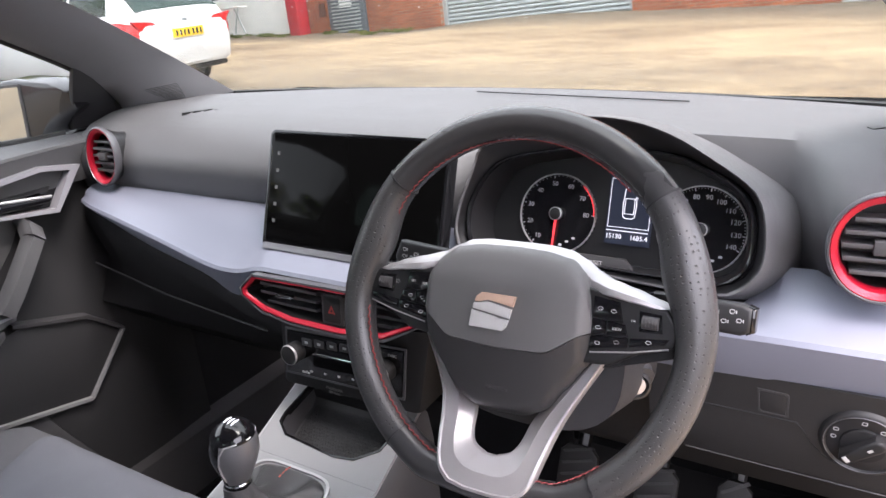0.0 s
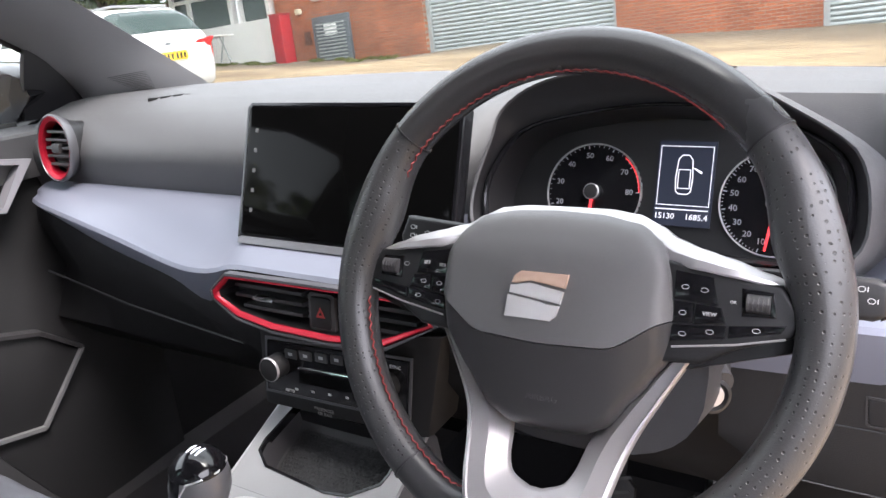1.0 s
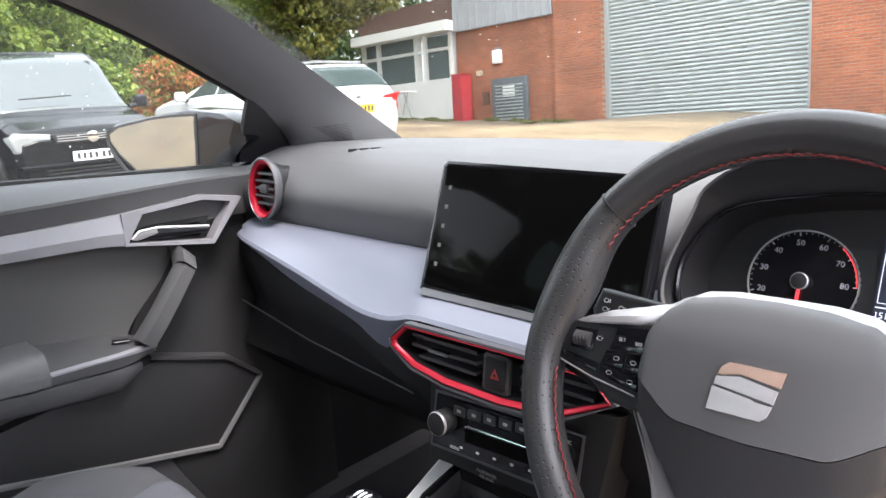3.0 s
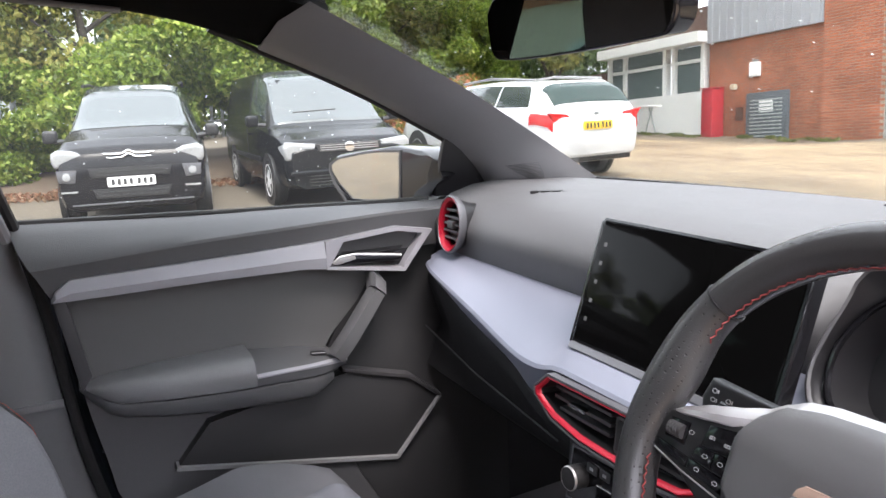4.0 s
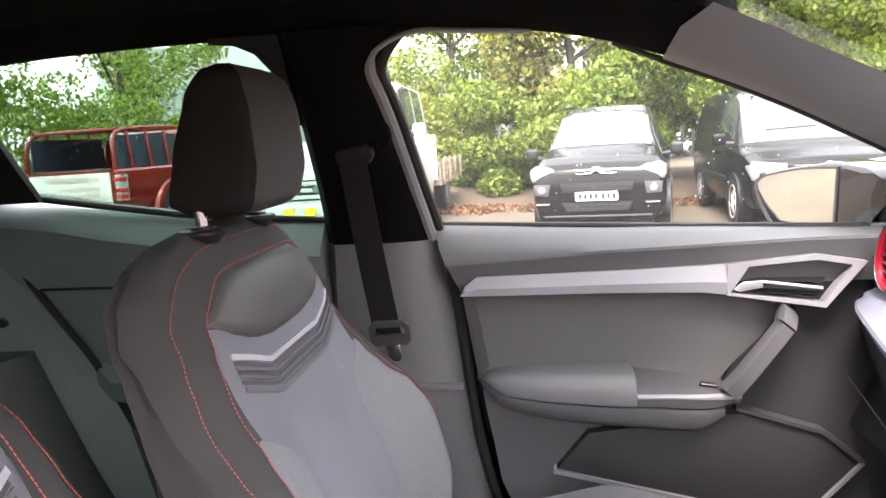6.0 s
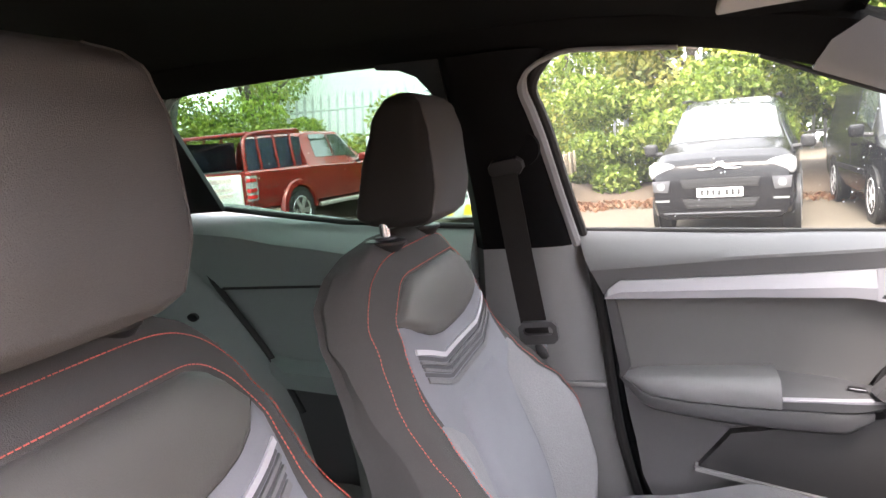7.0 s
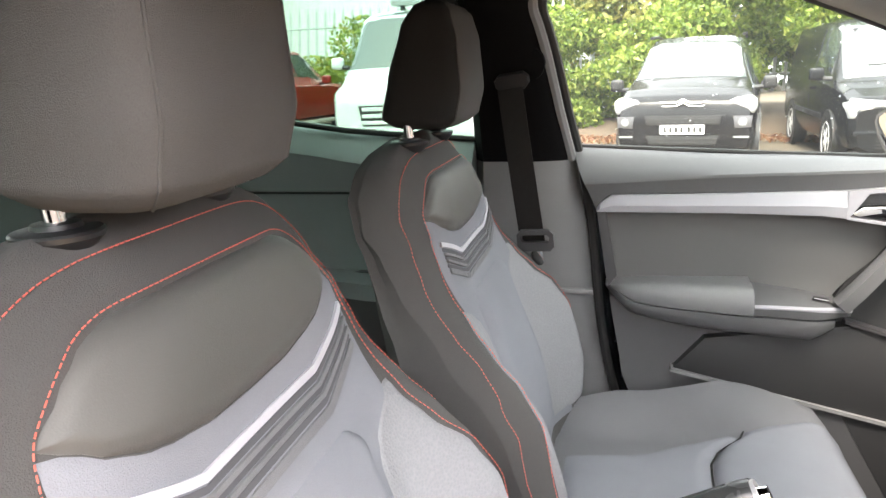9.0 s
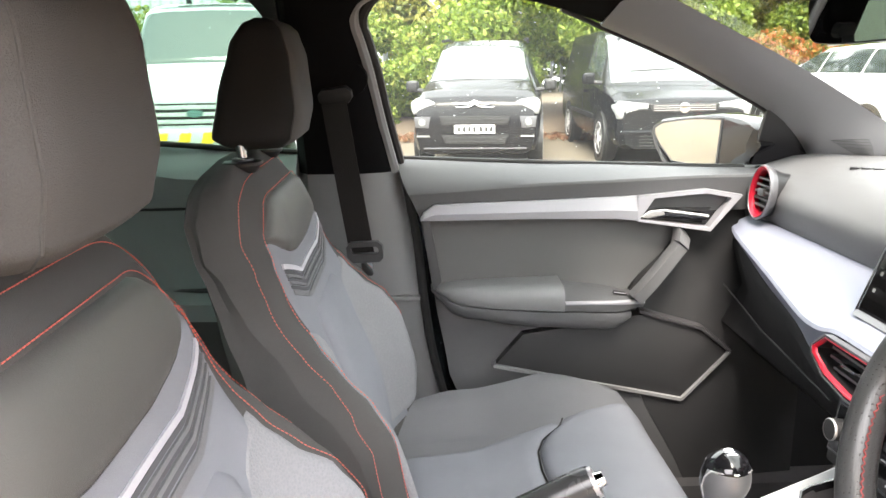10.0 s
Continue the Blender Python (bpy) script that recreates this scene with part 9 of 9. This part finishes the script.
    part("headboard", box((-3.12, -1.05, 0.61), (-3.06, 1.05, 1.35), 0.01), paint, v)
    return v


compact_mpv(-8.72, 0.48, -10)
panel_van(-8.55, 3.12, -3)
estate_car(-9.9, 6.35, 182)
pickup(-10.9, -7.02, 172)
tipper(-8.35, -2.92, 0)

# ---- fence, hedge and trees ----
fence = thing("palisade_fence", "grey steel palisade fence behind the hedge", "fence", place=ONE)
FX = -17.5
STEEL = surface("weathered_steel", (0.36, 0.38, 0.38), 0.6, 0.3, grain=30, bump=0.1, wear=2)
pale = prism([(-0.034, 0), (0.034, 0), (0.034, 2.15), (0.0, 2.3), (-0.034, 2.15)], axes((0, 0, 0), (0, 1, 0), (0, 0, 1)), 0.012)
first = None
for i in range(132):
    y = -26 + i * 0.24
    if first is None:
        o = part("pale", pale, STEEL, fence)
        first = o
    else:
        o = new("pale", first.data)
        o.parent = fence
    o.location = (FX, y, level(FX, y) + 0.6)
for zz in (0.95, 2.45):
    part("rail", tube([(FX - 0.04, y, level(FX, y) + zz) for y in (-26, -17, -8, 1, 5.6)], 0.03, 6), STEEL, fence)
for y in range(-25, 6, 3):
    part("post", box((FX - 0.12, y - 0.04, level(FX, y) - 0.2), (FX - 0.05, y + 0.04, level(FX, y) + 2.7)), STEEL, fence)


def leaf_stuff(name, clumps, count, size, colours, lab, cat, seed):
    """Many small leaves gathered into clumps of uneven outline."""
    rng = np.random.default_rng(seed)
    w = np.array([c[3] * c[4] * c[5] for c in clumps]) ** 0.7
    pick = rng.choice(len(clumps), count, p=w / w.sum())
    c = np.array(clumps)[pick]
    d = rng.normal(size=(count, 3))
    d /= np.linalg.norm(d, axis=1)[:, None]
    r = rng.uniform(0.35, 1.08, count) ** 0.5
    pos = c[:, :3] + d * c[:, 3:6] * r[:, None]
    a = rng.normal(size=(count, 3))
    a /= np.linalg.norm(a, axis=1)[:, None]
    b = np.cross(a, rng.normal(size=(count, 3)))
    b /= np.linalg.norm(b, axis=1)[:, None]
    s = size * rng.uniform(0.6, 1.4, count)[:, None]
    nrm = np.cross(a, b)
    v = np.stack([pos - a * s, pos + b * s * 0.55 + nrm * s * 0.15, pos + a * s, pos - b * s * 0.55 + nrm * s * 0.15], 1).reshape(-1, 3)
    me = bpy.data.meshes.new(name)
    me.from_pydata(v.tolist(), [], np.arange(4 * count).reshape(-1, 4).tolist())
    m, t, p = node_mat(name + "_leaf")
    n, k = t.nodes, t.links
    g = n.new("ShaderNodeNewGeometry")
    ramp = n.new("ShaderNodeValToRGB")
    el = ramp.color_ramp.elements
    for i, col in enumerate(colours):
        e = el[i] if i < 2 else el.new(i / (len(colours) - 1))
        e.position, e.color = i / (len(colours) - 1), (*col, 1)
    k.new(g.outputs["Random Per Island"], ramp.inputs[0])
    k.new(ramp.outputs[0], p.inputs["Base Color"])
    p.inputs["Roughness"].default_value = 0.5
    p.inputs["Transmission Weight"].default_value = 0.0
    tl = n.new("ShaderNodeBsdfTranslucent")
    k.new(ramp.outputs[0], tl.inputs[0])
    mx = n.new("ShaderNodeMixShader")
    mx.inputs[0].default_value = 0.4
    k.new(p.outputs[0], mx.inputs[1])
    k.new(tl.outputs[0], mx.inputs[2])
    k.new(mx.outputs[0], n["Material Output"].inputs[0])
    me.materials.append(m)
    ob = new(name, me)
    return ob


GREENS = [(0.06, 0.10, 0.015), (0.11, 0.17, 0.02), (0.17, 0.25, 0.03), (0.24, 0.31, 0.05), (0.31, 0.34, 0.07)]
OLIVES = [(0.075, 0.10, 0.02), (0.15, 0.175, 0.035), (0.25, 0.25, 0.055), (0.34, 0.31, 0.08)]
def hedge(name, y0, y1, x0, x1, h0, h1, count, cols, lab, seed):
    rng = random.Random(seed)
    cl = []
    for i in range(int((y1 - y0) * 7)):
        x, y = rng.uniform(x0, x1), rng.uniform(y0, y1)
        hh = rng.uniform(0.1, 1.0) * rng.uniform(h0, h1)
        q = rng.uniform(0.35, 0.75)
        cl.append((x, y, level(x, y) + hh, q, q * 1.1, q * 0.8))
    ob = leaf_stuff(name, cl, count, 0.060, cols, lab, "hedge", seed)
    return tagged(ob, lab, "hedge", kind="stuff")
hedge("hedge", 0.9, 5.6, -15.6, -13.1, 2.4, 3.6, 58000, GREENS, "dense bright green hedge behind the parked cars", 3)
hedge("hedge", -1.9, 1.1, -15.6, -13.1, 1.3, 2.3, 26000, GREENS, "lower green hedge in front of the fence", 4)
hedge("hedge", -7.5, -1.5, -17.2, -15.6, 1.4, 2.4, 20000, [(0.10, 0.16, 0.03), (0.20, 0.26, 0.05), (0.34, 0.30, 0.05)], "thin yellow-green shrubs along the fence", 5)
hedge("hedge", -20, -9, -17.3, -16.0, 2.4, 5.2, 30000, GREENS, "green shrubs overgrowing the fence", 6)
hedge("shrub", 5.0, 8.2, -15.4, -13.6, 1.2, 2.0, 14000, [(0.10, 0.14, 0.03), (0.20, 0.22, 0.04), (0.45, 0.12, 0.05), (0.40, 0.22, 0.05)], "shrub with orange-red berries", 8)
hedge("hedge", 6.0, 13.6, -19.5, -16.0, 3.6, 6.2, 70000, GREENS, "tall green hedge beside the white car", 9)


def tree(x, y, height, spread, count, cols, seed, lab):
    rng = random.Random(seed)
    z0 = level(x, y) - 0.1
    tr = thing("tree", lab, "tree", group="trees behind the yard", place=ONE)
    wood = bmesh.new()
    trunk = spline([(x, y, z0), (x + rng.uniform(-0.2, 0.2), y + rng.uniform(-0.2, 0.2), z0 + height * 0.35), (x + rng.uniform(-0.4, 0.4), y + rng.uniform(-0.4, 0.4), z0 + height * 0.75)], 6)
    tube(trunk, lambda t: 0.17 * (1 - 0.75 * t), 9, bm=wood)
    cl = []
    for i in range(14):
        p = trunk[3 + rng.randrange(len(trunk) - 3)]
        q = rng.uniform(0, 6.28)
        e = p + Vector((math.cos(q) * spread * rng.uniform(0.4, 1), math.sin(q) * spread * rng.uniform(0.4, 1), height * rng.uniform(0.08, 0.28)))
        tube(spline([p, p.lerp(e, 0.5) + Vector((0, 0, 0.15)), e], 4), lambda t: 0.06 * (1 - 0.8 * t), 6, bm=wood)
        for f in (0.55, 0.8, 1.0):
            c = p.lerp(e, f)
            k = rng.uniform(0.45, 0.95)
            cl.append((c.x + rng.uniform(-0.3, 0.3), c.y + rng.uniform(-0.3, 0.3), c.z + rng.uniform(-0.2, 0.4), k, k, k * 0.7))
    part("trunk", wood, surface("bark", (0.06, 0.05, 0.04), 0.9, grain=30, bump=0.6), tr, "dark bark trunk and limbs", 60)
    cr = leaf_stuff("crown", cl, count, 0.075, cols, "", "", seed)
    cr.parent = tr
    return tr
tree(-15.5, 3.6, 6.5, 2.3, 16000, GREENS, 11, "green tree above the hedge")
tree(-16.0, 0.4, 6.0, 2.2, 15000, OLIVES, 12, "light green tree above the hedge")
tree(-19.5, 8.0, 8.5, 3.0, 24000, OLIVES, 13, "olive green tree behind the yard")
tree(-17.0, 12.5, 8.0, 3.0, 24000, OLIVES, 14, "olive green tree beside the building")
tree(-22.5, 14.5, 9.0, 3.2, 24000, GREENS, 15, "dark green tree beside the building")
tree(-18.8, -2.6, 6.5, 2.4, 15000, GREENS, 16, "thin tree behind the fence")
tree(-20.5, -13.0, 8.0, 3.0, 9000, OLIVES, 17, "tree behind the fence")
tree(-19.0, -17.5, 7.0, 2.6, 9000, GREENS, 18, "green tree over the fence")

# woods further off, walls closing the yard, the east added to shape light
rng = random.Random(31)
cl = []
for i in range(170):
    y = rng.uniform(1, 27)
    x = rng.uniform(-36, -27)
    k = rng.uniform(0.9, 1.8)
    cl.append((x, y, level(x, y) + rng.uniform(0.5, 9.5) * rng.uniform(0.6, 1), k, k, k * 0.8))
wd = leaf_stuff("woods", cl, 52000, 0.17, [(0.03, 0.06, 0.012), (0.05, 0.09, 0.018), (0.09, 0.13, 0.03)], "", "", 32)
tagged(wd, "dark green woods beyond the yard", "woods", kind="stuff")
# out of view: holds back low light at the driver's open doorway
single("east_light_block", box((6.6, -26, -3), (7.0, 17.3, 2.2)), surface("light_block_render", (0.16, 0.14, 0.125), 0.9, grain=20, bump=0.3, vary=0.2, wear=0.8), "unseen plain wall added to limit light from the driver's side", "wall", kind="structure", place=ONE)
single("wall_south", box((-30, -30.4, -4), (13.4, -30, 3.2)), BRICK, "plain red brick wall at the yard's far end", "wall", kind="structure", place=ONE)

# leaf litter and the low bank
rng = random.Random(4)
bm = bmesh.new()
rings = []
for i in range(30):
    y = -9 + i * 0.6
    rings.append([Vector((x, y, level(x, y) + h + 0.05 * noise.noise(Vector((x, y, 0))))) for x, h in ((-13.0, -0.03), (-13.6, 0.10), (-14.6, 0.25), (-16.5, 0.35), (-18.5, 0.30), (-18.5, -0.4), (-13.0, -0.4))])
ring_loft(rings, bm=bm)
single("bank", bm, surface("earth", (0.09, 0.065, 0.045), 0.95, grain=25, bump=1.0, vary=0.5, wear=1.5), "brown earth bank under the hedge", "earth bank", kind="structure", place=ONE)
cl = [(rng.uniform(-13.6, -12.3), rng.uniform(-3, 4), 0, 0.4, 0.5, 0.02) for i in range(60)]
cl = [(a, b_, level(a, b_) + 0.03, d_, e_, f_) for a, b_, c_, d_, e_, f_ in cl]
lt = leaf_stuff("leaf_litter", cl, 5000, 0.05, [(0.16, 0.07, 0.04), (0.30, 0.15, 0.08), (0.24, 0.18, 0.12)], "", "", 21)
tagged(lt, "brown fallen leaves along the hedge's foot", "leaf litter", kind="stuff")
bm = box((-24.5, -16, 0.0), (-24.0, 1, 6.0))
single("warehouse", bm, surface("pale_cladding", (0.55, 0.60, 0.58), 0.6, grain=10, bump=0.1, wear=0.6), "pale corrugated warehouse wall beyond the fence", "building", place=ONE)
bm = box((-19.2, -17, -0.4), (-18.9, -9.2, 1.75), 0.02)
single("boundary_wall", bm, WHITE, "low white wall beside the pickup", "wall", kind="structure", place=ONE)
cl = [(rng.uniform(-19.5, -11.2), rng.uniform(16.3, 17.3), 0, rng.uniform(0.10, 0.30), 0.15, 0.05) for i in range(26)]
cl = [(a, b_, level(a, b_) + 0.03, d_, e_, f_) for a, b_, c_, d_, e_, f_ in cl]
wl = leaf_stuff("weeds", cl, 1500, 0.045, [(0.07, 0.09, 0.02), (0.13, 0.17, 0.03), (0.22, 0.20, 0.08)], "", "", 22)
tagged(wl, "straggling green weeds along the foot of the wall", "weeds", kind="stuff")
